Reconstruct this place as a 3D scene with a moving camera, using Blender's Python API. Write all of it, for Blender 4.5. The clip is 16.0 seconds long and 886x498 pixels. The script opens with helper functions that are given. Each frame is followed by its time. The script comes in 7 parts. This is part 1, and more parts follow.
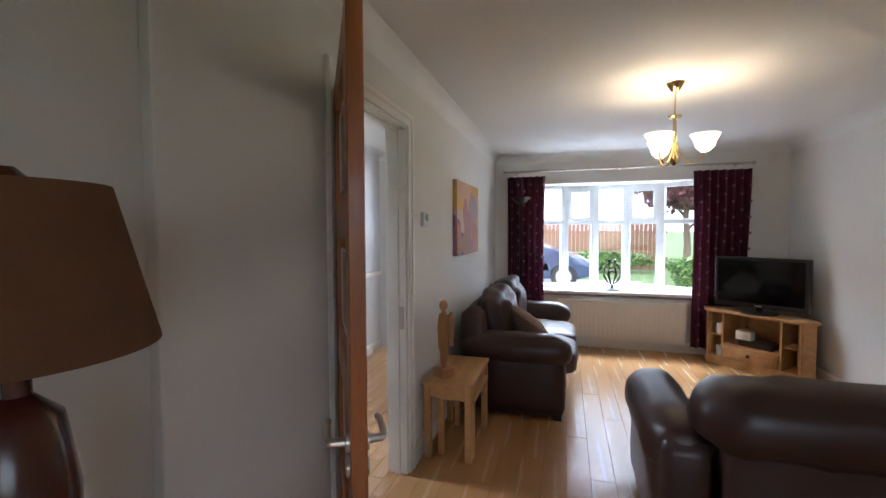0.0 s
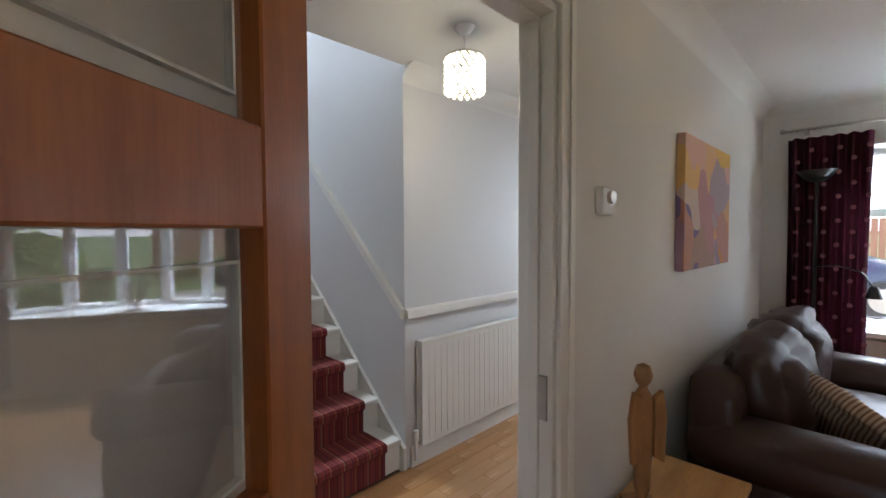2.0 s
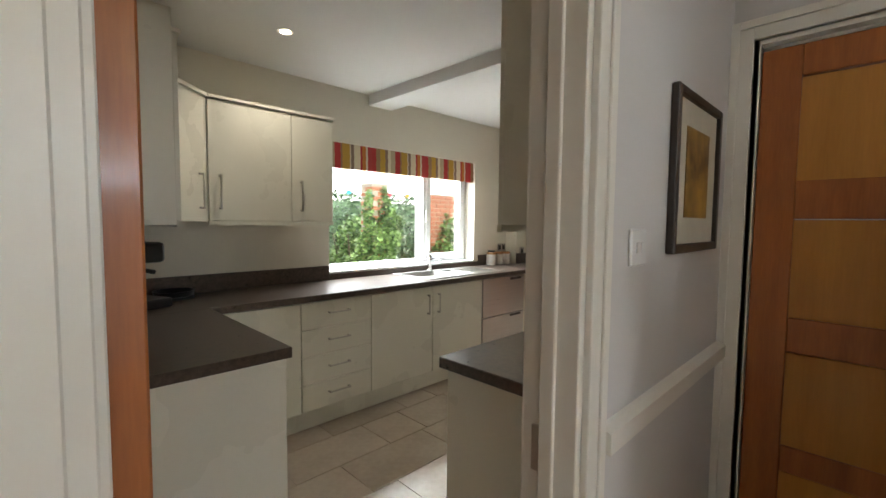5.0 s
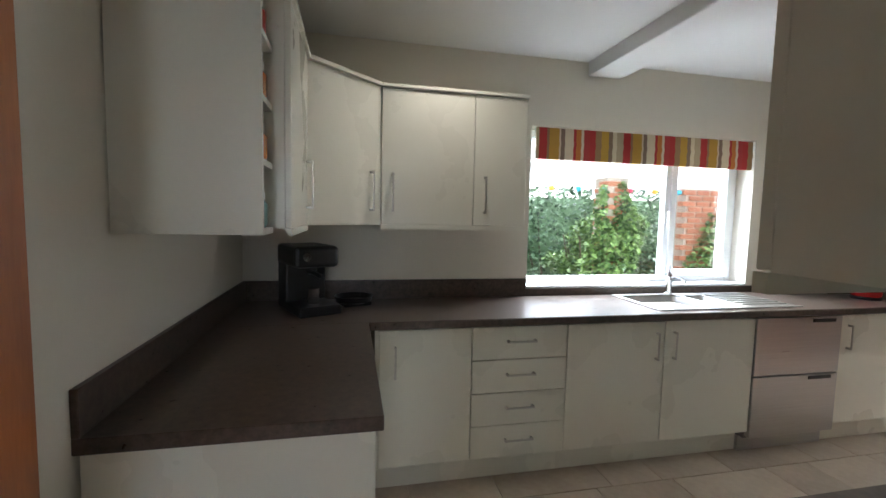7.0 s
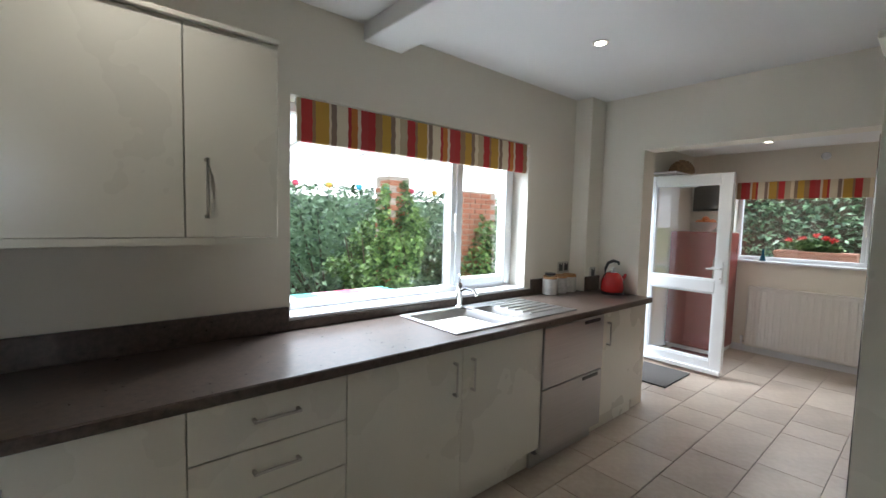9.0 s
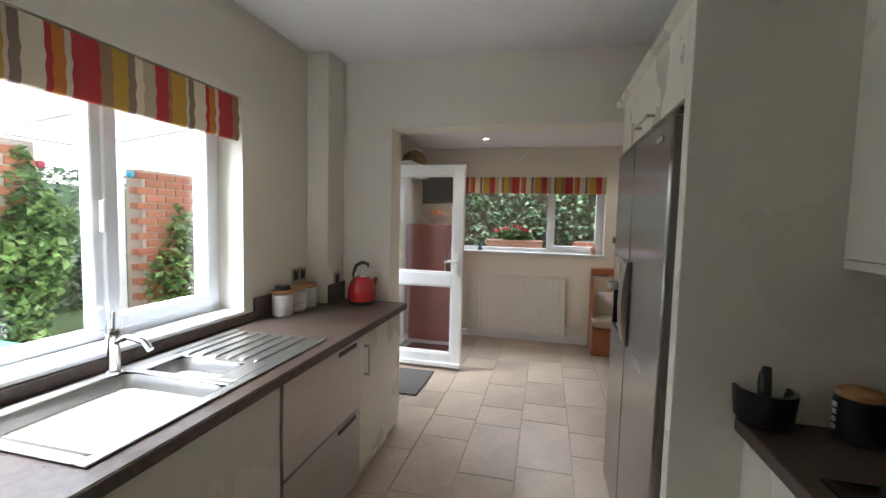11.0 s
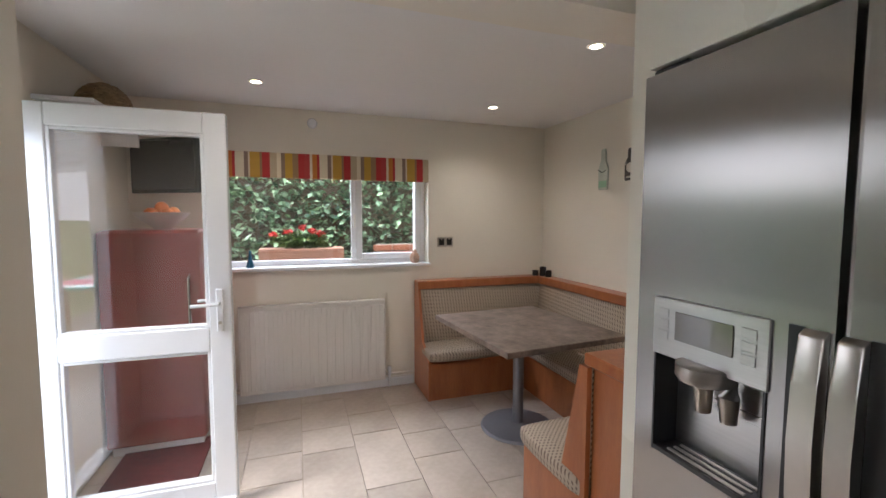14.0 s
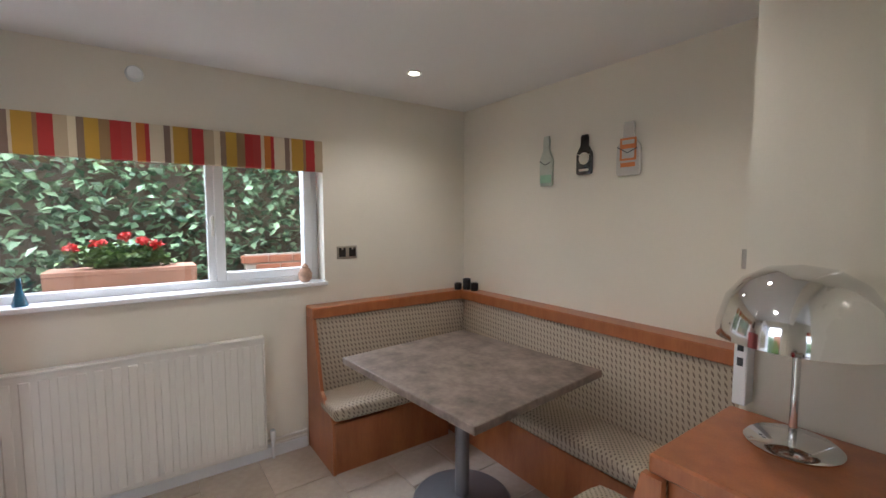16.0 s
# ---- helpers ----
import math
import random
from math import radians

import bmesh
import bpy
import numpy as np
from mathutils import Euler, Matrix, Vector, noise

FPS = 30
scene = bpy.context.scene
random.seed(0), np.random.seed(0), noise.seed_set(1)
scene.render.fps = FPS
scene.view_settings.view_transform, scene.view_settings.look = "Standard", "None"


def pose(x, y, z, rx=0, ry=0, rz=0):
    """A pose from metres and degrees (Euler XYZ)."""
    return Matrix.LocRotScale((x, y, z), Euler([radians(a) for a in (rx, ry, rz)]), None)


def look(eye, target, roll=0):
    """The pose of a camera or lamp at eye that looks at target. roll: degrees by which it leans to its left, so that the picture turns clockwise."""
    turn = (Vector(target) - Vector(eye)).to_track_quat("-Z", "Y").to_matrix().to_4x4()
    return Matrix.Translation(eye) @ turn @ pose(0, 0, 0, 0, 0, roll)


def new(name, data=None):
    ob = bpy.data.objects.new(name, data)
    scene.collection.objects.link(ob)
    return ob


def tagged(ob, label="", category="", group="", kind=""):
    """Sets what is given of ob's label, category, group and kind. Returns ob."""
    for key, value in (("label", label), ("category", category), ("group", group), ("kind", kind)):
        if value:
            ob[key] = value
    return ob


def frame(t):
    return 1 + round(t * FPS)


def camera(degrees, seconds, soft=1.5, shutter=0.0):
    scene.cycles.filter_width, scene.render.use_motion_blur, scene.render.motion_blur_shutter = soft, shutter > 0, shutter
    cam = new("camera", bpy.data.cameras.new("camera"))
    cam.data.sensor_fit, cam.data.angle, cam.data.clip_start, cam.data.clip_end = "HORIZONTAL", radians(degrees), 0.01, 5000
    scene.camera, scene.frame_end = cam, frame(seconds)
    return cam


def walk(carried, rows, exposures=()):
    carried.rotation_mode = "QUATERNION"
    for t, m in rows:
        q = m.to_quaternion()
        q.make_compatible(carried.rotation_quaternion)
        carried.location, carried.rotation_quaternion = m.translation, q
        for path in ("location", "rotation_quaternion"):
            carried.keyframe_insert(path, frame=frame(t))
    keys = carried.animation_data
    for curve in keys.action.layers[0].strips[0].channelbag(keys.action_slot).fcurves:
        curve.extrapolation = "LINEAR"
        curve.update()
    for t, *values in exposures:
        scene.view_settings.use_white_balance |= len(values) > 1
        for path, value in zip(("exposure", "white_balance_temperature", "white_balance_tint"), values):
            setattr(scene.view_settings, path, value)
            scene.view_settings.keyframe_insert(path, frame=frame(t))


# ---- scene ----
cam = camera(92.1, 16.0)
PATH = [
    (0, (0.114, 0.146, 1.433), (-0.441, 2.065, 1.344), -0.2),
    (0.5, (0.106, 0.473, 1.436), (-0.469, 2.387, 1.347), -0.1),
    (1, (0.049, 0.809, 1.434), (-0.684, 2.668, 1.344), -0.1),
    (1.5, (-0.043, 1.112, 1.411), (-1.083, 2.818, 1.327), -0.4),
    (2, (-0.144, 1.376, 1.402), (-1.558, 2.788, 1.324), -0.3),
    (2.5, (-0.273, 1.589, 1.409), (-1.996, 2.601, 1.319), -0.5),
    (3, (-0.499, 1.825, 1.382), (-2.436, 2.313, 1.293), -0.3),
    (3.5, (-0.7, 1.921, 1.384), (-2.698, 1.931, 1.287), -0.1),
    (4, (-0.897, 1.898, 1.386), (-2.816, 1.345, 1.266), 0.3),
    (4.5, (-1.103, 1.79, 1.379), (-2.812, 0.758, 1.247), 0.5),
    (5, (-1.257, 1.662, 1.384), (-2.663, 0.245, 1.259), 0.6),
    (5.2, (-1.323, 1.618, 1.382), (-2.603, 0.086, 1.256), 0.5),
    (7.3, (-1.933, 1.108, 1.45), (-2.33, -0.846, 1.29), 1.4),
    (7.5, (-1.958, 1.024, 1.459), (-2.409, -0.917, 1.292), 1.3),
    (8, (-2.058, 0.841, 1.458), (-2.758, -1.025, 1.295), 1.2),
    (8.5, (-2.172, 0.705, 1.445), (-3.159, -1.029, 1.3), 1.2),
    (9, (-2.265, 0.593, 1.461), (-3.56, -0.925, 1.324), 1.5),
    (9.5, (-2.398, 0.465, 1.445), (-3.935, -0.808, 1.312), 1.3),
    (10, (-2.566, 0.325, 1.449), (-4.297, -0.669, 1.313), 1.5),
    (12.5, (-3.695, -0.274, 1.474), (-5.685, -0.127, 1.329), 0.4),
    (13, (-3.99, -0.335, 1.475), (-5.957, -0.018, 1.332), 0.2),
    (13.5, (-4.309, -0.377, 1.472), (-6.246, 0.1, 1.33), 0.1),
    (14, (-4.608, -0.398, 1.474), (-6.497, 0.245, 1.332), 0.1),
    (14.5, (-4.881, -0.405, 1.462), (-6.703, 0.411, 1.333), 0.0),
    (15, (-5.125, -0.364, 1.466), (-6.879, 0.586, 1.337), -0.1),
    (15.5, (-5.317, -0.32, 1.474), (-7.022, 0.718, 1.341), -0.1),
    (16, (-5.51, -0.285, 1.5), (-7.135, 0.871, 1.352), -0.1),
]
walk(cam, [(t, look(eye, target, roll)) for t, eye, target, roll in PATH], exposures=[(0, 1.45, 5600, 10), (1, 1.1, 5700, 10), (2, 1.2, 5900, 10), (3.5, 1.62, 6500, 10), (4.2, 1.65, 6900, 10), (5, 1.52, 6600, 7), (8, 1.3, 5800, 9), (9.5, 0.9, 5900, 9), (12.5, 0.95, 6250, 14), (14, 1.15, 6050, 15), (16, 1.22, 5850, 12)])

# ---- light ----
world = bpy.data.worlds.new("sky")
scene.world = world
world.use_nodes = True
wn = world.node_tree
sky = wn.nodes.new("ShaderNodeTexSky")
sky.sky_type = "NISHITA"
sky.sun_disc = False
sky.sun_elevation = radians(42)
sky.sun_rotation = radians(200)
sky.dust_density = 3.0
soften = wn.nodes.new("ShaderNodeMix")
soften.data_type = "RGBA"
soften.inputs["Factor"].default_value = 0.65
soften.inputs["B"].default_value = (14.0, 14.3, 15.0, 1)
wn.links.new(sky.outputs[0], soften.inputs["A"])
wn.links.new(soften.outputs["Result"], wn.nodes["Background"].inputs[0])
wn.nodes["Background"].inputs[1].default_value = 0.15

sun_data = bpy.data.lights.new("sun", "SUN")
sun_data.energy, sun_data.angle, sun_data.color = 1.5, radians(15), (1.0, 0.96, 0.9)
sun = new("sun", sun_data)
sun.matrix_world = look((0, -6, 9), (-3, 2, 0))


def area(name, at, to, w, h, watts, colour=(0.86, 0.94, 1.0)):
    d = bpy.data.lights.new(name, "AREA")
    d.shape, d.size, d.size_y, d.energy, d.color = "RECTANGLE", w, h, watts, colour
    o = new(name, d)
    o.matrix_world = look(at, to)
    return o


def bulb(name, at, watts, radius=0.03, colour=(1.0, 0.82, 0.6)):
    d = bpy.data.lights.new(name, "POINT")
    d.energy, d.shadow_soft_size, d.color = watts, radius, colour
    o = new(name, d)
    o.location = at
    return o


def spot(name, at, watts, colour=(1.0, 0.90, 0.76)):
    d = bpy.data.lights.new(name, "SPOT")
    d.energy, d.shadow_soft_size, d.color = watts, 0.03, colour
    d.spot_size, d.spot_blend = radians(140), 0.9
    o = new(name, d)
    o.location = at
    return o


# Area lamps added outside the openings, out of view, to boost the daylight.
area("window_light_lounge", (0.65, 6.75, 2.75), (0.65, 3.5, 0.6), 2.0, 0.8, 430)
area("window_light_kitchen", (-3.92, -2.25, 2.75), (-3.92, -0.3, 0.9), 1.7, 0.6, 175)
area("window_light_dining", (-9.1, -0.2, 2.55), (-7.2, 0.1, 0.6), 1.7, 0.5, 36)
area("door_light_dining", (-6.4, -2.5, 2.75), (-6.4, -0.6, 0.1), 0.8, 0.8, 18)
area("window_light_stairs", (-5.75, 2.5, 4.55), (-3.3, 2.6, 2.6), 0.9, 0.6, 120)
# Fill lamp without a known source, added outside the unseen front door.
area("fill_light_hall", (-1.45, 5.3, 1.9), (-1.45, 3.0, 0.4), 0.7, 0.6, 16)

# ---- materials ----


def mat(name, base, rough=0.5, metal=0.0, vary=0.08, scale=6.0, bump=0.0, fine=60.0, stretch=(1, 1, 1), coat=0.0, spec=0.5, glow=None, tint=None, objvary=0.0, island=0.0):
    """Paint with blotches at one scale, grain at another and a fine relief."""
    m = bpy.data.materials.new(name)
    m.use_nodes = True
    t = m.node_tree
    b = t.nodes["Principled BSDF"]
    co = t.nodes.new("ShaderNodeTexCoord")
    mp = t.nodes.new("ShaderNodeMapping")
    mp.inputs["Scale"].default_value = stretch
    t.links.new(co.outputs["Object"], mp.inputs[0])
    big = t.nodes.new("ShaderNodeTexNoise")
    big.inputs["Scale"].default_value = scale
    big.inputs["Detail"].default_value = 4
    small = t.nodes.new("ShaderNodeTexNoise")
    small.inputs["Scale"].default_value = fine
    small.inputs["Detail"].default_value = 3
    t.links.new(mp.outputs[0], big.inputs[0])
    t.links.new(mp.outputs[0], small.inputs[0])
    add = t.nodes.new("ShaderNodeMath")
    add.operation = "MULTIPLY_ADD"
    add.inputs[1].default_value = 0.4
    t.links.new(small.outputs[0], add.inputs[0])
    t.links.new(big.outputs[0], add.inputs[2])
    last = add
    if objvary:
        oi = t.nodes.new("ShaderNodeObjectInfo")
        ov = t.nodes.new("ShaderNodeMath")
        ov.operation = "MULTIPLY_ADD"
        ov.inputs[1].default_value = objvary
        t.links.new(oi.outputs["Random"], ov.inputs[0])
        t.links.new(add.outputs[0], ov.inputs[2])
        last = t.nodes.new("ShaderNodeMath")
        last.operation = "DIVIDE"
        last.inputs[1].default_value = 1.0 + objvary
        t.links.new(ov.outputs[0], last.inputs[0])
    if island:
        ge = t.nodes.new("ShaderNodeNewGeometry")
        iv = t.nodes.new("ShaderNodeMath")
        iv.operation = "MULTIPLY_ADD"
        iv.inputs[1].default_value = island
        t.links.new(ge.outputs["Random Per Island"], iv.inputs[0])
        t.links.new(add.outputs[0], iv.inputs[2])
        last = t.nodes.new("ShaderNodeMath")
        last.operation = "DIVIDE"
        last.inputs[1].default_value = 1.0 + island
        t.links.new(iv.outputs[0], last.inputs[0])
    ramp = t.nodes.new("ShaderNodeValToRGB")
    ramp.color_ramp.elements[0].position = 0.4
    ramp.color_ramp.elements[1].position = min(1.0, 1.0 + objvary)
    c2 = tint or tuple(min(1, c * (1 + vary)) for c in base)
    c1 = tuple(c * (1 - vary) for c in base)
    ramp.color_ramp.elements[0].color = (*c1, 1)
    ramp.color_ramp.elements[1].color = (*c2, 1)
    t.links.new(last.outputs[0], ramp.inputs[0])
    t.links.new(ramp.outputs[0], b.inputs["Base Color"])
    b.inputs["Metallic"].default_value = metal
    b.inputs["Specular IOR Level"].default_value = spec
    b.inputs["Coat Weight"].default_value = coat
    b.inputs["Coat Roughness"].default_value = 0.1
    rr = t.nodes.new("ShaderNodeMath")
    rr.operation = "MULTIPLY_ADD"
    rr.inputs[1].default_value = 0.12
    rr.inputs[2].default_value = max(0.02, rough - 0.06)
    t.links.new(big.outputs[0], rr.inputs[0])
    t.links.new(rr.outputs[0], b.inputs["Roughness"])
    if bump:
        bp = t.nodes.new("ShaderNodeBump")
        bp.inputs["Strength"].default_value = bump
        bp.inputs["Distance"].default_value = 0.004
        t.links.new(add.outputs[0], bp.inputs["Height"])
        t.links.new(bp.outputs[0], b.inputs["Normal"])
    if glow:
        b.inputs["Emission Color"].default_value = (*glow[:3], 1)
        b.inputs["Emission Strength"].default_value = glow[3]
    return m


def bands(name, rows, period, axis, rough=0.8, wave=0.02, bump=0.25):
    """Woven stripes across one axis; rows of (end of the stripe from 0 to 1, colour)."""
    m = mat(name, (0.5, 0.5, 0.5), rough, bump=bump, fine=300)
    t = m.node_tree
    b = t.nodes["Principled BSDF"]
    co = t.nodes.new("ShaderNodeTexCoord")
    sep = t.nodes.new("ShaderNodeSeparateXYZ")
    t.links.new(co.outputs["Object"], sep.inputs[0])
    dv = t.nodes.new("ShaderNodeMath")
    dv.operation = "DIVIDE"
    dv.inputs[1].default_value = period
    t.links.new(sep.outputs[axis], dv.inputs[0])
    fr = t.nodes.new("ShaderNodeMath")
    fr.operation = "FRACT"
    t.links.new(dv.outputs[0], fr.inputs[0])
    ramp = t.nodes.new("ShaderNodeValToRGB")
    ramp.color_ramp.interpolation = "CONSTANT"
    e = ramp.color_ramp.elements
    start = 0.0
    for i, (end, colour) in enumerate(rows):
        el = e[0] if i == 0 else e.new(start)
        el.position, el.color = start, (*colour, 1)
        start = end
    e.remove(e[len(e) - 1])
    t.links.new(fr.outputs[0], ramp.inputs[0])
    t.links.new(ramp.outputs[0], b.inputs["Base Color"])
    return m


def glass(name, rough=0.0, tint=(1, 1, 1), alpha=0.12):
    """A pane: clear, with the gloss of glass."""
    m = bpy.data.materials.new(name)
    m.use_nodes = True
    t = m.node_tree
    b = t.nodes["Principled BSDF"]
    tr = t.nodes.new("ShaderNodeBsdfTransparent")
    tr.inputs[0].default_value = (*tint, 1)
    gl = t.nodes.new("ShaderNodeBsdfGlossy")
    gl.inputs["Roughness"].default_value = rough
    lw = t.nodes.new("ShaderNodeLayerWeight")
    lw.inputs[0].default_value = 0.5
    pw = t.nodes.new("ShaderNodeMath")
    pw.operation = "POWER"
    pw.inputs[1].default_value = 3.0
    t.links.new(lw.outputs["Facing"], pw.inputs[0])
    ad = t.nodes.new("ShaderNodeMath")
    ad.operation = "MULTIPLY_ADD"
    ad.inputs[1].default_value = 0.7
    ad.inputs[2].default_value = alpha * 0.6
    ad.use_clamp = True
    t.links.new(pw.outputs[0], ad.inputs[0])
    mx = t.nodes.new("ShaderNodeMixShader")
    t.links.new(ad.outputs[0], mx.inputs[0])
    t.links.new(tr.outputs[0], mx.inputs[1])
    t.links.new(gl.outputs[0], mx.inputs[2])
    t.links.new(mx.outputs[0], t.nodes["Material Output"].inputs[0])
    return m


LOUNGE_PAINT = mat("lounge_paint", (0.70, 0.68, 0.65), 0.75, vary=0.03, scale=1.5, bump=0.05, fine=180)
HALL_PAINT = mat("hall_paint", (0.66, 0.65, 0.65), 0.75, vary=0.03, scale=1.5, bump=0.05, fine=180)
KITCHEN_PAINT = mat("kitchen_paint", (0.74, 0.695, 0.60), 0.75, vary=0.03, scale=1.5, bump=0.05, fine=180)
CEILING = mat("ceiling_paint", (0.74, 0.73, 0.71), 0.85, vary=0.02, scale=1.2, bump=0.08, fine=140)
WHITE = mat("white_gloss_paint", (0.78, 0.76, 0.71), 0.35, vary=0.03, scale=3, fine=40)
UPVC = mat("white_upvc", (0.80, 0.81, 0.82), 0.25, vary=0.02, scale=3)
CREAM = mat("cream_cabinet_lacquer", (0.74, 0.715, 0.62), 0.28, vary=0.02, scale=2, coat=0.15)
ENAMEL = mat("radiator_enamel", (0.74, 0.71, 0.66), 0.35, vary=0.02, scale=2)
OAK = mat("oak_floor", (0.40, 0.20, 0.075), 0.26, vary=0.06, scale=1.6, fine=26, stretch=(9, 0.6, 4), coat=0.25, bump=0.02, tint=(0.47, 0.265, 0.115), objvary=0.5)
OAKX = mat("hall_oak_floor", (0.40, 0.20, 0.075), 0.26, vary=0.06, scale=1.6, fine=26, stretch=(9, 0.6, 4), coat=0.25, bump=0.02, tint=(0.47, 0.265, 0.115), objvary=0.5)
GAP = mat("dark_joint", (0.15, 0.08, 0.038), 0.8)
GROUT = mat("tile_grout", (0.42, 0.35, 0.27), 0.9, fine=200)
TILE = mat("travertine_tile", (0.40, 0.325, 0.255), 0.33, vary=0.16, scale=3.2, fine=26, bump=0.06, tint=(0.53, 0.45, 0.37), objvary=0.3)
DOORWOOD = mat("door_wood", (0.36, 0.105, 0.022), 0.4, vary=0.25, scale=2.2, fine=22, stretch=(9, 9, 0.8), bump=0.05, coat=0.15, tint=(0.48, 0.155, 0.035))
DOORPANEL = mat("door_panel_wood", (0.50, 0.20, 0.026), 0.4, vary=0.14, scale=2.2, fine=22, stretch=(7, 7, 0.6), bump=0.05, coat=0.15, tint=(0.58, 0.26, 0.045))
BENCHWOOD = mat("cherry_bench_wood", (0.36, 0.105, 0.035), 0.35, vary=0.22, scale=2.5, fine=25, stretch=(6, 6, 0.9), bump=0.04, coat=0.2, tint=(0.42, 0.15, 0.052))
PINE = mat("waxed_pine", (0.50, 0.26, 0.09), 0.4, vary=0.2, scale=3, fine=25, stretch=(6, 1, 6), bump=0.04, coat=0.1, tint=(0.62, 0.36, 0.15))
LEATHER = mat("brown_leather", (0.034, 0.013, 0.010), 0.40, vary=0.3, scale=5, fine=150, bump=0.25, coat=0.04, tint=(0.052, 0.021, 0.016))
WORKTOP = mat("stone_laminate", (0.050, 0.034, 0.026), 0.30, vary=0.3, scale=42, fine=130, tint=(0.11, 0.078, 0.060))
TABLETOP = mat("marbled_laminate", (0.10, 0.07, 0.055), 0.42, vary=0.4, scale=9, fine=40, bump=0.03, tint=(0.30, 0.235, 0.195))
STEEL = mat("brushed_steel", (0.46, 0.45, 0.44), 0.30, metal=1.0, vary=0.08, scale=2, fine=60, stretch=(1, 1, 60), bump=0.02)
CHROME = mat("chrome", (0.75, 0.75, 0.75), 0.08, metal=1.0, vary=0.02)
SATIN = mat("satin_nickel", (0.52, 0.49, 0.45), 0.3, metal=1.0, vary=0.05)
BRASS = mat("polished_brass", (0.70, 0.50, 0.22), 0.16, metal=1.0, vary=0.05)
BLACK = mat("black_plastic", (0.012, 0.012, 0.014), 0.3, vary=0.2)
SCREEN = mat("dark_screen", (0.004, 0.004, 0.005), 0.08, vary=0.1)
PLUM = mat("plum_curtain", (0.085, 0.008, 0.030), 0.75, vary=0.35, scale=10, fine=120, bump=0.3, tint=(0.13, 0.015, 0.05))
PLUMSPOT = mat("curtain_motif", (0.26, 0.10, 0.13), 0.6, vary=0.2)
RUG = mat("carpet_red", (0.14, 0.022, 0.018), 0.95, vary=0.3, scale=30, fine=300, bump=0.5)
GREYMETAL = mat("grey_painted_steel", (0.21, 0.21, 0.23), 0.4, metal=0.6, vary=0.08)
RED = mat("red_enamel", (0.38, 0.012, 0.012), 0.16, vary=0.05, coat=0.5)
CERAMIC = mat("white_ceramic", (0.72, 0.70, 0.66), 0.3, vary=0.06)
TERRACOTTA = mat("terracotta", (0.40, 0.20, 0.13), 0.8, vary=0.15, scale=12, bump=0.2)
BRICK = mat("red_brick", (0.34, 0.125, 0.065), 0.85, vary=0.25, scale=8, fine=60, bump=0.4, objvary=0.3)
MORTAR = mat("mortar", (0.36, 0.31, 0.26), 0.95, bump=0.3)
LEAF = mat("leaf_green", (0.07, 0.17, 0.035), 0.5, vary=0.5, scale=3, fine=20, tint=(0.30, 0.46, 0.13), island=0.9)
LEAFDARK = mat("ivy_green", (0.05, 0.13, 0.06), 0.32, vary=0.5, scale=4, fine=20, tint=(0.33, 0.48, 0.27), island=1.0)
LEAFPURPLE = mat("copper_leaf", (0.10, 0.03, 0.045), 0.5, vary=0.4, scale=3, tint=(0.17, 0.06, 0.07))
GRASS = mat("lawn", (0.12, 0.18, 0.06), 0.9, vary=0.3, scale=2, fine=60, bump=0.5)
PAVING = mat("concrete_paving", (0.36, 0.34, 0.31), 0.9, vary=0.12, scale=2, fine=50, bump=0.2)
FENCEWOOD = mat("fence_wood", (0.23, 0.115, 0.075), 0.85, vary=0.2, scale=3, stretch=(5, 5, 0.6), bump=0.2)
BARK = mat("bark", (0.12, 0.085, 0.06), 0.9, vary=0.3, scale=10, bump=0.5)
PANE = glass("window_glass")
LEADGLASS = glass("door_glass", rough=0.02, alpha=0.14)
FROST = mat("etched_line", (0.6, 0.62, 0.6), 0.5)

# ---- builders ----


def box(bm, x0, x1, y0, y1, z0, z1, bevel=0.0, seg=1):
    made = bmesh.ops.create_cube(bm, size=1.0)["verts"]
    for v in made:
        v.co = Vector(((x0 + x1) / 2 + v.co.x * abs(x1 - x0), (y0 + y1) / 2 + v.co.y * abs(y1 - y0), (z0 + z1) / 2 + v.co.z * abs(z1 - z0)))
    if bevel:
        edges = list({e for v in made for e in v.link_edges})
        bmesh.ops.bevel(bm, geom=edges, offset=bevel, segments=seg, affect="EDGES", profile=0.5)
    return bm


def boxes(*rows, bevel=0.0, seg=1):
    bm = bmesh.new()
    for r in rows:
        box(bm, *r, bevel=bevel, seg=seg)
    return bm


def lathe(profile, seg=24, bm=None, at=(0, 0, 0), cap=True):
    """Turned shape from (radius, height) rows."""
    bm = bm or bmesh.new()
    rings = []
    for r, z in profile:
        rings.append([bm.verts.new((at[0] + max(r, 1e-4) * math.cos(2 * math.pi * i / seg), at[1] + max(r, 1e-4) * math.sin(2 * math.pi * i / seg), at[2] + z)) for i in range(seg)])
    for a, b in zip(rings, rings[1:]):
        for i in range(seg):
            bm.faces.new((a[i], a[(i + 1) % seg], b[(i + 1) % seg], b[i]))
    if cap:
        bm.faces.new(list(reversed(rings[0])))
        bm.faces.new(rings[-1])
    return bm


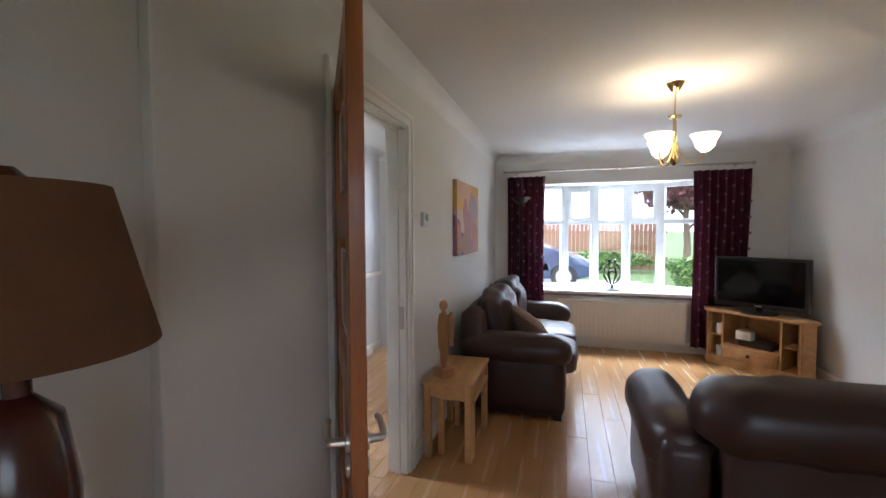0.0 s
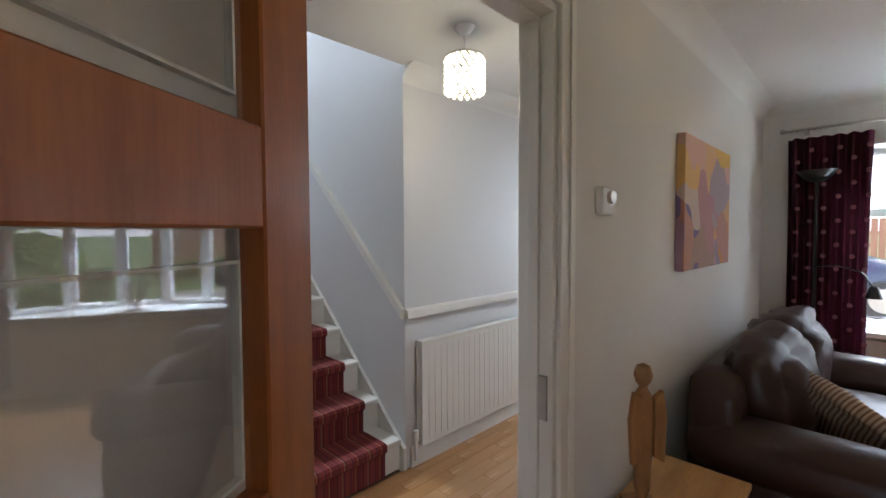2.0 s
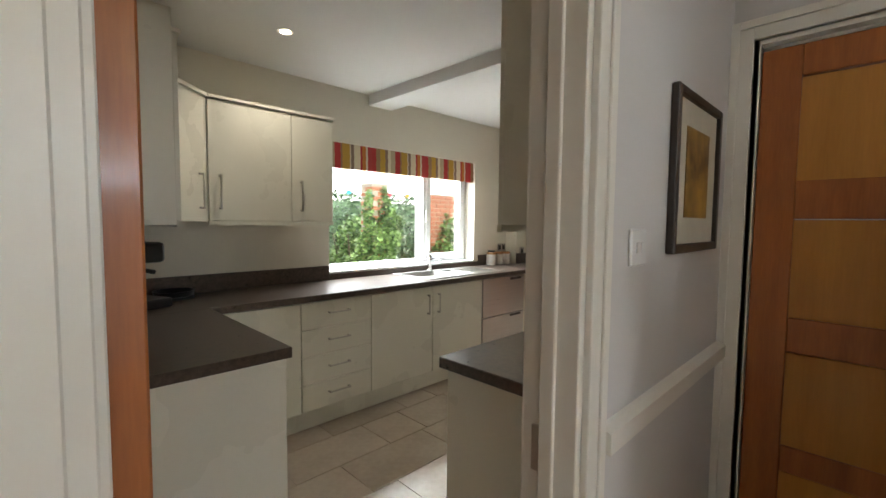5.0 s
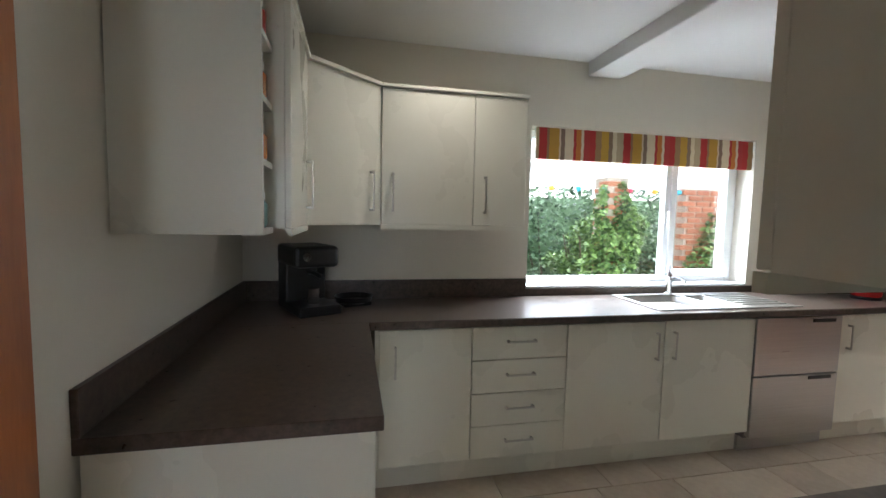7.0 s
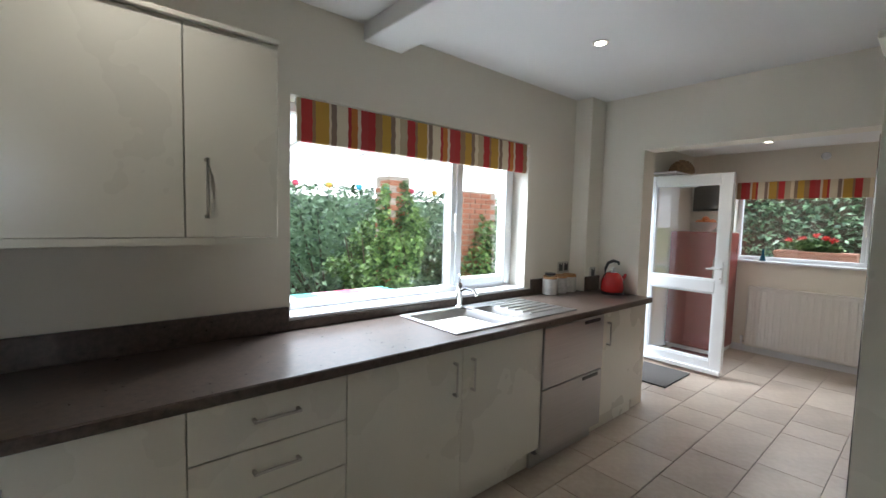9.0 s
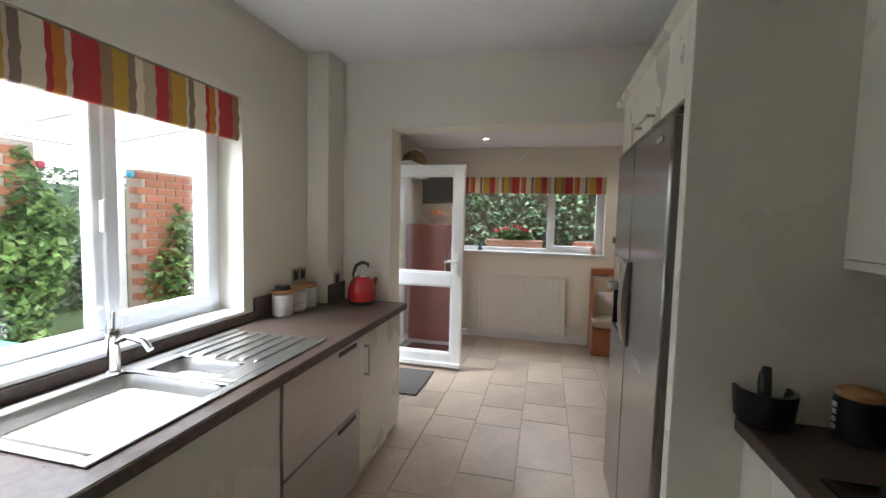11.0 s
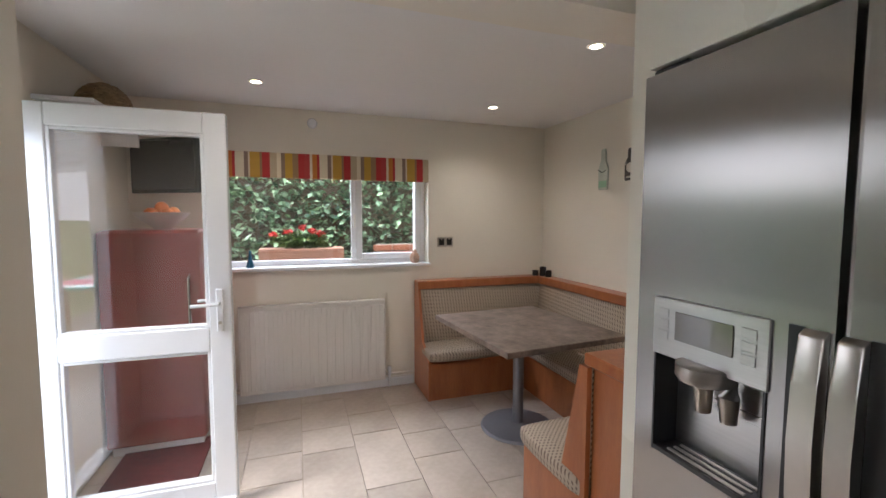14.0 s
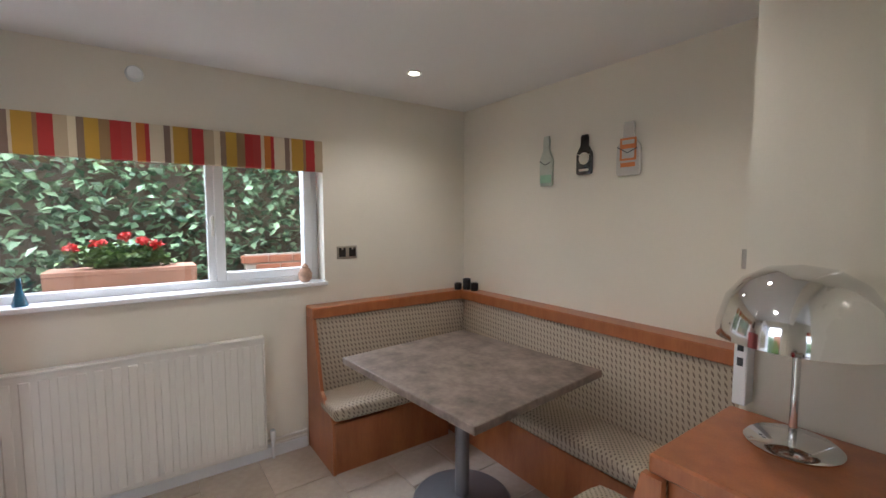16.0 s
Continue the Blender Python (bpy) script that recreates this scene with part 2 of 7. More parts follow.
def tube(points, radius, seg=8, bm=None):
    """A round bar along a line of points."""
    bm = bm or bmesh.new()
    pts = [Vector(p) for p in points]
    rings = []
    for i, p in enumerate(pts):
        d = (pts[min(i + 1, len(pts) - 1)] - pts[max(i - 1, 0)]).normalized()
        u = d.orthogonal().normalized() if abs(d.z) > 0.99 else d.cross(Vector((0, 0, 1))).normalized()
        w = d.cross(u)
        r = radius[i] if isinstance(radius, (list, tuple)) else radius
        rings.append([bm.verts.new(p + r * (math.cos(2 * math.pi * k / seg) * u + math.sin(2 * math.pi * k / seg) * w)) for k in range(seg)])
    for a, b in zip(rings, rings[1:]):
        for k in range(seg):
            bm.faces.new((a[k], a[(k + 1) % seg], b[(k + 1) % seg], b[k]))
    bm.faces.new(rings[0])
    bm.faces.new(list(reversed(rings[-1])))
    return bm


def prism(outline, axis, a0, a1, bm=None, bevel=0.0):
    """An outline in the two other axes, drawn out along one."""
    bm = bm or bmesh.new()

    def place(p, a):
        return {"x": (a, p[0], p[1]), "y": (p[0], a, p[1]), "z": (p[0], p[1], a)}[axis]
    lo = [bm.verts.new(place(p, a0)) for p in outline]
    hi = [bm.verts.new(place(p, a1)) for p in outline]
    n = len(outline)
    faces = [bm.faces.new(lo), bm.faces.new(list(reversed(hi)))]
    for i in range(n):
        faces.append(bm.faces.new((lo[i], hi[i], hi[(i + 1) % n], lo[(i + 1) % n])))
    if bevel:
        bmesh.ops.bevel(bm, geom=list({e for f in faces for e in f.edges}), offset=bevel, segments=2, affect="EDGES", profile=0.5)
    return bm


def soft(x0, x1, y0, y1, z0, z1, r, bulge=0.0, bm=None, cuts=6, lump=0.0, seed=0):
    """A padded block with round edges, swollen in the middle and a little uneven."""
    bm = bm or bmesh.new()
    tmp = bmesh.new()
    box(tmp, -1, 1, -1, 1, -1, 1)
    bmesh.ops.subdivide_edges(tmp, edges=tmp.edges[:], cuts=cuts, use_grid_fill=True)
    hx, hy, hz = (x1 - x0) / 2, (y1 - y0) / 2, (z1 - z0) / 2
    c = Vector(((x0 + x1) / 2, (y0 + y1) / 2, (z0 + z1) / 2))
    for v in tmp.verts:
        p = Vector((v.co.x * hx, v.co.y * hy, v.co.z * hz))
        q = Vector((max(-hx + r, min(hx - r, p.x)), max(-hy + r, min(hy - r, p.y)), max(-hz + r, min(hz - r, p.z))))
        d = p - q
        if d.length > 1e-6:
            p = q + d.normalized() * min(r, d.length)
        k = (1 - v.co.x ** 2) * (1 - v.co.y ** 2) + (1 - v.co.x ** 2) * (1 - v.co.z ** 2) + (1 - v.co.y ** 2) * (1 - v.co.z ** 2)
        nrm = Vector((p.x / hx, p.y / hy, p.z / hz))
        p += nrm * bulge * min(1, k)
        if lump:
            p += nrm * lump * noise.noise(Vector((p.x * 7 + seed, p.y * 7, p.z * 7)))
        v.co = p + c
    m = bpy.data.meshes.new("tmp")
    tmp.to_mesh(m)
    bm.from_mesh(m)
    bpy.data.meshes.remove(m)
    tmp.free()
    for f in bm.faces:
        f.smooth = True
    return bm


def mesh_from(name, bm, material, smooth=False):
    bmesh.ops.recalc_face_normals(bm, faces=bm.faces[:])
    me = bpy.data.meshes.new(name)
    if smooth:
        for f in bm.faces:
            f.smooth = True
    bm.to_mesh(me)
    bm.free()
    for mm in material if isinstance(material, (list, tuple)) else [material]:
        me.materials.append(mm)
    if smooth:
        me.set_sharp_from_angle(angle=radians(38))
    return me


def part(name, bm, material, parent, label="", smooth=False, at=None):
    """One mesh object under a thing or a part, in the thing's own coordinates."""
    ob = new(name, mesh_from(name, bm, material, smooth))
    ob.parent = parent
    if at is not None:
        ob.matrix_basis = at
    if label:
        tagged(ob, label)
    return ob


def share(name, me, parent, m):
    ob = new(name, me)
    ob.parent = parent
    ob.matrix_basis = m
    return ob


def thing(name, label, category, at=(0, 0, 0), rz=0.0, group=""):
    ob = new(name)
    ob.empty_display_size = 0.1
    ob.matrix_basis = pose(*at, 0, 0, rz)
    return tagged(ob, label, category, group)


def struct(name, bm, material, label="", category="", smooth=False):
    ob = new(name, mesh_from(name, bm, material, smooth))
    return tagged(ob, label, category, "", "structure")


def wall(name, axis, p0, p1, a0, a1, z0, z1, material, holes=(), label="", category="wall"):
    """A wall that fills p0..p1 across and a0..a1 along, with holes (a0, a1, z0, z1) through it."""
    bm = bmesh.new()
    cuts = sorted({a0, a1, *[h[0] for h in holes], *[h[1] for h in holes]})
    for c0, c1 in zip(cuts, cuts[1:]):
        zs = [z0]
        for h in sorted(holes, key=lambda q: q[2]):
            if h[0] <= c0 + 1e-6 and h[1] >= c1 - 1e-6:
                zs += [h[2], h[3]]
        zs.append(z1)
        for b0, b1 in zip(zs[0::2], zs[1::2]):
            if b1 - b0 > 1e-4:
                if axis == "x":
                    box(bm, c0, c1, p0, p1, b0, b1)
                else:
                    box(bm, p0, p1, c0, c1, b0, b1)
    return struct(name, bm, material, label, category)

# ---- the large structure ----
H = 2.36
HK = 2.46
HD = 2.338
# lounge
wall("wall_lounge_hall", "y", -0.87, -0.77, -1.43, 5.62, 0, H, LOUNGE_PAINT, [(1.66, 2.46, 0, 2.03)], "warm off-white painted lounge wall with a doorway")
wall("wall_lounge_front", "x", 5.62, 5.88, -0.87, 2.52, 0, H, LOUNGE_PAINT, [(-0.30, 1.62, 0.62, 2.0)], "off-white front wall with a wide bow window opening")
wall("wall_lounge_side", "y", 2.42, 2.52, -1.53, 5.62, 0, H, LOUNGE_PAINT, [], "plain off-white lounge side wall")
# The hole is for an added window that stays out of view.
wall("wall_lounge_rear", "x", -1.53, -1.43, -0.87, 2.42, 0, H, LOUNGE_PAINT, [(0.4, 2.0, 0.9, 2.0)], "plain off-white lounge rear wall")
struct("pilaster", boxes((-0.77, -0.735, 0.86, 1.06, 0, H), bevel=0.004), LOUNGE_PAINT, "shallow off-white painted wall pier behind the open door", "pier")
# hall
wall("wall_hall_face", "y", -0.885, -0.872, 1.27, 5.0, 0, H, HALL_PAINT, [(1.66, 2.46, 0, 2.03)], "pale grey painted hall side of the lounge wall")
wall("wall_hall_kitchen", "x", 1.16, 1.27, -5.6, -0.885, 0, H, HALL_PAINT, [(-2.045, -1.268, 0, 2.03)], "pale grey painted wall between hall and kitchen")
wall("wall_kitchen_face", "x", 1.145, 1.157, -5.59, -1.27, 0, HK, KITCHEN_PAINT, [(-2.045, -1.268, 0, 2.03)], "cream painted kitchen side of the hall wall")
wall("wall_cupboard", "y", -3.21, -3.10, 1.27, 2.0, 0, H, HALL_PAINT, [(1.35, 1.95, 0, 2.02)], "pale grey wall with the cupboard doorway")
wall("wall_cupboard_back", "y", -4.3, -4.2, 1.27, 2.0, 0, H, HALL_PAINT, [], "plain wall behind the cupboard door")
wall("wall_stairs", "x", 2.97, 3.07, -5.1, -2.06, 0, 4.8, HALL_PAINT, [], "pale grey wall rising beside the stairs")
wall("wall_hall_radiator", "y", -2.16, -2.06, 3.07, 5.0, 0, H, HALL_PAINT, [], "pale grey hall wall behind the radiator")
wall("wall_hall_front", "x", 4.9, 5.0, -2.06, -0.885, 0, H, HALL_PAINT, [(-1.85, -1.05, 0, 2.05)], "pale grey hall front wall with a doorway")
wall("wall_landing", "y", -5.1, -4.98, 1.0, 2.97, 0, 4.8, HALL_PAINT, [(2.15, 2.82, 3.43, 4.5)], "pale grey landing wall with a bright window")
wall("wall_upstairs_side", "x", 0.9, 1.0, -5.1, -0.885, H + 0.25, 4.8, HALL_PAINT, [], "plain upper landing wall")
wall("wall_upstairs_front", "y", -1.98, -1.9, 1.0, 3.07, H + 0.25, 4.8, HALL_PAINT, [], "plain wall above the hall")
struct("ceiling_upstairs", boxes((-5.1, -1.9, 0.9, 3.07, 4.8, 4.9)), CEILING, "white upper landing ceiling", "ceiling")
# kitchen and dining room
wall("wall_kitchen_window", "x", -1.71, -1.43, -5.59, -1.17, 0, HK, KITCHEN_PAINT, [(-4.80, -3.03, 0.965, 2.03)], "cream kitchen wall with a wide window over the sink")
wall("wall_kitchen_side", "y", -1.27, -1.17, -1.43, 1.16, 0, HK, KITCHEN_PAINT, [], "cream painted kitchen side wall")
wall("wall_dining_opening", "y", -5.77, -5.59, -1.71, 1.27, 0, HK, KITCHEN_PAINT, [(-0.945, 1.15, 0, 2.035)], "cream wall with a wide flat opening to the dining room")
wall("wall_dining_window", "y", -8.51, -8.253, -1.65, 1.99, 0, H, KITCHEN_PAINT, [(-1.06, 0.705, 1.075, 1.98)], "cream dining room wall with a long window")
wall("wall_dining_door", "x", -1.65, -1.54, -8.253, -5.77, 0, H, KITCHEN_PAINT, [(-6.95, -6.07, 0, 2.03)], "cream dining room wall with the garden doorway")
wall("wall_dining_side", "x", 1.877, 1.99, -8.253, -5.77, 0, H, KITCHEN_PAINT, [], "plain cream dining room wall with bottle clocks")
struct("wall_nib", boxes((-6.03, -5.772, 1.22, 1.874, 0, HD - 0.002)), KITCHEN_PAINT, "cream wall pier beside the seating", "wall")
struct("pipe_boxing", boxes((-5.588, -5.38, -1.428, -1.28, 0, HK - 0.002), bevel=0.004), KITCHEN_PAINT, "cream painted boxed corner", "boxing")
struct("ceiling_beam", boxes((-3.65, -3.41, -1.428, 1.143, HK - 0.09, HK + 0.01), bevel=0.005), CEILING, "white painted boxed ceiling beam", "beam")

# ceilings, with the stairwell left open
struct("ceiling_lounge", boxes((-0.87, 2.52, -1.53, 5.88, H, H + 0.12)), CEILING, "smooth white lounge ceiling", "ceiling")
struct("ceiling_hall", boxes((-2.06, -0.87, 1.27, 5.0, H, H + 0.25), (-3.21, -2.06, 1.27, 2.0, H, H + 0.25)), CEILING, "smooth white hall ceiling ending at the stairwell", "ceiling")
struct("ceiling_kitchen", boxes((-5.77, -0.87, -1.71, 1.27, HK, HK + 0.12)), CEILING, "smooth white kitchen ceiling", "ceiling")
struct("ceiling_dining", boxes((-8.51, -5.772, -1.65, 1.99, HD, HD + 0.14)), CEILING, "smooth white dining room ceiling", "ceiling")

# floors: base slabs, pieces are laid on them at the end
struct("floor_lounge", boxes((-0.87, 2.52, -1.53, 5.88, -0.2, -0.012)), GAP, "honey-coloured oak board floor of the lounge", "floor")
floor_lounge = bpy.data.objects["floor_lounge"]
floor_hall = struct("floor_hall", boxes((-4.2, -0.87, 1.21, 5.0, -0.2, -0.012)), GAP, "honey-coloured wood block floor of the hall", "floor")
floor_kitchen = struct("floor_kitchen", boxes((-8.51, -1.17, -1.71, 1.21, -0.2, -0.010), (-8.51, -5.77, 1.21, 1.99, -0.2, -0.010)), GROUT, "beige stone tile floor with thin grout joints", "floor")


def coving(name, rows, material=CEILING, d=0.10):
    """Hollow cornice along straight runs: (axis, a0, a1, wall position, side)."""
    bm = bmesh.new()
    for axis, a0, a1, p, s in rows:
        arc = [(p, H), (p, H - d)]
        for k in range(1, 7):
            a = k / 7 * math.pi / 2
            arc.append((p + s * d * (1 - math.cos(a)) * 0.95, H - d + d * math.sin(a) * 0.95))
        arc.append((p + s * d, H))
        prism(arc, axis, a0, a1, bm)
    return struct(name, bm, material, "white plaster cove cornice", "cornice", True)


coving("cornice_lounge", [("y", -1.43, 5.62, -0.77, 1), ("y", -1.43, 5.62, 2.42, -1), ("x", -0.77, 2.42, 5.62, -1), ("x", -0.77, 2.42, -1.43, 1)])
coving("cornice_hall", [("y", 1.27, 4.9, -0.885, -1), ("y", 2.97, 4.9, -2.06, 1), ("x", -3.10, -0.885, 1.27, 1), ("y", 1.27, 2.0, -3.10, 1), ("x", -2.06, -0.885, 4.9, -1)])


def runs(name, rows, h, d, material, label, z=0.0):
    bm = bmesh.new()
    for axis, a0, a1, p, s in rows:
        prof = [(p, z), (p + s * d, z), (p + s * d, z + h * 0.82), (p + s * d * 0.4, z + h), (p, z + h)]
        prism(prof, axis, a0, a1, bm)
    return struct(name, bm, material, label, "trim")


runs("baseboard_lounge", [("y", -1.43, 1.60, -0.77, 1), ("y", 2.53, 5.62, -0.77, 1), ("x", -0.77, 2.42, 5.62, -1), ("y", -1.43, 5.62, 2.42, -1)], 0.12, 0.018, WHITE, "white gloss skirting board")
runs("baseboard_hall", [("x", -3.10, -2.115, 1.27, 1), ("y", 3.0, 4.9, -2.06, 1)], 0.12, 0.018, WHITE, "white gloss skirting board")
runs("baseboard_dining", [("y", -1.0, 0.56, -8.253, 1), ("y", -1.54, -0.95, -5.77, -1)], 0.08, 0.018, UPVC, "white skirting board")
runs("dado_rail", [("x", -3.10, -2.115, 1.27, 1), ("y", 2.97, 4.9, -2.06, 1)], 0.055, 0.03, WHITE, "white painted dado rail", 0.90)


def lining(name, axis, p0, p1, a0, a1, top, stop=True, sides=(1, 1)):
    """White lining of a doorway with its architraves on either face."""
    bm = bmesh.new()
    w, t = 0.025, 0.016

    def bx(q0, q1, b0, b1, z0, z1):
        if axis == "x":
            box(bm, b0, b1, q0, q1, z0, z1, 0.002)
        else:
            box(bm, q0, q1, b0, b1, z0, z1, 0.002)
    bx(p0, p1, a0, a0 + w, 0, top)
    bx(p0, p1, a1 - w, a1, 0, top)
    bx(p0, p1, a0 + w, a1 - w, top - w, top)
    if stop:
        m = (p0 + p1) / 2
        bx(m - 0.016, m + 0.016, a0 + w, a0 + w + 0.012, 0, top - w)
        bx(m - 0.016, m + 0.016, a1 - w - 0.012, a1 - w, 0, top - w)
        bx(m - 0.016, m + 0.016, a0 + w, a1 - w, top - w - 0.012, top - w)
    for f, (q, s) in enumerate(((p0, -1), (p1, 1))):
        if not sides[f]:
            continue
        u0, u1 = sorted((q + s * 0.0005, q + s * t))
        bx(u0, u1, a0 - 0.065, a0 + 0.006, 0, top + 0.065)
        bx(u0, u1, a1 - 0.006, a1 + 0.065, 0, top + 0.065)
        bx(u0, u1, a0 + 0.006, a1 - 0.006, top - 0.006, top + 0.065)
        u0, u1 = sorted((q + s * t, q + s * (t + 0.007)))
        bx(u0, u1, a0 - 0.062, a0 - 0.035, 0, top + 0.062)
        bx(u0, u1, a1 + 0.035, a1 + 0.062, 0, top + 0.062)
        bx(u0, u1, a0 - 0.035, a1 + 0.035, top + 0.035, top + 0.062)
    return struct(name, bm, WHITE, "white gloss door lining and moulded architrave", "door frame")


lining("door_frame_lounge", "y", -0.885, -0.77, 1.66, 2.46, 2.03)
lining("door_frame_kitchen", "x", 1.145, 1.27, -2.045, -1.268, 2.03)
lining("door_frame_cupboard", "y", -3.21, -3.10, 1.33, 1.97, 2.03, sides=(0, 1))

# stairs: white treads and risers with a red runner
RISE, GOING, X0 = 0.187, 0.215, -2.09
stairs = thing("staircase", "white painted straight stairs with a striped red runner", "stairs", (X0, 2.5, 0))
for k in range(11):
    bm = bmesh.new()
    box(bm, -GOING * (k + 1) - 0.01, -GOING * k + 0.02, -0.45, 0.445, RISE * (k + 1) - 0.03, RISE * (k + 1), 0.008, 2)
    part("tread", bm, WHITE, stairs)
    part("riser", boxes((-GOING * k - 0.02, -GOING * k, -0.45, 0.445, RISE * k, RISE * (k + 1) - 0.03)), WHITE, stairs)
part("landing", boxes((-2.88, -GOING * 11 + 0.02, -1.49, 0.445, RISE * 11 - 0.06, RISE * 11 - 0.002)), RUG, stairs, "red carpeted landing")
part("carcass", prism([(0, 0), (-GOING * 11, RISE * 11 - 0.06), (-GOING * 11, 0)], "y", -0.43, 0.43), WHITE, stairs)
nose = [(0.04, -0.06), (-GOING * 11, RISE * 11 + 0.01), (-GOING * 11, RISE * 11 + 0.13), (-0.08, 0.23), (0.04, 0.13)]
part("wall_string", prism(nose, "y", 0.445, 0.468), WHITE, stairs, "white painted wall string")
part("outer_string", prism([(0.02, 0.0), (0.02, 0.2), (-GOING * 11, RISE * 11 + 0.03), (-GOING * 11, 0.0)], "y", -0.485, -0.455), WHITE, stairs, "white painted outer string")
RUNNER = bands("runner_stripe", [(0.10, (0.15, 0.02, 0.02)), (0.16, (0.10, 0.014, 0.014)), (0.30, (0.19, 0.03, 0.028)), (0.34, (0.26, 0.13, 0.07)), (0.42, (0.12, 0.018, 0.02)), (0.60, (0.20, 0.032, 0.03)), (0.64, (0.09, 0.02, 0.03)), (0.80, (0.17, 0.022, 0.022)), (0.84, (0.28, 0.09, 0.05)), (1.0, (0.13, 0.016, 0.016))], 0.16, 1, 0.95, bump=0.5)
for k in range(11):
    x, z = -GOING * k, RISE * k
    out = [(x + 0.004, z), (x + 0.012, z), (x + 0.014, z + RISE - 0.05), (x + 0.034, z + RISE - 0.03), (x + 0.036, z + RISE), (x + 0.024, z + RISE + 0.014), (x - 0.02, z + RISE + 0.014), (x - GOING + 0.012, z + RISE + 0.012), (x - GOING + 0.012, z + RISE + 0.002), (x + 0.0, z + RISE + 0.002)]
    part("runner", prism(out, "y", -0.29, 0.33), RUNNER, stairs, "dark red runner with fine stripes", True)
part("newel_post", boxes((-0.13, -0.03, -0.50, -0.40, 0, 1.35), bevel=0.004), WHITE, stairs)
part("newel_cap", boxes((-0.145, -0.015, -0.515, -0.385, 1.35, 1.385), bevel=0.012, seg=2), WHITE, stairs)
rail = [(-0.08, 1.12), (-2.2, 1.12 + 2.12 * RISE / GOING), (-2.2, 1.19 + 2.12 * RISE / GOING), (-0.08, 1.19)]
part("handrail", prism(rail, "y", -0.48, -0.42, bevel=0.01), WHITE, stairs)
side = [(-0.13, 0.30), (-2.2, 0.30 + 2.07 * RISE / GOING), (-2.2, 1.12 + 2.12 * RISE / GOING), (-0.13, 1.12 + 0.05 * RISE / GOING)]
part("side_panel", prism(side, "y", -0.462, -0.44), WHITE, stairs, "white painted boarded stair side")
tilt = math.hypot(RISE, GOING)
slope = [(X0 + 0.03, 0.90), (X0 - 2.08, 0.90 + 2.11 * RISE / GOING + 0.12), (X0 - 2.08, 0.975 + 2.11 * RISE / GOING + 0.12), (X0 + 0.03, 0.955)]
struct("dado_rail_stairs", prism(slope, "y", 2.94, 2.97), WHITE, "white painted dado rail climbing beside the stairs", "trim")
runs("dado_rail_landing", [("y", 1.0, 2.97, -4.98, 1)], 0.055, 0.03, WHITE, "white painted dado rail", 2.80)
runs("dado_rail_landing_side", [("x", -4.98, X0 - 2.08, 2.97, -1)], 0.055, 0.03, WHITE, "white painted dado rail", 2.86)


def window(name, axis, p, a0, a1, z0, z1, bars, transoms=(), depth=0.06, f=0.05, label="white upvc window", opening=()):
    """Frame with mullions at bars and transoms, a pane in every light, and sashes in the opening ones."""
    w = tagged(new(name), label, "window", "", "structure")

    def bx(bm, q0, q1, b0, b1, c0, c1, bevel=0.005):
        if axis == "x":
            box(bm, b0, b1, q0, q1, c0, c1, bevel)
        else:
            box(bm, q0, q1, b0, b1, c0, c1, bevel)
    bm = bmesh.new()
    bx(bm, p - depth / 2, p + depth / 2, a0, a0 + f, z0, z1)
    bx(bm, p - depth / 2, p + depth / 2, a1 - f, a1, z0, z1)
    bx(bm, p - depth / 2, p + depth / 2, a0 + f, a1 - f, z1 - f, z1)
    bx(bm, p - depth / 2, p + depth / 2, a0 + f, a1 - f, z0, z0 + f)
    for b in bars:
        bx(bm, p - depth / 2, p + depth / 2, b - f / 2, b + f / 2, z0 + f, z1 - f)
    for tz in transoms:
        bx(bm, p - depth / 2 + 0.002, p + depth / 2 - 0.002, a0 + f, a1 - f, tz - f / 2, tz + f / 2)
    part("window_frame", bm, UPVC, w)
    xs = [a0 + f / 2, *bars, a1 - f / 2]
    zs = [z0 + f / 2, *transoms, z1 - f / 2]
    for i in range(len(xs) - 1):
        for j in range(len(zs) - 1):
            l0, l1, m0, m1 = xs[i] + f / 2, xs[i + 1] - f / 2, zs[j] + f / 2, zs[j + 1] - f / 2
            if (i, j) in opening:
                s = bmesh.new()
                g = 0.042
                bx(s, p - depth / 2 - 0.012, p + depth / 2 + 0.012, l0 - 0.012, l0 + g, m0 - 0.012, m1 + 0.012)
                bx(s, p - depth / 2 - 0.012, p + depth / 2 + 0.012, l1 - g, l1 + 0.012, m0 - 0.012, m1 + 0.012)
                bx(s, p - depth / 2 - 0.010, p + depth / 2 + 0.010, l0 + g, l1 - g, m1 - g, m1 + 0.012)
                bx(s, p - depth / 2 - 0.010, p + depth / 2 + 0.010, l0 + g, l1 - g, m0 - 0.012, m0 + g)
                part("sash", s, UPVC, w)
                l0, l1, m0, m1 = l0 + g, l1 - g, m0 + g, m1 - g
            q = bmesh.new()
            bx(q, p - 0.003, p + 0.003, l0 - 0.004, l1 + 0.004, m0 - 0.004, m1 + 0.004, 0)
            o = part("pane", q, PANE, w)
            o.visible_shadow = False
    return w


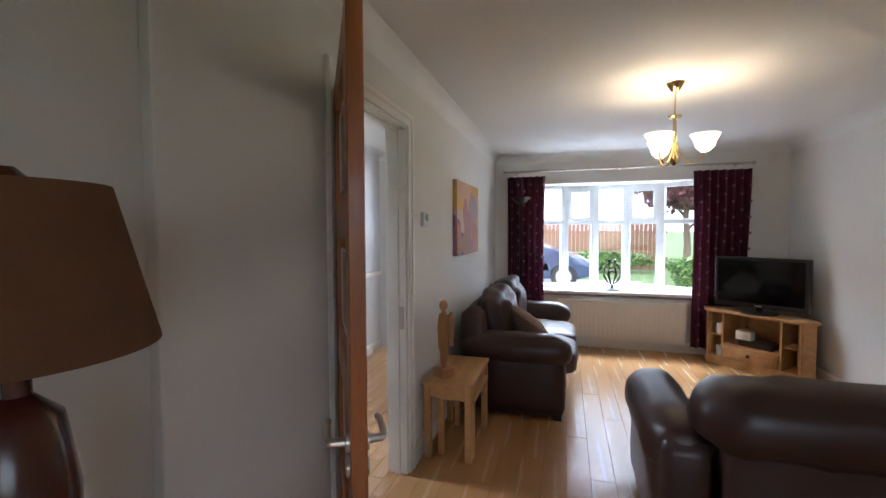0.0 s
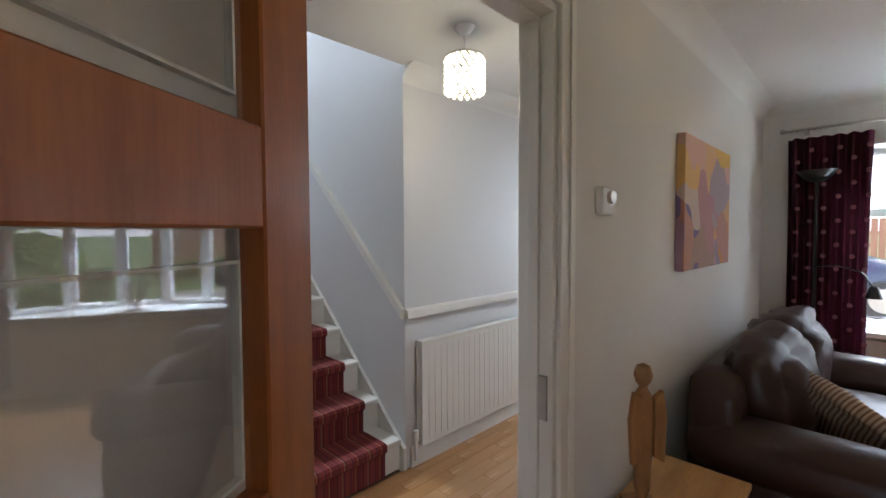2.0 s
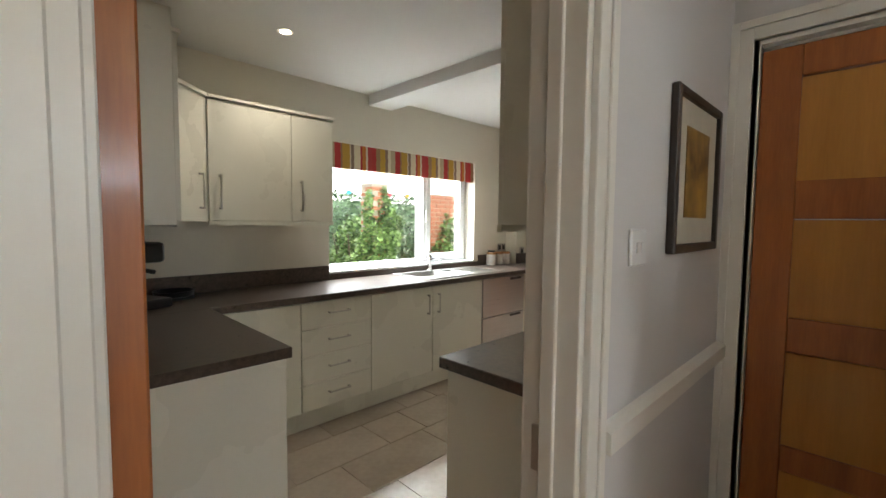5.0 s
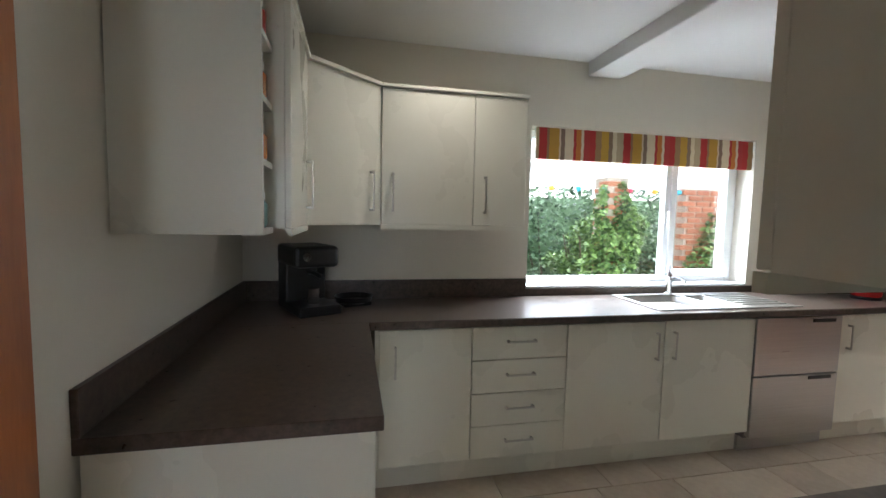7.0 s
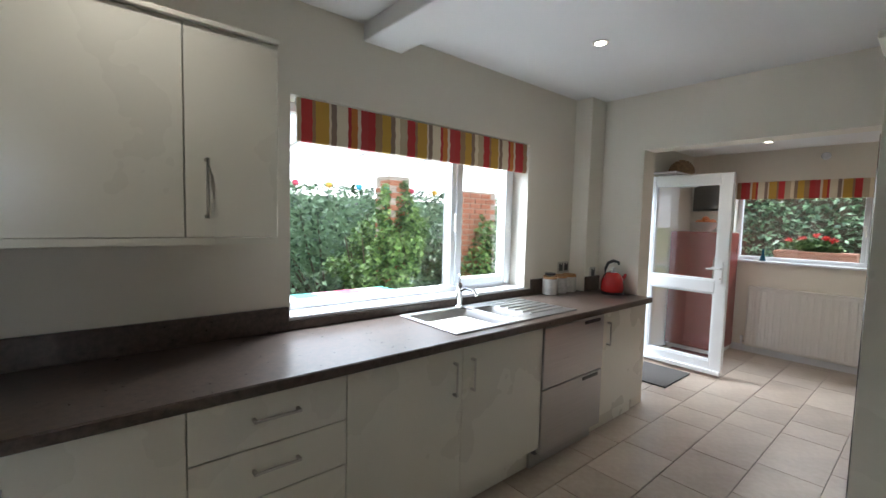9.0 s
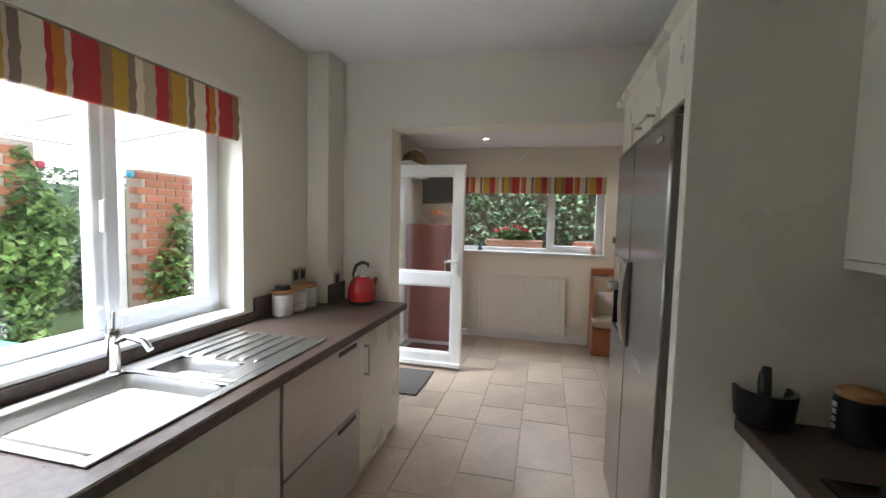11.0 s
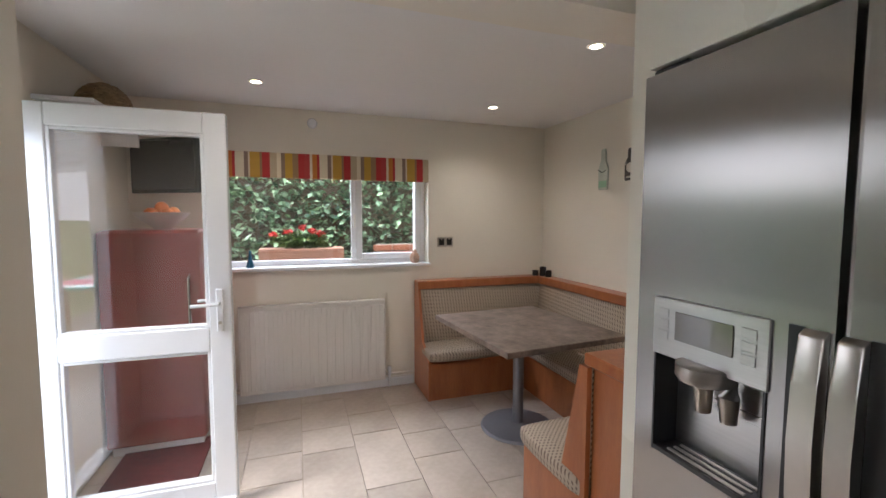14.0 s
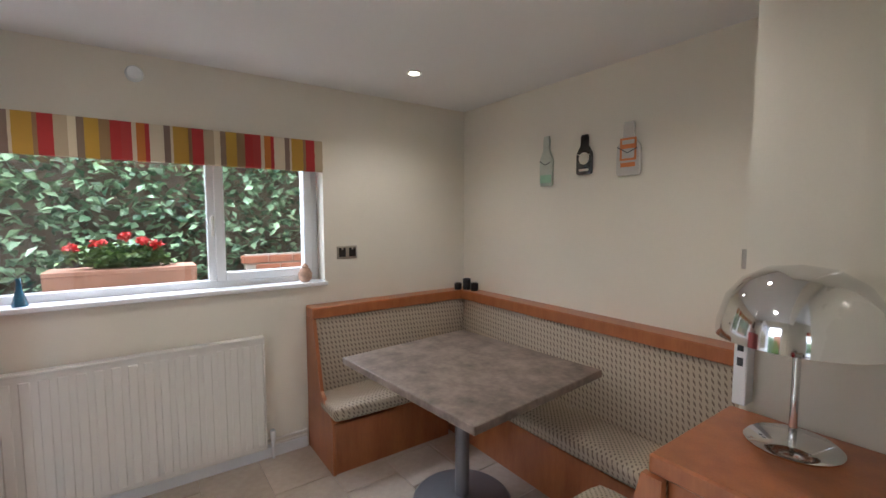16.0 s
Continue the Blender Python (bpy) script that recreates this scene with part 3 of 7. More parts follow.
k_win = window("window_2", "x", -1.60, -4.80, -3.03, 0.965, 2.03, [-4.20], label="white upvc kitchen window with a wide fixed light", opening={(0, 0)})
part("window_sill", boxes((-4.80, -3.03, -1.565, -1.42, 0.955, 0.975), bevel=0.004), UPVC, k_win)
part("window_handle", boxes((-4.205, -4.19, -1.56, -1.535, 1.38, 1.50), bevel=0.004), WHITE, k_win)
d_win = window("window_3", "y", -8.41, -1.06, 0.705, 1.075, 1.98, [0.07], label="white upvc dining room window", opening={(1, 0)})
part("window_sill", boxes((-8.375, -8.228, -1.06, 0.72, 1.056, 1.082), bevel=0.004), UPVC, d_win)
part("window_handle", boxes((-8.365, -8.34, 0.062, 0.078, 1.39, 1.51), bevel=0.004), WHITE, d_win)
s_win = window("window_4", "y", -5.04, 2.15, 2.82, 3.43, 4.5, [], label="white landing window")
# Unseen window, added so that sky light brightens the lounge from behind.
r_win = window("window_5_added", "x", -1.49, 0.4, 2.0, 0.9, 2.0, [1.2], label="unseen white upvc rear lounge window, added to let in sky light")
l_win = tagged(new("window_1"), "white upvc bow window of five lights with top vents", "window", "", "structure")
# bow of five lights
N, A0, A1, YB = 5, -0.30, 1.62, 5.80
pts = []
for i in range(N + 1):
    u = i / N
    pts.append((A0 + (A1 - A0) * u, YB + 0.30 * math.sin(math.pi * u) ** 0.8))
for i in range(N):
    (xa, ya), (xb, yb) = pts[i], pts[i + 1]
    L = math.hypot(xb - xa, yb - ya)
    at = pose(xa, ya, 0, 0, 0, math.degrees(math.atan2(yb - ya, xb - xa)))
    f, zl, zt, zm = 0.05, 0.68, 2.0, 1.53
    bm = boxes((0, f, -0.03, 0.03, zl, zt), (L - f, L, -0.03, 0.03, zl, zt), (f, L - f, -0.03, 0.03, zt - f, zt), (f, L - f, -0.03, 0.03, zl, zl + f), (f, L - f, -0.03, 0.03, zm - 0.03, zm + 0.03), bevel=0.004)
    part("window_frame", bm, UPVC, l_win, at=at)
    g0, g1, h0, h1 = f, L - f, zm + 0.03, zt - f
    if i in (1, 3):
        g = 0.035
        part("vent_sash", boxes((g0 - 0.01, g0 + g, -0.045, 0.045, h0 - 0.01, h1 + 0.01), (g1 - g, g1 + 0.01, -0.045, 0.045, h0 - 0.01, h1 + 0.01), (g0 + g, g1 - g, -0.043, 0.043, h1 - g, h1 + 0.01), (g0 + g, g1 - g, -0.043, 0.043, h0 - 0.01, h0 + g), bevel=0.003), UPVC, l_win, at=at)
        part("vent_handle", boxes((L / 2 - 0.05, L / 2 + 0.05, -0.065, -0.045, h0 + 0.005, h0 + 0.02), bevel=0.004), WHITE, l_win, at=at)
    for c0, c1 in ((zl + f, zm - 0.03), (h0, h1)):
        o = part("pane", boxes((g0 - 0.003, g1 + 0.003, -0.003, 0.003, c0 - 0.003, c1 + 0.003)), PANE, l_win, at=at)
        o.visible_shadow = False
arc = [(x, y + 0.04) for x, y in pts]
part("window_sill", prism([(A0, 5.60), (A1, 5.60), *reversed(arc)], "z", 0.65, 0.68), UPVC, l_win)
part("sill_front", boxes((A0 - 0.03, A1 + 0.03, 5.585, 5.62, 0.645, 0.685), bevel=0.006), WHITE, l_win)
part("bay_soffit", prism([(A0, 5.88), (A1, 5.88), *reversed([(x, y + 0.1) for x, y in pts])], "z", 2.0, 2.06), UPVC, l_win)
part("bay_base", prism([(A0, 5.88), (A1, 5.88), *reversed([(x, y + 0.06) for x, y in pts])], "z", 0.0, 0.645), BRICK, l_win, "brick base under the bow window")

# ---- lounge ----


def panel_door(name, label, at, rz, w, h, t, glazed, handle_side=1):
    """Four-light door in red-brown wood, hinged at the origin, leaf along +x, with lever handles."""
    d = thing(name, label, "door", at, rz)
    st, rails = 0.11, [(0.0, 0.19), (0.52, 0.62), (0.943, 1.07), (1.40, 1.535), (h - 0.11, h)]
    part("stile", boxes((0, st, -t / 2, t / 2, 0.008, h), bevel=0.003), DOORWOOD, d)
    part("stile", boxes((w - st, w, -t / 2, t / 2, 0.008, h), bevel=0.003), DOORWOOD, d)
    for a, b in rails:
        part("rail", boxes((st, w - st, -t / 2 + 0.001, t / 2 - 0.001, a + 0.008, b), bevel=0.003), DOORWOOD, d)
    for (a, b), (c, e) in zip(rails, rails[1:]):
        if glazed:
            o = part("glass_panel", boxes((st - 0.006, w - st + 0.006, -0.004, 0.004, b - 0.006, c + 0.006)), LEADGLASS, d, "clear bevelled glass panel")
            o.visible_shadow = False
            fr = boxes((st + 0.03, st + 0.034, -0.006, 0.006, b + 0.03, c - 0.03), (w - st - 0.034, w - st - 0.03, -0.006, 0.006, b + 0.03, c - 0.03), (st + 0.03, w - st - 0.03, -0.006, 0.006, b + 0.03, b + 0.034), (st + 0.03, w - st - 0.03, -0.006, 0.006, c - 0.034, c - 0.03))
            part("etched_border", fr, FROST, d)
        else:
            part("panel", boxes((st - 0.004, w - st + 0.004, -0.008, 0.008, b - 0.004, c + 0.004), bevel=0.002), DOORPANEL, d)
    for s in (-1, 1):
        hw = part("lever_handle", lathe([(0.026, 0), (0.026, 0.008), (0.012, 0.01), (0.010, 0.045)], 16), SATIN, d, "satin chrome lever handle", True, at=pose(w - 0.06, s * t / 2, 0.91, -90 * s, 0, 0))
        part("lever", tube([(0, 0, 0.045), (-0.03, 0, 0.05), (-0.12, 0, 0.05), (-0.13, 0, 0.045)], 0.009), SATIN, hw, "", True)
        part("keyhole_rose", lathe([(0.024, 0), (0.024, 0.007), (0.018, 0.009)], 16), SATIN, d, "", True, at=pose(w - 0.06, s * t / 2, 0.845, -90 * s, 0, 0))
    for z in (0.25, 1.75):
        part("hinge", boxes((-0.012, 0.012, t / 2 - 0.006, t / 2 + 0.008, z, z + 0.1), bevel=0.003), BRASS, d)
    return d


panel_door("lounge_door", "open red-brown wooden door with four glass panels", (-0.757, 1.68, 0), -57.7, 0.76, 1.98, 0.04, True)
panel_door("kitchen_door", "red-brown wooden door with glass panels folded open into the kitchen", (-1.330, 1.125, 0), -93, 0.70, 1.98, 0.04, True)
panel_door("cupboard_door", "closed red-brown wooden four-panel cupboard door", (-3.135, 1.358, 0), 90, 0.585, 1.985, 0.04, False)
front = panel_door("front_door", "plain closed front door at the end of the hall", (-1.85, 4.95, 0), 0, 0.8, 2.0, 0.045, True)
struct("latch_plate", boxes((-0.845, -0.785, 2.428, 2.436, 0.86, 0.99), bevel=0.002), SATIN, "satin metal strike plate in the door lining", "latch")
struct("latch_plate_kitchen", boxes((-2.022, -2.014, 1.17, 1.22, 0.86, 0.96), bevel=0.002), SATIN, "satin metal strike plate in the door lining", "latch")

# table lamp on its stand behind the door
stand = thing("lamp_table", "small dark wooden side table under the lamp", "table", (-0.54, 0.50, 0))
part("tabletop", boxes((-0.2, 0.2, -0.2, 0.2, 0.62, 0.65), bevel=0.006), BENCHWOOD, stand)
for sx in (-1, 1):
    for sy in (-1, 1):
        part("leg", boxes((sx * 0.17 - 0.018, sx * 0.17 + 0.018, sy * 0.17 - 0.018, sy * 0.17 + 0.018, 0, 0.62), bevel=0.003), BENCHWOOD, stand)
SHADEBROWN = mat("brown_suede_shade", (0.13, 0.055, 0.022), 0.9, vary=0.2, scale=14, fine=160, bump=0.3)
DARKWOOD = mat("dark_turned_wood", (0.07, 0.018, 0.010), 0.25, vary=0.3, scale=4, stretch=(6, 6, 1), coat=0.3)
lamp = thing("table_lamp", "table lamp with a brown suede shade and dark wooden base", "lamp", (-0.54, 0.50, 0.65))
part("base", lathe([(0.075, 0), (0.08, 0.02), (0.07, 0.04), (0.05, 0.08), (0.055, 0.25), (0.06, 0.45), (0.045, 0.55), (0.015, 0.58), (0.012, 0.72)], 28), DARKWOOD, lamp, "dark turned wooden base", True)
part("shade", lathe([(0.150, 0.635), (0.146, 0.635), (0.100, 0.83), (0.03, 0.835), (0.03, 0.842), (0.103, 0.842), (0.153, 0.635)], 40, cap=False), SHADEBROWN, lamp, "brown suede drum shade", True)
part("finial", lathe([(0.018, 0.835), (0.02, 0.85), (0.008, 0.862)], 14), DARKWOOD, lamp, "", True)


def sofa(name, label, at, rz, w, dep, cushions, loose=True):
    """Leather sofa facing +y in its own axes: x along, back at y=0."""
    s = thing(name, label, "sofa", at, rz, "lounge sofas")
    part("base", soft(0.08, w - 0.08, 0.06, dep - 0.06, 0.05, 0.30, 0.05, 0.0, lump=0.006), LEATHER, s)
    part("back_frame", soft(0.06, w - 0.06, 0.0, 0.22, 0.05, 0.80, 0.06, 0.01, lump=0.006), LEATHER, s)
    for x0 in (0.0, w - 0.26):
        bm = soft(x0 + 0.03, x0 + 0.23, 0.03, dep - 0.05, 0.04, 0.50, 0.05, 0.01, lump=0.005, seed=x0)
        soft(x0, x0 + 0.26, 0.02, dep - 0.01, 0.40, 0.63, 0.105, 0.012, bm, lump=0.008, seed=x0 + 3)
        part("armrest", bm, LEATHER, s, "padded rolled leather armrest")
    cw = (w - 0.50) / cushions
    for i in range(cushions):
        a = 0.25 + cw * i
        part("seat_cushion", soft(a + 0.004, a + cw - 0.004, 0.20, dep + 0.03, 0.28, 0.47, 0.06, 0.025, lump=0.012, seed=i * 5), LEATHER, s)
        bm = soft(a - 0.02, a + cw + 0.02, 0.10, 0.36, 0.44, 0.90, 0.10, 0.04, cuts=9, lump=0.05, seed=i * 7 + 2)
        part("back_cushion", bm, LEATHER, s, "plump creased leather back cushion")
    for x in (0.1, w - 0.1):
        for y in (0.1, dep - 0.1):
            part("foot", boxes((x - 0.03, x + 0.03, y - 0.03, y + 0.03, 0, 0.05), bevel=0.004), BLACK, s)
    return s


sofa("sofa", "dark brown creased leather two-seat sofa against the wall", (-0.70, 5.10, 0), -90, 1.78, 0.86, 2)
armchair = thing("sofa", "dark brown leather sofa seen from behind facing the television", "sofa", (0.46, 1.98, 0), 0, "lounge sofas")
part("base", soft(0.08, 1.80, 0.10, 0.84, 0.05, 0.30, 0.05, lump=0.006), LEATHER, armchair)
part("back_panel", soft(0.26, 1.64, 0.0, 0.20, 0.05, 0.70, 0.05, 0.012, cuts=9, lump=0.006), LEATHER, armchair)
bm = soft(0.16, 0.98, -0.07, 0.26, 0.56, 0.83, 0.125, 0.015, cuts=9, lump=0.02, seed=4)
part("back_cushion", bm, LEATHER, armchair, "padded leather head roll")
bm = soft(0.96, 1.76, -0.07, 0.26, 0.56, 0.83, 0.125, 0.015, cuts=9, lump=0.02, seed=9)
part("back_cushion", bm, LEATHER, armchair, "padded leather head roll")
for x0 in (0.0, 1.62):
    bm = soft(x0 + 0.02, x0 + 0.24, 0.06, 0.86, 0.04, 0.58, 0.06, 0.01, lump=0.005)
    soft(x0 - 0.01, x0 + 0.26, 0.08, 0.90, 0.37, 0.645, 0.115, 0.01, bm, lump=0.008)
    part("armrest", bm, LEATHER, armchair, "padded rolled leather armrest")
for i in range(2):
    part("seat_cushion", soft(0.26 + 0.68 * i, 0.93 + 0.68 * i, 0.2, 0.88, 0.28, 0.47, 0.06, 0.02, lump=0.01), LEATHER, armchair)
for x in (0.1, 1.78):
    for y in (0.12, 0.76):
        part("foot", boxes((x - 0.03, x + 0.03, y - 0.03, y + 0.03, 0, 0.05), bevel=0.004), BLACK, armchair)
ZEBRA = bands("striped_cushion_cover", [(0.3, (0.42, 0.33, 0.24)), (0.5, (0.16, 0.09, 0.06)), (0.75, (0.48, 0.38, 0.28)), (1.0, (0.20, 0.11, 0.07))], 0.035, 0)
cushion = thing("cushion", "beige and brown wavy striped scatter cushion on the sofa", "cushion", (-0.22, 3.86, 0.58), 0)
part("cover", soft(-0.2, 0.2, -0.05, 0.05, -0.17, 0.17, 0.05, 0.035, lump=0.015), ZEBRA, cushion, at=pose(0, 0, 0, 35, 25, -25))

# nest of tables with the carved angel
nest = thing("nest_of_tables", "nest of light pine tables beside the sofa", "table", (-0.585, 2.93, 0))
part("tabletop", boxes((-0.16, 0.16, -0.30, 0.30, 0.465, 0.49), bevel=0.006, seg=2), PINE, nest)
leg = mesh_from("leg", boxes((-0.021, 0.021, -0.021, 0.021, 0, 0.465), bevel=0.004), PINE)
for sx in (-0.13, 0.13):
    for sy in (-0.265, 0.265):
        share("leg", leg, nest, pose(sx, sy, 0))
    part("apron", boxes((sx - 0.011, sx + 0.011, -0.25, 0.25, 0.39, 0.465), bevel=0.002), PINE, nest)
part("apron", boxes((-0.12, 0.12, -0.277, -0.255, 0.39, 0.465), bevel=0.002), PINE, nest)
part("inner_tabletop", boxes((-0.09, 0.165, -0.235, 0.235, 0.36, 0.382), bevel=0.005), PINE, nest)
for sx in (-0.06, 0.14):
    for sy in (-0.21, 0.21):
        part("inner_leg", boxes((sx - 0.017, sx + 0.017, sy - 0.017, sy + 0.017, 0, 0.36), bevel=0.003), PINE, nest)
OLIVEWOOD = mat("carved_wood", (0.36, 0.18, 0.07), 0.5, vary=0.25, scale=6, stretch=(5, 5, 1), bump=0.1)
angel = new("wooden_angel", None)
bmA = boxes((-0.045, 0.045, -0.045, 0.045, 0, 0.05), bevel=0.003)
lathe([(0.008, 0.05), (0.022, 0.09), (0.027, 0.2), (0.030, 0.3), (0.024, 0.36), (0.010, 0.385), (0.021, 0.40), (0.026, 0.42), (0.018, 0.445), (0.004, 0.452)], 18, bmA)
for s_ in (-1, 1):
    prism([(s_ * 0.018, 0.19), (s_ * 0.05, 0.17), (s_ * 0.058, 0.30), (s_ * 0.045, 0.38), (s_ * 0.02, 0.36)], "y", -0.03, -0.012, bmA, 0.003)
bpy.data.objects.remove(angel)
angel = new("wooden_angel", mesh_from("wooden_angel", bmA, OLIVEWOOD, True))
angel.matrix_basis = pose(-0.64, 2.76, 0.49, 0, 0, 55) @ Matrix.Diagonal((1.1, 1.1, 1.1, 1))
tagged(angel, "carved light wooden angel figure on a block base", "ornament")

# painting, thermostat
paint = thing("painting", "colourful abstract canvas painting in orange, yellow and purple", "painting", (-0.77, 3.90, 1.53))
CANVAS = mat("painted_canvas", (0.5, 0.3, 0.2), 0.8, bump=0.2, fine=200)
ct = CANVAS.node_tree
cv = ct.nodes.new("ShaderNodeTexVoronoi")
cv.inputs["Scale"].default_value = 3.2
cn = ct.nodes.new("ShaderNodeTexNoise")
cn.inputs["Scale"].default_value = 2.0
cco = ct.nodes.new("ShaderNodeTexCoord")
cmx = ct.nodes.new("ShaderNodeVectorMath")
cmx.operation = "ADD"
ct.links.new(cco.outputs["Object"], cn.inputs[0])
ct.links.new(cn.outputs["Color"], cmx.inputs[0])
ct.links.new(cco.outputs["Object"], cmx.inputs[1])
ct.links.new(cmx.outputs[0], cv.inputs[0])
csep = ct.nodes.new("ShaderNodeSeparateColor")
ct.links.new(cv.outputs["Color"], csep.inputs[0])
crp = ct.nodes.new("ShaderNodeValToRGB")
for i, (pp, cc) in enumerate([(0.0, (0.36, 0.24, 0.38)), (0.3, (0.64, 0.28, 0.06)), (0.45, (0.66, 0.52, 0.42)), (0.6, (0.20, 0.15, 0.30)), (0.75, (0.72, 0.44, 0.08)), (0.9, (0.56, 0.34, 0.42))]):
    el = crp.color_ramp.elements[i] if i < 2 else crp.color_ramp.elements.new(pp)
    el.position, el.color = pp, (*cc, 1)
ct.links.new(csep.outputs[0], crp.inputs[0])
ct.links.new(crp.outputs[0], ct.nodes["Principled BSDF"].inputs["Base Color"])
part("canvas", boxes((0.002, 0.04, -0.42, 0.42, -0.31, 0.31), bevel=0.003), CANVAS, paint)
therm = thing("thermostat", "small white wall thermostat", "thermostat", (-0.77, 2.73, 1.50))
part("body", boxes((0, 0.028, -0.042, 0.042, -0.045, 0.045), bevel=0.006, seg=2), UPVC, therm)
part("dial", lathe([(0.022, 0), (0.022, 0.012), (0.018, 0.014)], 18), SATIN, therm, at=pose(0.028, 0.005, 0.012, 0, 90, 0))

# curtains and pole
CH = 1.98


def curtain(name, x0, x1, folds, seed):
    c = thing(name, "full-length plum curtain with woven motifs hanging in folds", "curtain", (x0, 5.50, 0.10), 0, "lounge curtains")
    bm = bmesh.new()
    n, m = folds * 8, 10
    grid = []
    for j in range(m + 1):
        z = CH * j / m
        row = []
        for i in range(n + 1):
            u = i / n
            amp = 0.035 + 0.012 * math.sin(u * 9 + seed)
            pinch = 1.0 - 0.06 * math.sin(math.pi * j / m)
            x = (x1 - x0) * (0.5 + (u - 0.5) * pinch)
            y = amp * math.sin(2 * math.pi * folds * u + 0.5 * math.sin(j * 0.7 + seed)) + 0.01 * noise.noise(Vector((u * 6, j * 0.4, seed)))
            row.append(bm.verts.new((x, y, z)))
        grid.append(row)
    for j in range(m):
        for i in range(n):
            bm.faces.new((grid[j][i], grid[j][i + 1], grid[j + 1][i + 1], grid[j + 1][i]))
    bmesh.ops.solidify(bm, geom=bm.faces[:], thickness=0.006)
    part("cloth", bm, PLUM, c, "", True)
    rng = random.Random(seed)
    spot_mesh = mesh_from("motif", lathe([(0.016, 0), (0.016, 0.004)], 7), PLUMSPOT)
    for j in range(11):
        for i in range(folds):
            u = (i + 0.75 + 0.1 * rng.random()) / folds
            if u < 1:
                x = (x1 - x0) * (0.5 + (u - 0.5) * 0.97)
                share("motif", spot_mesh, c, pose(x, -0.05, 0.1 + j * 0.17 + (i % 2) * 0.08, 90, 0, 0))
    return c


curtain("curtain", -0.60, -0.14, 6, 1)
curtain("curtain", 1.46, 2.02, 7, 5)
pole = thing("curtain_pole", "slim dark metal curtain pole with ball ends", "curtain pole", (0.7, 5.50, 2.145))
part("rod", tube([(-1.32, 0, 0), (1.33, 0, 0)], 0.011, 10), SATIN, pole, "", True)
for x in (-1.33, 1.34):
    part("finial", lathe([(0.004, -0.022), (0.018, -0.014), (0.023, 0), (0.018, 0.014), (0.004, 0.022)], 12), SATIN, pole, "", True, at=pose(x, 0, 0))
for x in (-1.2, 0.0, 1.2):
    part("bracket", boxes((x - 0.008, x + 0.008, 0.0, 0.12, -0.008, 0.008), (x - 0.015, x + 0.015, 0.112, 0.12, -0.03, 0.03)), SATIN, pole)
for k in range(14):
    x = -1.28 + 0.032 * k if k < 7 else 0.78 + 0.075 * (k - 7)
    ringp = [(0, 0.018 * math.cos(a), 0.018 * math.sin(a) - 0.004) for a in [i * math.pi / 6 for i in range(13)]]
    part("ring", tube(ringp, 0.003, 6), SATIN, pole, "", True, at=pose(x, 0, 0))


def radiator(name, label, at, rz, w, h, ribs, pipes=(1, 1), proud=0.0065):
    """Pressed-steel panel radiator standing off the wall, back at y=0, facing -y."""
    r = thing(name, label, "radiator", at, rz)
    bm = boxes((0, w, -0.055, -0.045, 0, h), bevel=0.003)
    step = w / ribs
    part("panel", bm, ENAMEL, r, "", False)
    rib = mesh_from("rib", boxes((0, step * 0.62, -0.0555 - proud, -0.0555, 0.03, h - 0.03), bevel=proud * 0.45), ENAMEL)
    for i in range(ribs):
        share("rib", rib, r, pose(step * (i + 0.19), 0, 0))
    part("top_grille", boxes((0, w, -0.066, -0.012, h - 0.002, h + 0.012), (0, 0.008, -0.066, -0.012, 0.01, h), (w - 0.008, w, -0.066, -0.012, 0.01, h), bevel=0.002), ENAMEL, r)
    for x in (w * 0.2, w * 0.8 - 0.04):
        part("bracket", boxes((x, x + 0.04, -0.045, 0, 0.1, h - 0.1)), ENAMEL, r)
    for k, x in enumerate((-0.035, w + 0.035)):
        if pipes[k]:
            v = part("valve", lathe([(0.010, -0.1), (0.010, 0.0), (0.014, 0.0), (0.014, 0.03), (0.017, 0.035), (0.017, 0.075), (0.012, 0.08)], 12), UPVC, r, "white radiator valve", True, at=pose(x, -0.045, 0.03))
            part("tail", tube([(0, 0, 0.015), (0.035 if k == 0 else -0.035, 0, 0.015)], 0.009), SATIN, v, "", True)
    return r


radiator("radiator", "long white ribbed panel radiator under the bow window", (0.02, 5.60, 0.11), 0, 1.42, 0.46, 28, (0, 0))
radiator("radiator", "white ribbed panel radiator on the hall wall", (-2.055, 3.04, 0.13), 90, 1.15, 0.62, 22, (1, 1), 0.0015)
radiator("radiator", "white ribbed panel radiator under the dining room window", (-8.248, -0.85, 0.08), 90, 1.15, 0.695, 17, (1, 1), 0.010)

# corner television unit and television
tv_unit = thing("television_cabinet", "waxed pine corner cabinet with open shelves and a drawer", "cabinet", (1.96, 5.12, 0), -45)
top = [(-0.42, -0.12), (0.42, -0.12), (0.50, 0.0), (0.22, 0.30), (-0.22, 0.30), (-0.50, 0.0)]
part("top", prism([(p[0] * 1.04, p[1] * 1.04) for p in top], "z", 0.555, 0.585, bevel=0.004), PINE, tv_unit)
part("plinth", prism(top, "z", 0.0, 0.07), PINE, tv_unit)
part("base_board", prism(top, "z", 0.07, 0.09), PINE, tv_unit)
part("back", boxes((-0.24, 0.24, 0.27, 0.285, 0.09, 0.555)), PINE, tv_unit)
for x in (-0.42, -0.27, 0.25, 0.40):
    part("upright", boxes((x, x + 0.02, -0.115, 0.22 if abs(x) < 0.3 else 0.02, 0.09, 0.555), bevel=0.002), PINE, tv_unit)
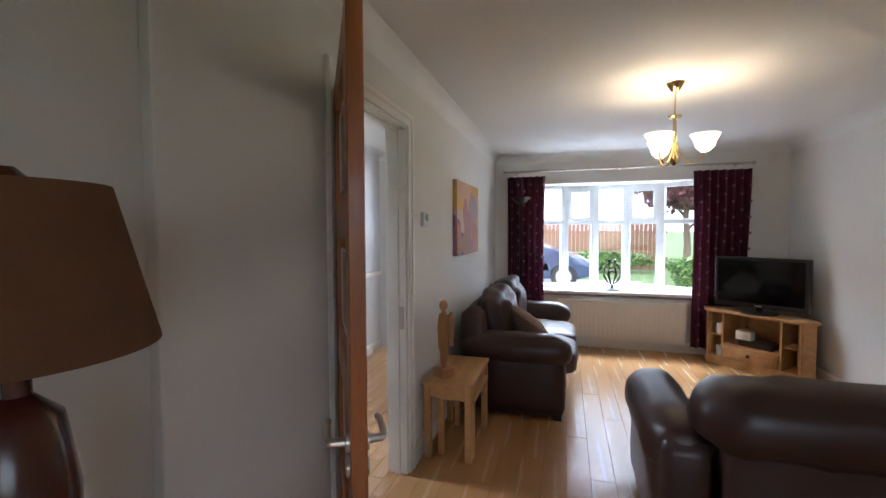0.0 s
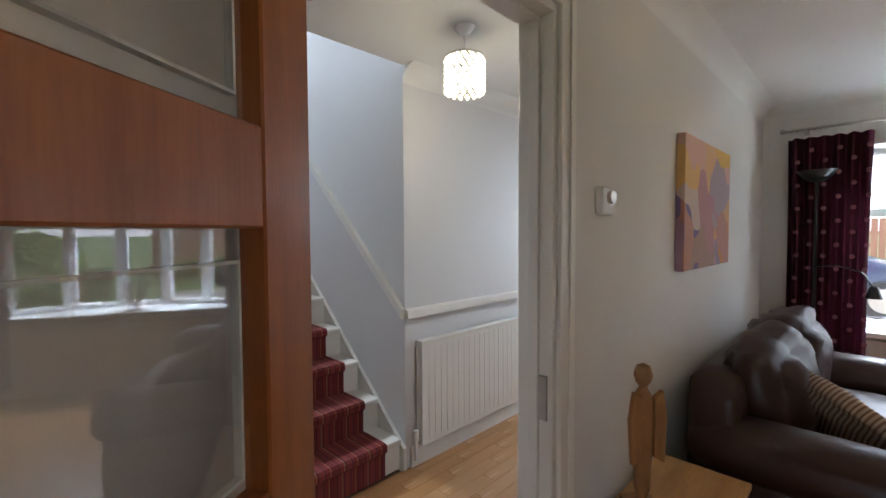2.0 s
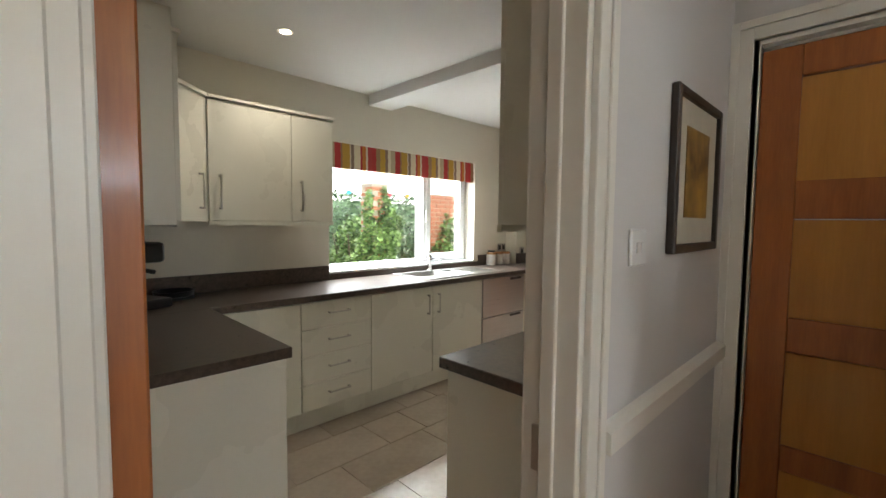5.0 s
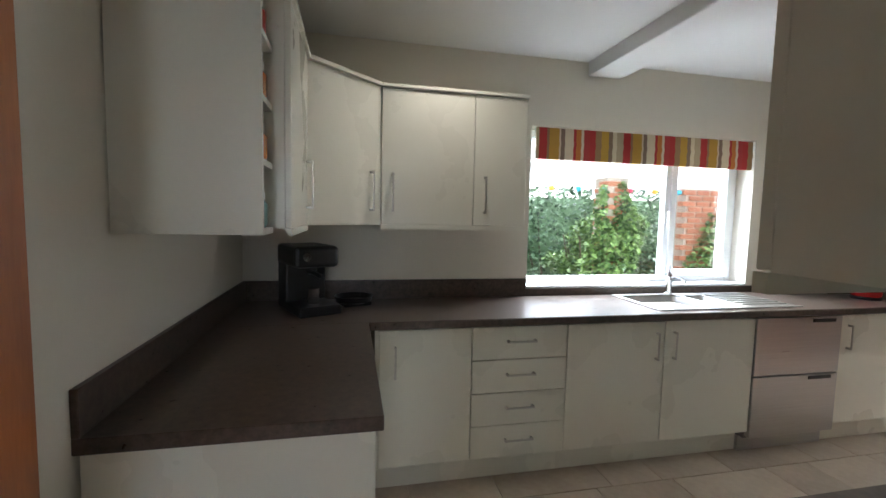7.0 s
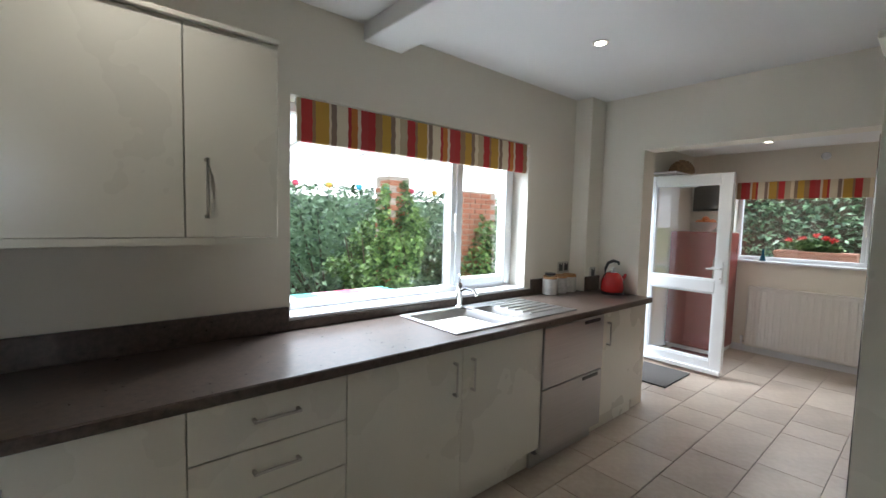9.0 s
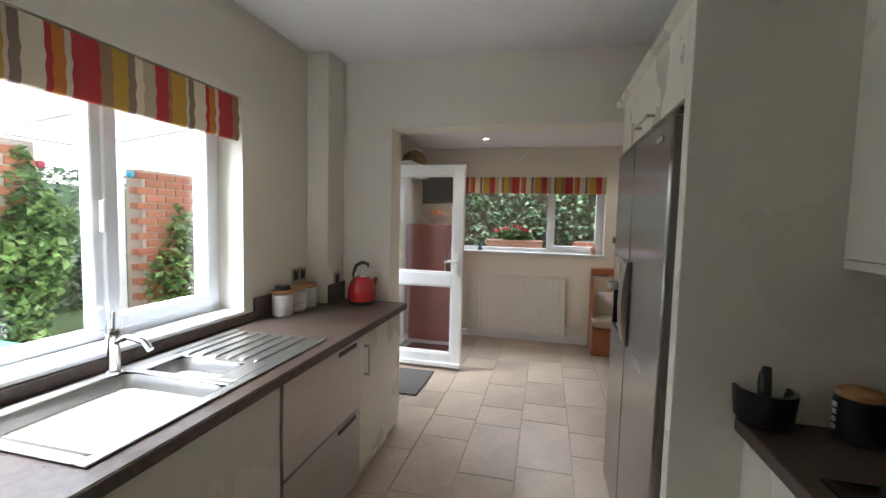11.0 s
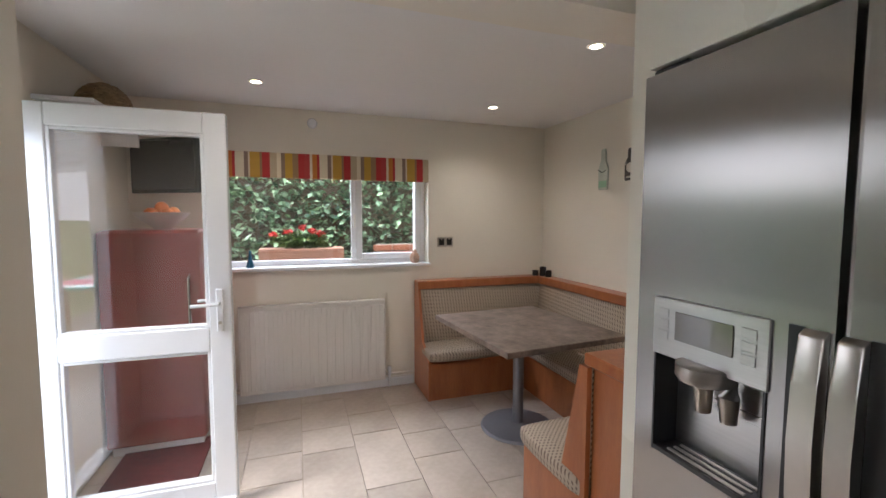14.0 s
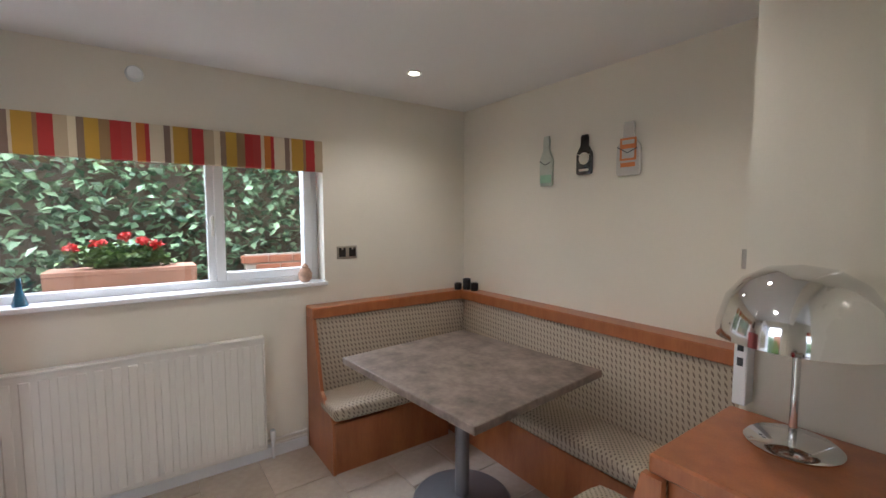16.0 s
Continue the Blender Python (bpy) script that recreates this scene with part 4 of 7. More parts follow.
for s_ in (-1, 1):
    part("side", prism([(s_ * 0.40, -0.10), (s_ * 0.49, 0.0), (s_ * 0.22, 0.29), (s_ * 0.20, 0.27), (s_ * 0.46, 0.0), (s_ * 0.39, -0.08)], "z", 0.09, 0.555), PINE, tv_unit)
    part("side_shelf", boxes((min(s_ * 0.27, s_ * 0.40), max(s_ * 0.27, s_ * 0.40), -0.11, 0.1, 0.31, 0.325)), PINE, tv_unit)
part("shelf", boxes((-0.25, 0.25, -0.11, 0.25, 0.23, 0.25)), PINE, tv_unit)
drawer = part("drawer", boxes((-0.24, 0.24, -0.128, 0.1, 0.10, 0.225), (-0.21, 0.21, -0.134, -0.128, 0.125, 0.2), bevel=0.003), PINE, tv_unit)
part("knob", lathe([(0.008, 0), (0.008, 0.012), (0.016, 0.02), (0.012, 0.03)], 12), BLACK, drawer, "", True, at=pose(0, -0.134, 0.163, 90, 0, 0))
tv = thing("television", "black flat-screen television on a glossy stand", "television", (1.98, 5.12, 0.585), -38)
part("stand", lathe([(0.16, 0), (0.16, 0.012), (0.03, 0.02), (0.03, 0.06)], 24), BLACK, tv, "", True)
part("casing", boxes((-0.40, 0.40, -0.03, 0.05, 0.05, 0.56), bevel=0.012, seg=2), BLACK, tv)
part("screen", boxes((-0.365, 0.365, -0.034, -0.029, 0.10, 0.53)), SCREEN, tv)
part("maker_badge", boxes((-0.03, 0.03, -0.033, -0.029, 0.068, 0.08)), SATIN, tv)
dvd = thing("set_top_box", "flat black set-top box on the cabinet shelf", "media player", (1.93, 5.10, 0.25), -45)
part("casing", boxes((-0.1, 0.2, -0.08, 0.12, 0, 0.06), bevel=0.004), BLACK, dvd)
wbox = thing("router", "small white box on top of the black player", "router", (1.87, 5.13, 0.31), -45)
part("casing", boxes((-0.07, 0.07, -0.05, 0.05, 0, 0.09), bevel=0.006), UPVC, wbox)
for zz, ll in ((0.325, "white mug on the cabinet side shelf"), (0.09, "white jug on the cabinet lower shelf")):
    mug = thing("mug", ll, "mug", (1.70, 5.28, zz), 20)
    part("cup", lathe([(0.035, 0), (0.042, 0.01), (0.042, 0.11), (0.036, 0.11), (0.034, 0.015)], 18, cap=False), CERAMIC, mug, "", True)
    part("handle", tube([(0.04, 0, 0.09), (0.07, 0, 0.08), (0.07, 0, 0.04), (0.04, 0, 0.02)], 0.006, 6), CERAMIC, mug, "", True)

# floor lamp behind the sofa
fl = thing("floor_lamp", "dark metal uplighter floor lamp with a reading arm", "lamp", (-0.42, 5.36, 0))
part("base", lathe([(0.13, 0), (0.13, 0.015), (0.02, 0.03)], 24), BLACK, fl, "", True)
part("pole", tube([(0, 0, 0.02), (0, 0, 1.76)], 0.011), BLACK, fl, "", True)
part("bowl", lathe([(0.02, 1.74), (0.07, 1.765), (0.115, 1.82), (0.11, 1.82), (0.06, 1.775)], 24, cap=False), BLACK, fl, "", True)
part("reading_arm", tube([(0, 0, 1.15), (0.12, 0, 1.16), (0.24, 0, 1.12), (0.30, 0, 1.02)], 0.006), BLACK, fl, "", True)
part("reading_shade", lathe([(0.045, -0.08), (0.02, 0), (0.018, 0)], 16, cap=False), BLACK, fl, "", True, at=pose(0.30, 0, 1.03))

# dancing couple ornament
orn = bmesh.new()
lathe([(0.09, 0), (0.09, 0.012), (0.02, 0.03), (0.012, 0.07)], 20, orn)
for s_ in (-1, 1):
    tube([(0, 0, 0.07), (s_ * 0.05, 0, 0.10), (s_ * 0.095, 0, 0.18), (s_ * 0.09, 0, 0.27), (s_ * 0.05, 0, 0.33), (s_ * 0.02, 0, 0.34)], [0.006, 0.010, 0.012, 0.011, 0.009, 0.006], 8, orn)
    tube([(s_ * 0.01, 0, 0.07), (s_ * 0.045, 0, 0.2), (s_ * 0.03, 0, 0.29)], [0.008, 0.017, 0.012], 8, orn)
    lathe([(0.004, -0.022), (0.018, -0.014), (0.023, 0), (0.018, 0.014), (0.004, 0.022)], 10, orn, (s_ * 0.035, 0, 0.365))
tube([(-0.06, 0, 0.2), (0, 0, 0.24), (0.06, 0, 0.2)], 0.007, 8, orn)
IRON = mat("dark_bronze", (0.03, 0.022, 0.018), 0.4, metal=0.5)
ornament = new("figure_ornament", mesh_from("figure_ornament", orn, IRON, True))
ornament.matrix_basis = pose(0.66, 5.78, 0.68)
tagged(ornament, "dark bronze open-work sculpture of two rounded figures on the sill", "ornament")

# chandelier
SHADEGLASS = mat("cream_alabaster_glass", (0.80, 0.68, 0.48), 0.4, vary=0.1, scale=20, glow=(1.0, 0.72, 0.38, 1.7))
ch = thing("chandelier", "polished brass three-arm ceiling light with lit cream glass shades", "ceiling light", (0.77, 3.2, H))
ch.matrix_basis = pose(0.77, 3.2, H) @ Matrix.Scale(0.84, 4)
part("ceiling_rose", lathe([(0.012, -0.07), (0.03, -0.06), (0.055, -0.02), (0.065, 0)], 24), BRASS, ch, "", True)
part("stem", tube([(0, 0, -0.06), (0, 0, -0.26)], 0.006), BRASS, ch, "", True)
part("column", lathe([(0.045, -0.262), (0.05, -0.25), (0.02, -0.24), (0.012, -0.27), (0.016, -0.40), (0.012, -0.52), (0.03, -0.56), (0.026, -0.60), (0.008, -0.62)], 18), BRASS, ch, "", True)
for k in range(3):
    a = radians(-12 + 120 * k)
    c_, s_ = math.cos(a), math.sin(a)
    part("arm", tube([(0.01 * c_, 0.01 * s_, -0.42), (0.03 * c_, 0.03 * s_, -0.52), (0.08 * c_, 0.08 * s_, -0.60), (0.14 * c_, 0.14 * s_, -0.61), (0.19 * c_, 0.19 * s_, -0.57), (0.20 * c_, 0.20 * s_, -0.53)], 0.006), BRASS, ch, "", True)
    part("shade", lathe([(0.025, -0.53), (0.06, -0.50), (0.075, -0.45), (0.10, -0.405), (0.096, -0.405), (0.07, -0.45), (0.055, -0.495)], 28, cap=False), SHADEGLASS, ch, "cream glass bell shade, lit", True, at=pose(0.20 * c_, 0.20 * s_, 0))
    bulb("bulb", (0.77 + 0.168 * c_, 3.2 + 0.168 * s_, H - 0.335), 1.1, 0.03)

# ---- hall ----
CRYSTAL = mat("lit_glass_drops", (0.8, 0.75, 0.6), 0.2, glow=(1.0, 0.86, 0.58, 1.5))
pend = thing("pendant_light", "pendant light of lit clear glass drops", "ceiling light", (-1.51, 2.89, H))
part("rose", lathe([(0.02, -0.04), (0.045, -0.01), (0.05, 0)], 18), UPVC, pend, "", True)
part("cord", tube([(0, 0, -0.03), (0, 0, -0.14)], 0.003), UPVC, pend)
part("frame_ring", lathe([(0.085, -0.145), (0.09, -0.145), (0.09, -0.135), (0.085, -0.135)], 24), CHROME, pend, "", True)
drops = bmesh.new()
for j in range(6):
    for i in range(16):
        a = 2 * math.pi * (i + 0.5 * (j % 2)) / 16
        rr = 0.088
        lathe([(0.002, -0.014), (0.013, 0), (0.002, 0.014)], 6, drops, (rr * math.cos(a), rr * math.sin(a), -0.162 - j * 0.027))
part("glass_drops", drops, CRYSTAL, pend, "tiers of lit glass drops")
bulb("pendant_bulb", (-1.51, 2.89, H - 0.37), 1.6, 0.05, (1.0, 0.84, 0.6))
pict = thing("framed_picture", "dark framed print of an autumn scene with a cream mount", "picture", (-2.70, 1.27, 1.53))
FRAMEDARK = mat("dark_frame", (0.03, 0.022, 0.018), 0.4)
MOUNT = mat("cream_mount", (0.62, 0.58, 0.48), 0.9)
PRINT = mat("autumn_print", (0.05, 0.035, 0.04), 0.5, vary=0.6, scale=5, fine=18, tint=(0.55, 0.32, 0.07))
part("frame", boxes((-0.22, -0.195, 0.001, 0.022, -0.225, 0.225), (0.195, 0.22, 0.001, 0.022, -0.225, 0.225), (-0.195, 0.195, 0.001, 0.022, 0.2, 0.225), (-0.195, 0.195, 0.001, 0.022, -0.225, -0.2), bevel=0.003), FRAMEDARK, pict)
part("mount", boxes((-0.195, 0.195, 0.001, 0.010, -0.2, 0.2)), MOUNT, pict)
part("print", boxes((-0.11, 0.11, 0.010, 0.013, -0.125, 0.13)), PRINT, pict)
sw = thing("light_switch", "white plastic double light switch", "switch", (-2.28, 1.27, 1.33))
part("plate", boxes((-0.045, 0.045, 0.0005, 0.010, -0.043, 0.043), bevel=0.004), UPVC, sw)
part("rocker", boxes((-0.02, -0.002, 0.010, 0.014, -0.012, 0.012), (0.002, 0.02, 0.010, 0.014, -0.012, 0.012)), UPVC, sw)

# ---- kitchen ----


def bar_handle(parent, at, length, upright):
    h = boxes((-0.005, 0.005, -0.032, -0.024, -length / 2, length / 2), (-0.006, 0.006, -0.032, 0, -length / 2 + 0.0, -length / 2 + 0.012), (-0.006, 0.006, -0.032, 0, length / 2 - 0.012, length / 2), bevel=0.002)
    return part("handle", h, SATIN, parent, "satin nickel bar handle", at=at @ pose(0, 0, 0, 0, 0 if upright else 90, 0))


def base_unit(label, at, rz, w, fronts, depth=0.56, name="kitchen_base_cabinet"):
    """Base cabinet facing -y in its own axes, x from 0 to w, back at y=depth. fronts: (x0, x1, z0, z1, handle x, handle z, upright)."""
    u = thing(name, label, "cabinet", at, rz, "kitchen base cabinets")
    part("carcass", boxes((0.001, w - 0.001, 0.02, depth, 0.15, 0.868)), CREAM, u)
    part("plinth", boxes((0, w, 0.08, 0.10, 0, 0.15)), CREAM, u)
    for x0, x1, z0, z1, hx, hz, up in fronts:
        f = part("drawer_front" if not up else "door", boxes((x0 + 0.002, x1 - 0.002, 0, 0.019, z0 + 0.002, z1 - 0.002), bevel=0.002), CREAM, u)
        bar_handle(f, pose(hx, 0, hz), 0.16, up)
    return u


YF = -0.85
# a unit facing +y is turned half round: its x runs towards -x
def row_unit(label, x_right, w, fronts, name="kitchen_base_cabinet"):
    return base_unit(label, (x_right, YF, 0), 180, w, fronts, name=name)


row_unit("cream base cabinet beside the corner", -2.0, 0.496, [(0.02, 0.496, 0.15, 0.862, 0.10, 0.70, True)])
row_unit("cream four-drawer kitchen cabinet", -2.496, 0.536, [(0, 0.536, 0.15 + 0.178 * i, 0.15 + 0.178 * (i + 1), 0.268, 0.15 + 0.178 * i + 0.10, False) for i in range(4)])
row_unit("cream double cabinet under the sink", -3.032, 1.233, [(0, 0.607, 0.15, 0.862, 0.55, 0.72, True), (0.607, 1.233, 0.15, 0.862, 0.665, 0.72, True)])
row_unit("cream end cabinet beside the dishwasher", -4.912, 0.63, [(0, 0.63, 0.15, 0.862, 0.07, 0.72, True)])
dw = thing("dishwasher", "brushed steel two-drawer dishwasher under the worktop", "dishwasher", (-4.258, YF, 0), 180)
part("body", boxes((0.003, 0.66, 0.025, 0.55, 0.10, 0.868)), GREYMETAL, dw)
part("upper_drawer", boxes((0.006, 0.657, -0.012, 0.022, 0.50, 0.862), bevel=0.004), STEEL, dw)
part("lower_drawer", boxes((0.006, 0.657, -0.012, 0.022, 0.115, 0.492), bevel=0.004), STEEL, dw)
for z in (0.825, 0.462):
    part("grip", boxes((0.42, 0.60, -0.018, -0.010, z, z + 0.022), bevel=0.003), BLACK, dw)
part("kick_plate", boxes((0.003, 0.66, 0.06, 0.08, 0, 0.10)), STEEL, dw)

wt = thing("worktop", "dark brown mottled stone-effect worktop with upstand", "worktop", (-1.27, -1.43, 0.87))
# window run with the sink cut out, side run
sx0, sx1, sy0, sy1 = -2.41, -3.36, 0.09, 0.52
bm = bmesh.new()
for x0, x1, y0, y1 in ((-4.315, sx1, 0, 0.605), (sx1, sx0, 0, sy0), (sx1, sx0, sy1, 0.605), (sx0, -0.0, 0, 0.605)):
    box(bm, x0, x1, y0, y1, 0, 0.04)
part("window_run", bm, WORKTOP, wt)
part("front_edge", boxes((-4.315, -0.705, 0.605, 0.612, 0.001, 0.039), bevel=0.003), WORKTOP, wt)
part("side_run", boxes((-0.70, 0, 0.605, 1.575, 0, 0.04), bevel=0.002), WORKTOP, wt)
part("upstand", boxes((-1.75, 0, 0.0, 0.018, 0.04, 0.155), (-3.60, -1.75, 0.0, 0.018, 0.04, 0.085), (-4.10, -3.60, 0.0, 0.018, 0.04, 0.155), (-4.315, -4.11, 0.15, 0.168, 0.04, 0.16), bevel=0.002), WORKTOP, wt)
part("side_upstand", boxes((-0.018, 0, 0.02, 1.575, 0.04, 0.155), bevel=0.002), WORKTOP, wt)
side = base_unit("cream base cabinet along the side wall", (-1.95, 0.115, 0), -90, 0.93, [(0.03, 0.48, 0.15, 0.862, 0.42, 0.70, True), (0.48, 0.93, 0.15, 0.862, 0.54, 0.70, True)])
part("end_panel", boxes((-0.02, 0.0, 0.0, 0.67, 0.0, 0.868), bevel=0.002), CREAM, side)

# sink set into the worktop
sink = thing("sink", "stainless steel one and a half bowl sink with drainer", "sink", (-1.27 - 2.36, -1.43, 0.912))
SINKSTEEL = mat("sink_steel", (0.50, 0.49, 0.48), 0.34, metal=1.0, vary=0.05, scale=8)
bm = bmesh.new()


def bowl(bm, x0, x1, y0, y1, d):
    r = [[(x0, y0), (x1, y0), (x1, y1), (x0, y1)]]
    levels = [(0.0, 0.0), (0.012, -0.02), (0.02, -d + 0.03), (0.05, -d)]
    rings = []
    for inset, z in levels:
        ring = []
        for cx, cy, a0 in ((x1 - 0.05, y1 - 0.05, 0), (x0 + 0.05, y1 - 0.05, 90), (x0 + 0.05, y0 + 0.05, 180), (x1 - 0.05, y0 + 0.05, 270)):
            for k in range(4):
                a = radians(a0 + k * 30)
                ring.append(bm.verts.new((cx + (0.05 - inset * 0.8) * math.cos(a) - 0.2 * inset * (1 if math.cos(a) > 0 else -1), cy + (0.05 - inset * 0.8) * math.sin(a), z)))
        rings.append(ring)
    for a, b in zip(rings, rings[1:]):
        n = len(a)
        for k in range(n):
            bm.faces.new((a[k], b[k], b[(k + 1) % n], a[(k + 1) % n]))
    bm.faces.new(rings[-1])


X0s, X1s = -1.03, 0.0
B1, B2 = (-0.46, -0.03), (-0.65, -0.49)
part("rim", boxes((X0s, X1s, 0.06, 0.10, 0, 0.006), (X0s, X1s, 0.51, 0.545, 0, 0.006), (B1[1], X1s, 0.10, 0.51, 0, 0.006), (B2[1], B1[0], 0.10, 0.51, 0, 0.006), (B2[0], B2[1], 0.10, 0.15, 0, 0.006), (B2[0], B2[1], 0.43, 0.51, 0, 0.006), bevel=0.002), SINKSTEEL, sink)
bowl(bm, B1[0], B1[1], 0.10, 0.51, 0.17)
part("main_bowl", bm, SINKSTEEL, sink, "", True)
bm = bmesh.new()
bowl(bm, B2[0], B2[1], 0.15, 0.43, 0.12)
part("half_bowl", bm, SINKSTEEL, sink, "", True)
bm = boxes((X0s, B2[0], 0.10, 0.51, -0.004, 0.002))
part("drainer", bm, SINKSTEEL, sink, "ribbed steel drainer")
for k in range(6):
    part("drainer_rib", boxes((X0s + 0.02, B2[0] - 0.02, 0.14 + k * 0.06, 0.155 + k * 0.06, 0.002, 0.008), bevel=0.003), SINKSTEEL, sink)
for cx, cy, zz in ((-0.245, 0.30, -0.168), (-0.57, 0.29, -0.118)):
    part("waste", lathe([(0.038, 0), (0.036, 0.004), (0.01, 0.003)], 18), CHROME, sink, "", True, at=pose(cx, cy, zz))
tap = thing("mixer_tap", "chrome mono mixer tap behind the sink", "tap", (-4.06, -1.345, 0.918))
part("body", lathe([(0.026, 0), (0.026, 0.008), (0.02, 0.015), (0.02, 0.12), (0.023, 0.13), (0.018, 0.15)], 18), CHROME, tap, "", True)
part("spout", tube([(0, 0, 0.10), (0, 0.06, 0.13), (0, 0.13, 0.12), (0, 0.155, 0.095)], 0.011), CHROME, tap, "", True)
part("lever", tube([(0, 0, 0.15), (-0.01, -0.01, 0.185), (-0.02, -0.02, 0.20)], 0.006), CHROME, tap, "", True)

# wall cabinets with the angled corner
TOPZ, BOTZ = 2.095, 1.375


def wall_unit(label, at, rz, w, doors, depth=0.38, group="kitchen wall cabinets"):
    u = thing("kitchen_wall_cabinet", label, "cabinet", at, rz, group)
    part("carcass", boxes((0.001, w - 0.001, 0.02, depth, BOTZ + 0.004, TOPZ - 0.02)), CREAM, u)
    part("cornice", boxes((0, w, -0.014, depth, TOPZ - 0.018, TOPZ), bevel=0.003), CREAM, u)
    part("light_pelmet", boxes((0, w, 0.0, 0.018, BOTZ - 0.02, BOTZ + 0.003)), CREAM, u)
    for x0, x1, hx in doors:
        d = part("door", boxes((x0 + 0.002, x1 - 0.002, 0, 0.019, BOTZ + 0.005, TOPZ - 0.02), bevel=0.002), CREAM, u)
        bar_handle(d, pose(hx, 0, BOTZ + 0.17), 0.20, True)
    return u


wall_unit("cream double wall cabinet beside the window", (-2.034, -1.03, 0), 180, 0.80, [(0, 0.497, 0.06), (0.497, 0.80, 0.56)])
corner = thing("kitchen_wall_cabinet", "cream angled corner wall cabinet", "cabinet", (-1.27, -1.43, 0), 0, "kitchen wall cabinets")
out = [(0, 0), (-0.764, 0), (-0.764, 0.385), (-0.43, 0.70), (0, 0.70)]
part("carcass", prism(out, "z", BOTZ, TOPZ - 0.018), CREAM, corner)
part("cornice", prism([(0, 0), (-0.764, 0), (-0.764, 0.412), (-0.44, 0.72), (0, 0.72)], "z", TOPZ - 0.017, TOPZ), CREAM, corner)
dl = math.hypot(0.334, 0.315)
cd = part("door", boxes((0.004, dl - 0.004, 0, 0.019, BOTZ + 0.005, TOPZ - 0.02), bevel=0.002), CREAM, corner, at=pose(-0.415, 0.715, 0, 0, 0, 180 - 0 + math.degrees(math.atan2(0.315, 0.334))))
bar_handle(cd, pose(dl - 0.06, 0, BOTZ + 0.17), 0.20, True)
su = wall_unit("cream side wall cabinet", (-1.70, -0.20, 0), -90, 0.51, [(0.0, 0.51, 0.44)], depth=0.43)
rack = thing("shelf_unit", "narrow open cream shelf unit with jars at the cabinet end", "shelf", (-1.645, -0.04, 0), -90)
for z in (BOTZ - 0.01, 1.56, 1.735, 1.91, TOPZ - 0.018):
    part("shelf", boxes((0.018, 0.16, 0.0, 0.37, z, z + 0.018)), CREAM, rack)
part("end_panel", boxes((0.0, 0.018, 0.0, 0.37, BOTZ - 0.01, TOPZ)), CREAM, rack)
JARC = [(0.35, 0.02, 0.015), (0.55, 0.16, 0.02), (0.55, 0.16, 0.02), (0.16, 0.30, 0.28)]
for i, z in enumerate((1.928, 1.753, 1.578, BOTZ + 0.008)):
    jar = thing("storage_jar", ("red storage jar", "orange storage jar", "orange storage jar", "pale green glass jar")[i] + " on the open shelf", "jar", (-1.60, -0.13, z))
    part("body", lathe([(0.035, 0), (0.042, 0.01), (0.042, 0.07), (0.03, 0.085)], 18), mat("jar_colour", JARC[i], 0.25, coat=0.4), jar, "", True)
    part("lid", lathe([(0.034, 0.085), (0.034, 0.105), (0.01, 0.11)], 18), CERAMIC, jar, "", True)

# hob side: base units, worktop, wall units
hob_side = base_unit("cream base cabinet along the hall wall", (-4.40, 0.625, 0), 0, 2.03, [(0.0, 0.35, 0.15, 0.862, 0.29, 0.70, True), (1.0, 1.56, 0.15, 0.862, 1.06, 0.70, True), (1.56, 2.02, 0.15, 0.862, 1.95, 0.70, True)], depth=0.51)
part("end_panel", boxes((2.03, 2.085, 0.0, 0.515, 0.0, 0.868), bevel=0.002), CREAM, hob_side)
wt2 = thing("worktop", "dark brown mottled worktop on the hall side of the kitchen", "worktop", (-4.41, 0.60, 0.87))
part("slab", boxes((0, 2.115, 0, 0.544, 0, 0.04), bevel=0.003), WORKTOP, wt2)
part("upstand", boxes((0, 2.11, 0.525, 0.543, 0.04, 0.14), bevel=0.002), WORKTOP, wt2)
wall_unit("cream wall cabinet on the hall side", (-3.02, 0.83, 0), 0, 0.70, [(0, 0.35, 0.29), (0.35, 0.70, 0.41)], depth=0.31, group="hall side wall cabinets")
wall_unit("cream wall cabinet beside the fridge", (-4.38, 0.83, 0), 0, 0.60, [(0, 0.60, 0.54)], depth=0.31, group="hall side wall cabinets")
oven = thing("oven", "black glass built-under oven with a steel handle", "oven", (-4.045, 0.615, 0))
part("door", boxes((0, 0.6, 0, 0.02, 0.17, 0.74), bevel=0.004), SCREEN, oven)
part("control_panel", boxes((0, 0.6, -0.002, 0.02, 0.75, 0.862), bevel=0.003), STEEL, oven)
part("handle", tube([(0.05, 0, 0.70), (0.05, -0.04, 0.70), (0.55, -0.04, 0.70), (0.55, 0, 0.70)], 0.009), STEEL, oven, "", True)
hob = thing("hob", "black glass hob set in the worktop", "hob", (-4.03, 0.65, 0.91))
part("glass", boxes((0, 0.58, 0, 0.48, 0, 0.006), bevel=0.002), SCREEN, hob)
for cx, cy in ((0.15, 0.13), (0.43, 0.13), (0.15, 0.35), (0.43, 0.35)):
    part("ring", lathe([(0.085, 0.0062), (0.085, 0.0068), (0.08, 0.0068)], 24), GREYMETAL, hob, at=pose(cx, cy, 0))
mort = thing("mortar", "black stone mortar with a pestle", "mortar", (-4.31, 0.66, 0.91))
part("bowl", lathe([(0.045, 0), (0.07, 0.015), (0.078, 0.10), (0.066, 0.10), (0.05, 0.03)], 24), BLACK, mort, "", True)
part("pestle", tube([(0.01, 0, 0.04), (-0.035, 0.01, 0.15)], [0.014, 0.02], 10), BLACK, mort, "", True)
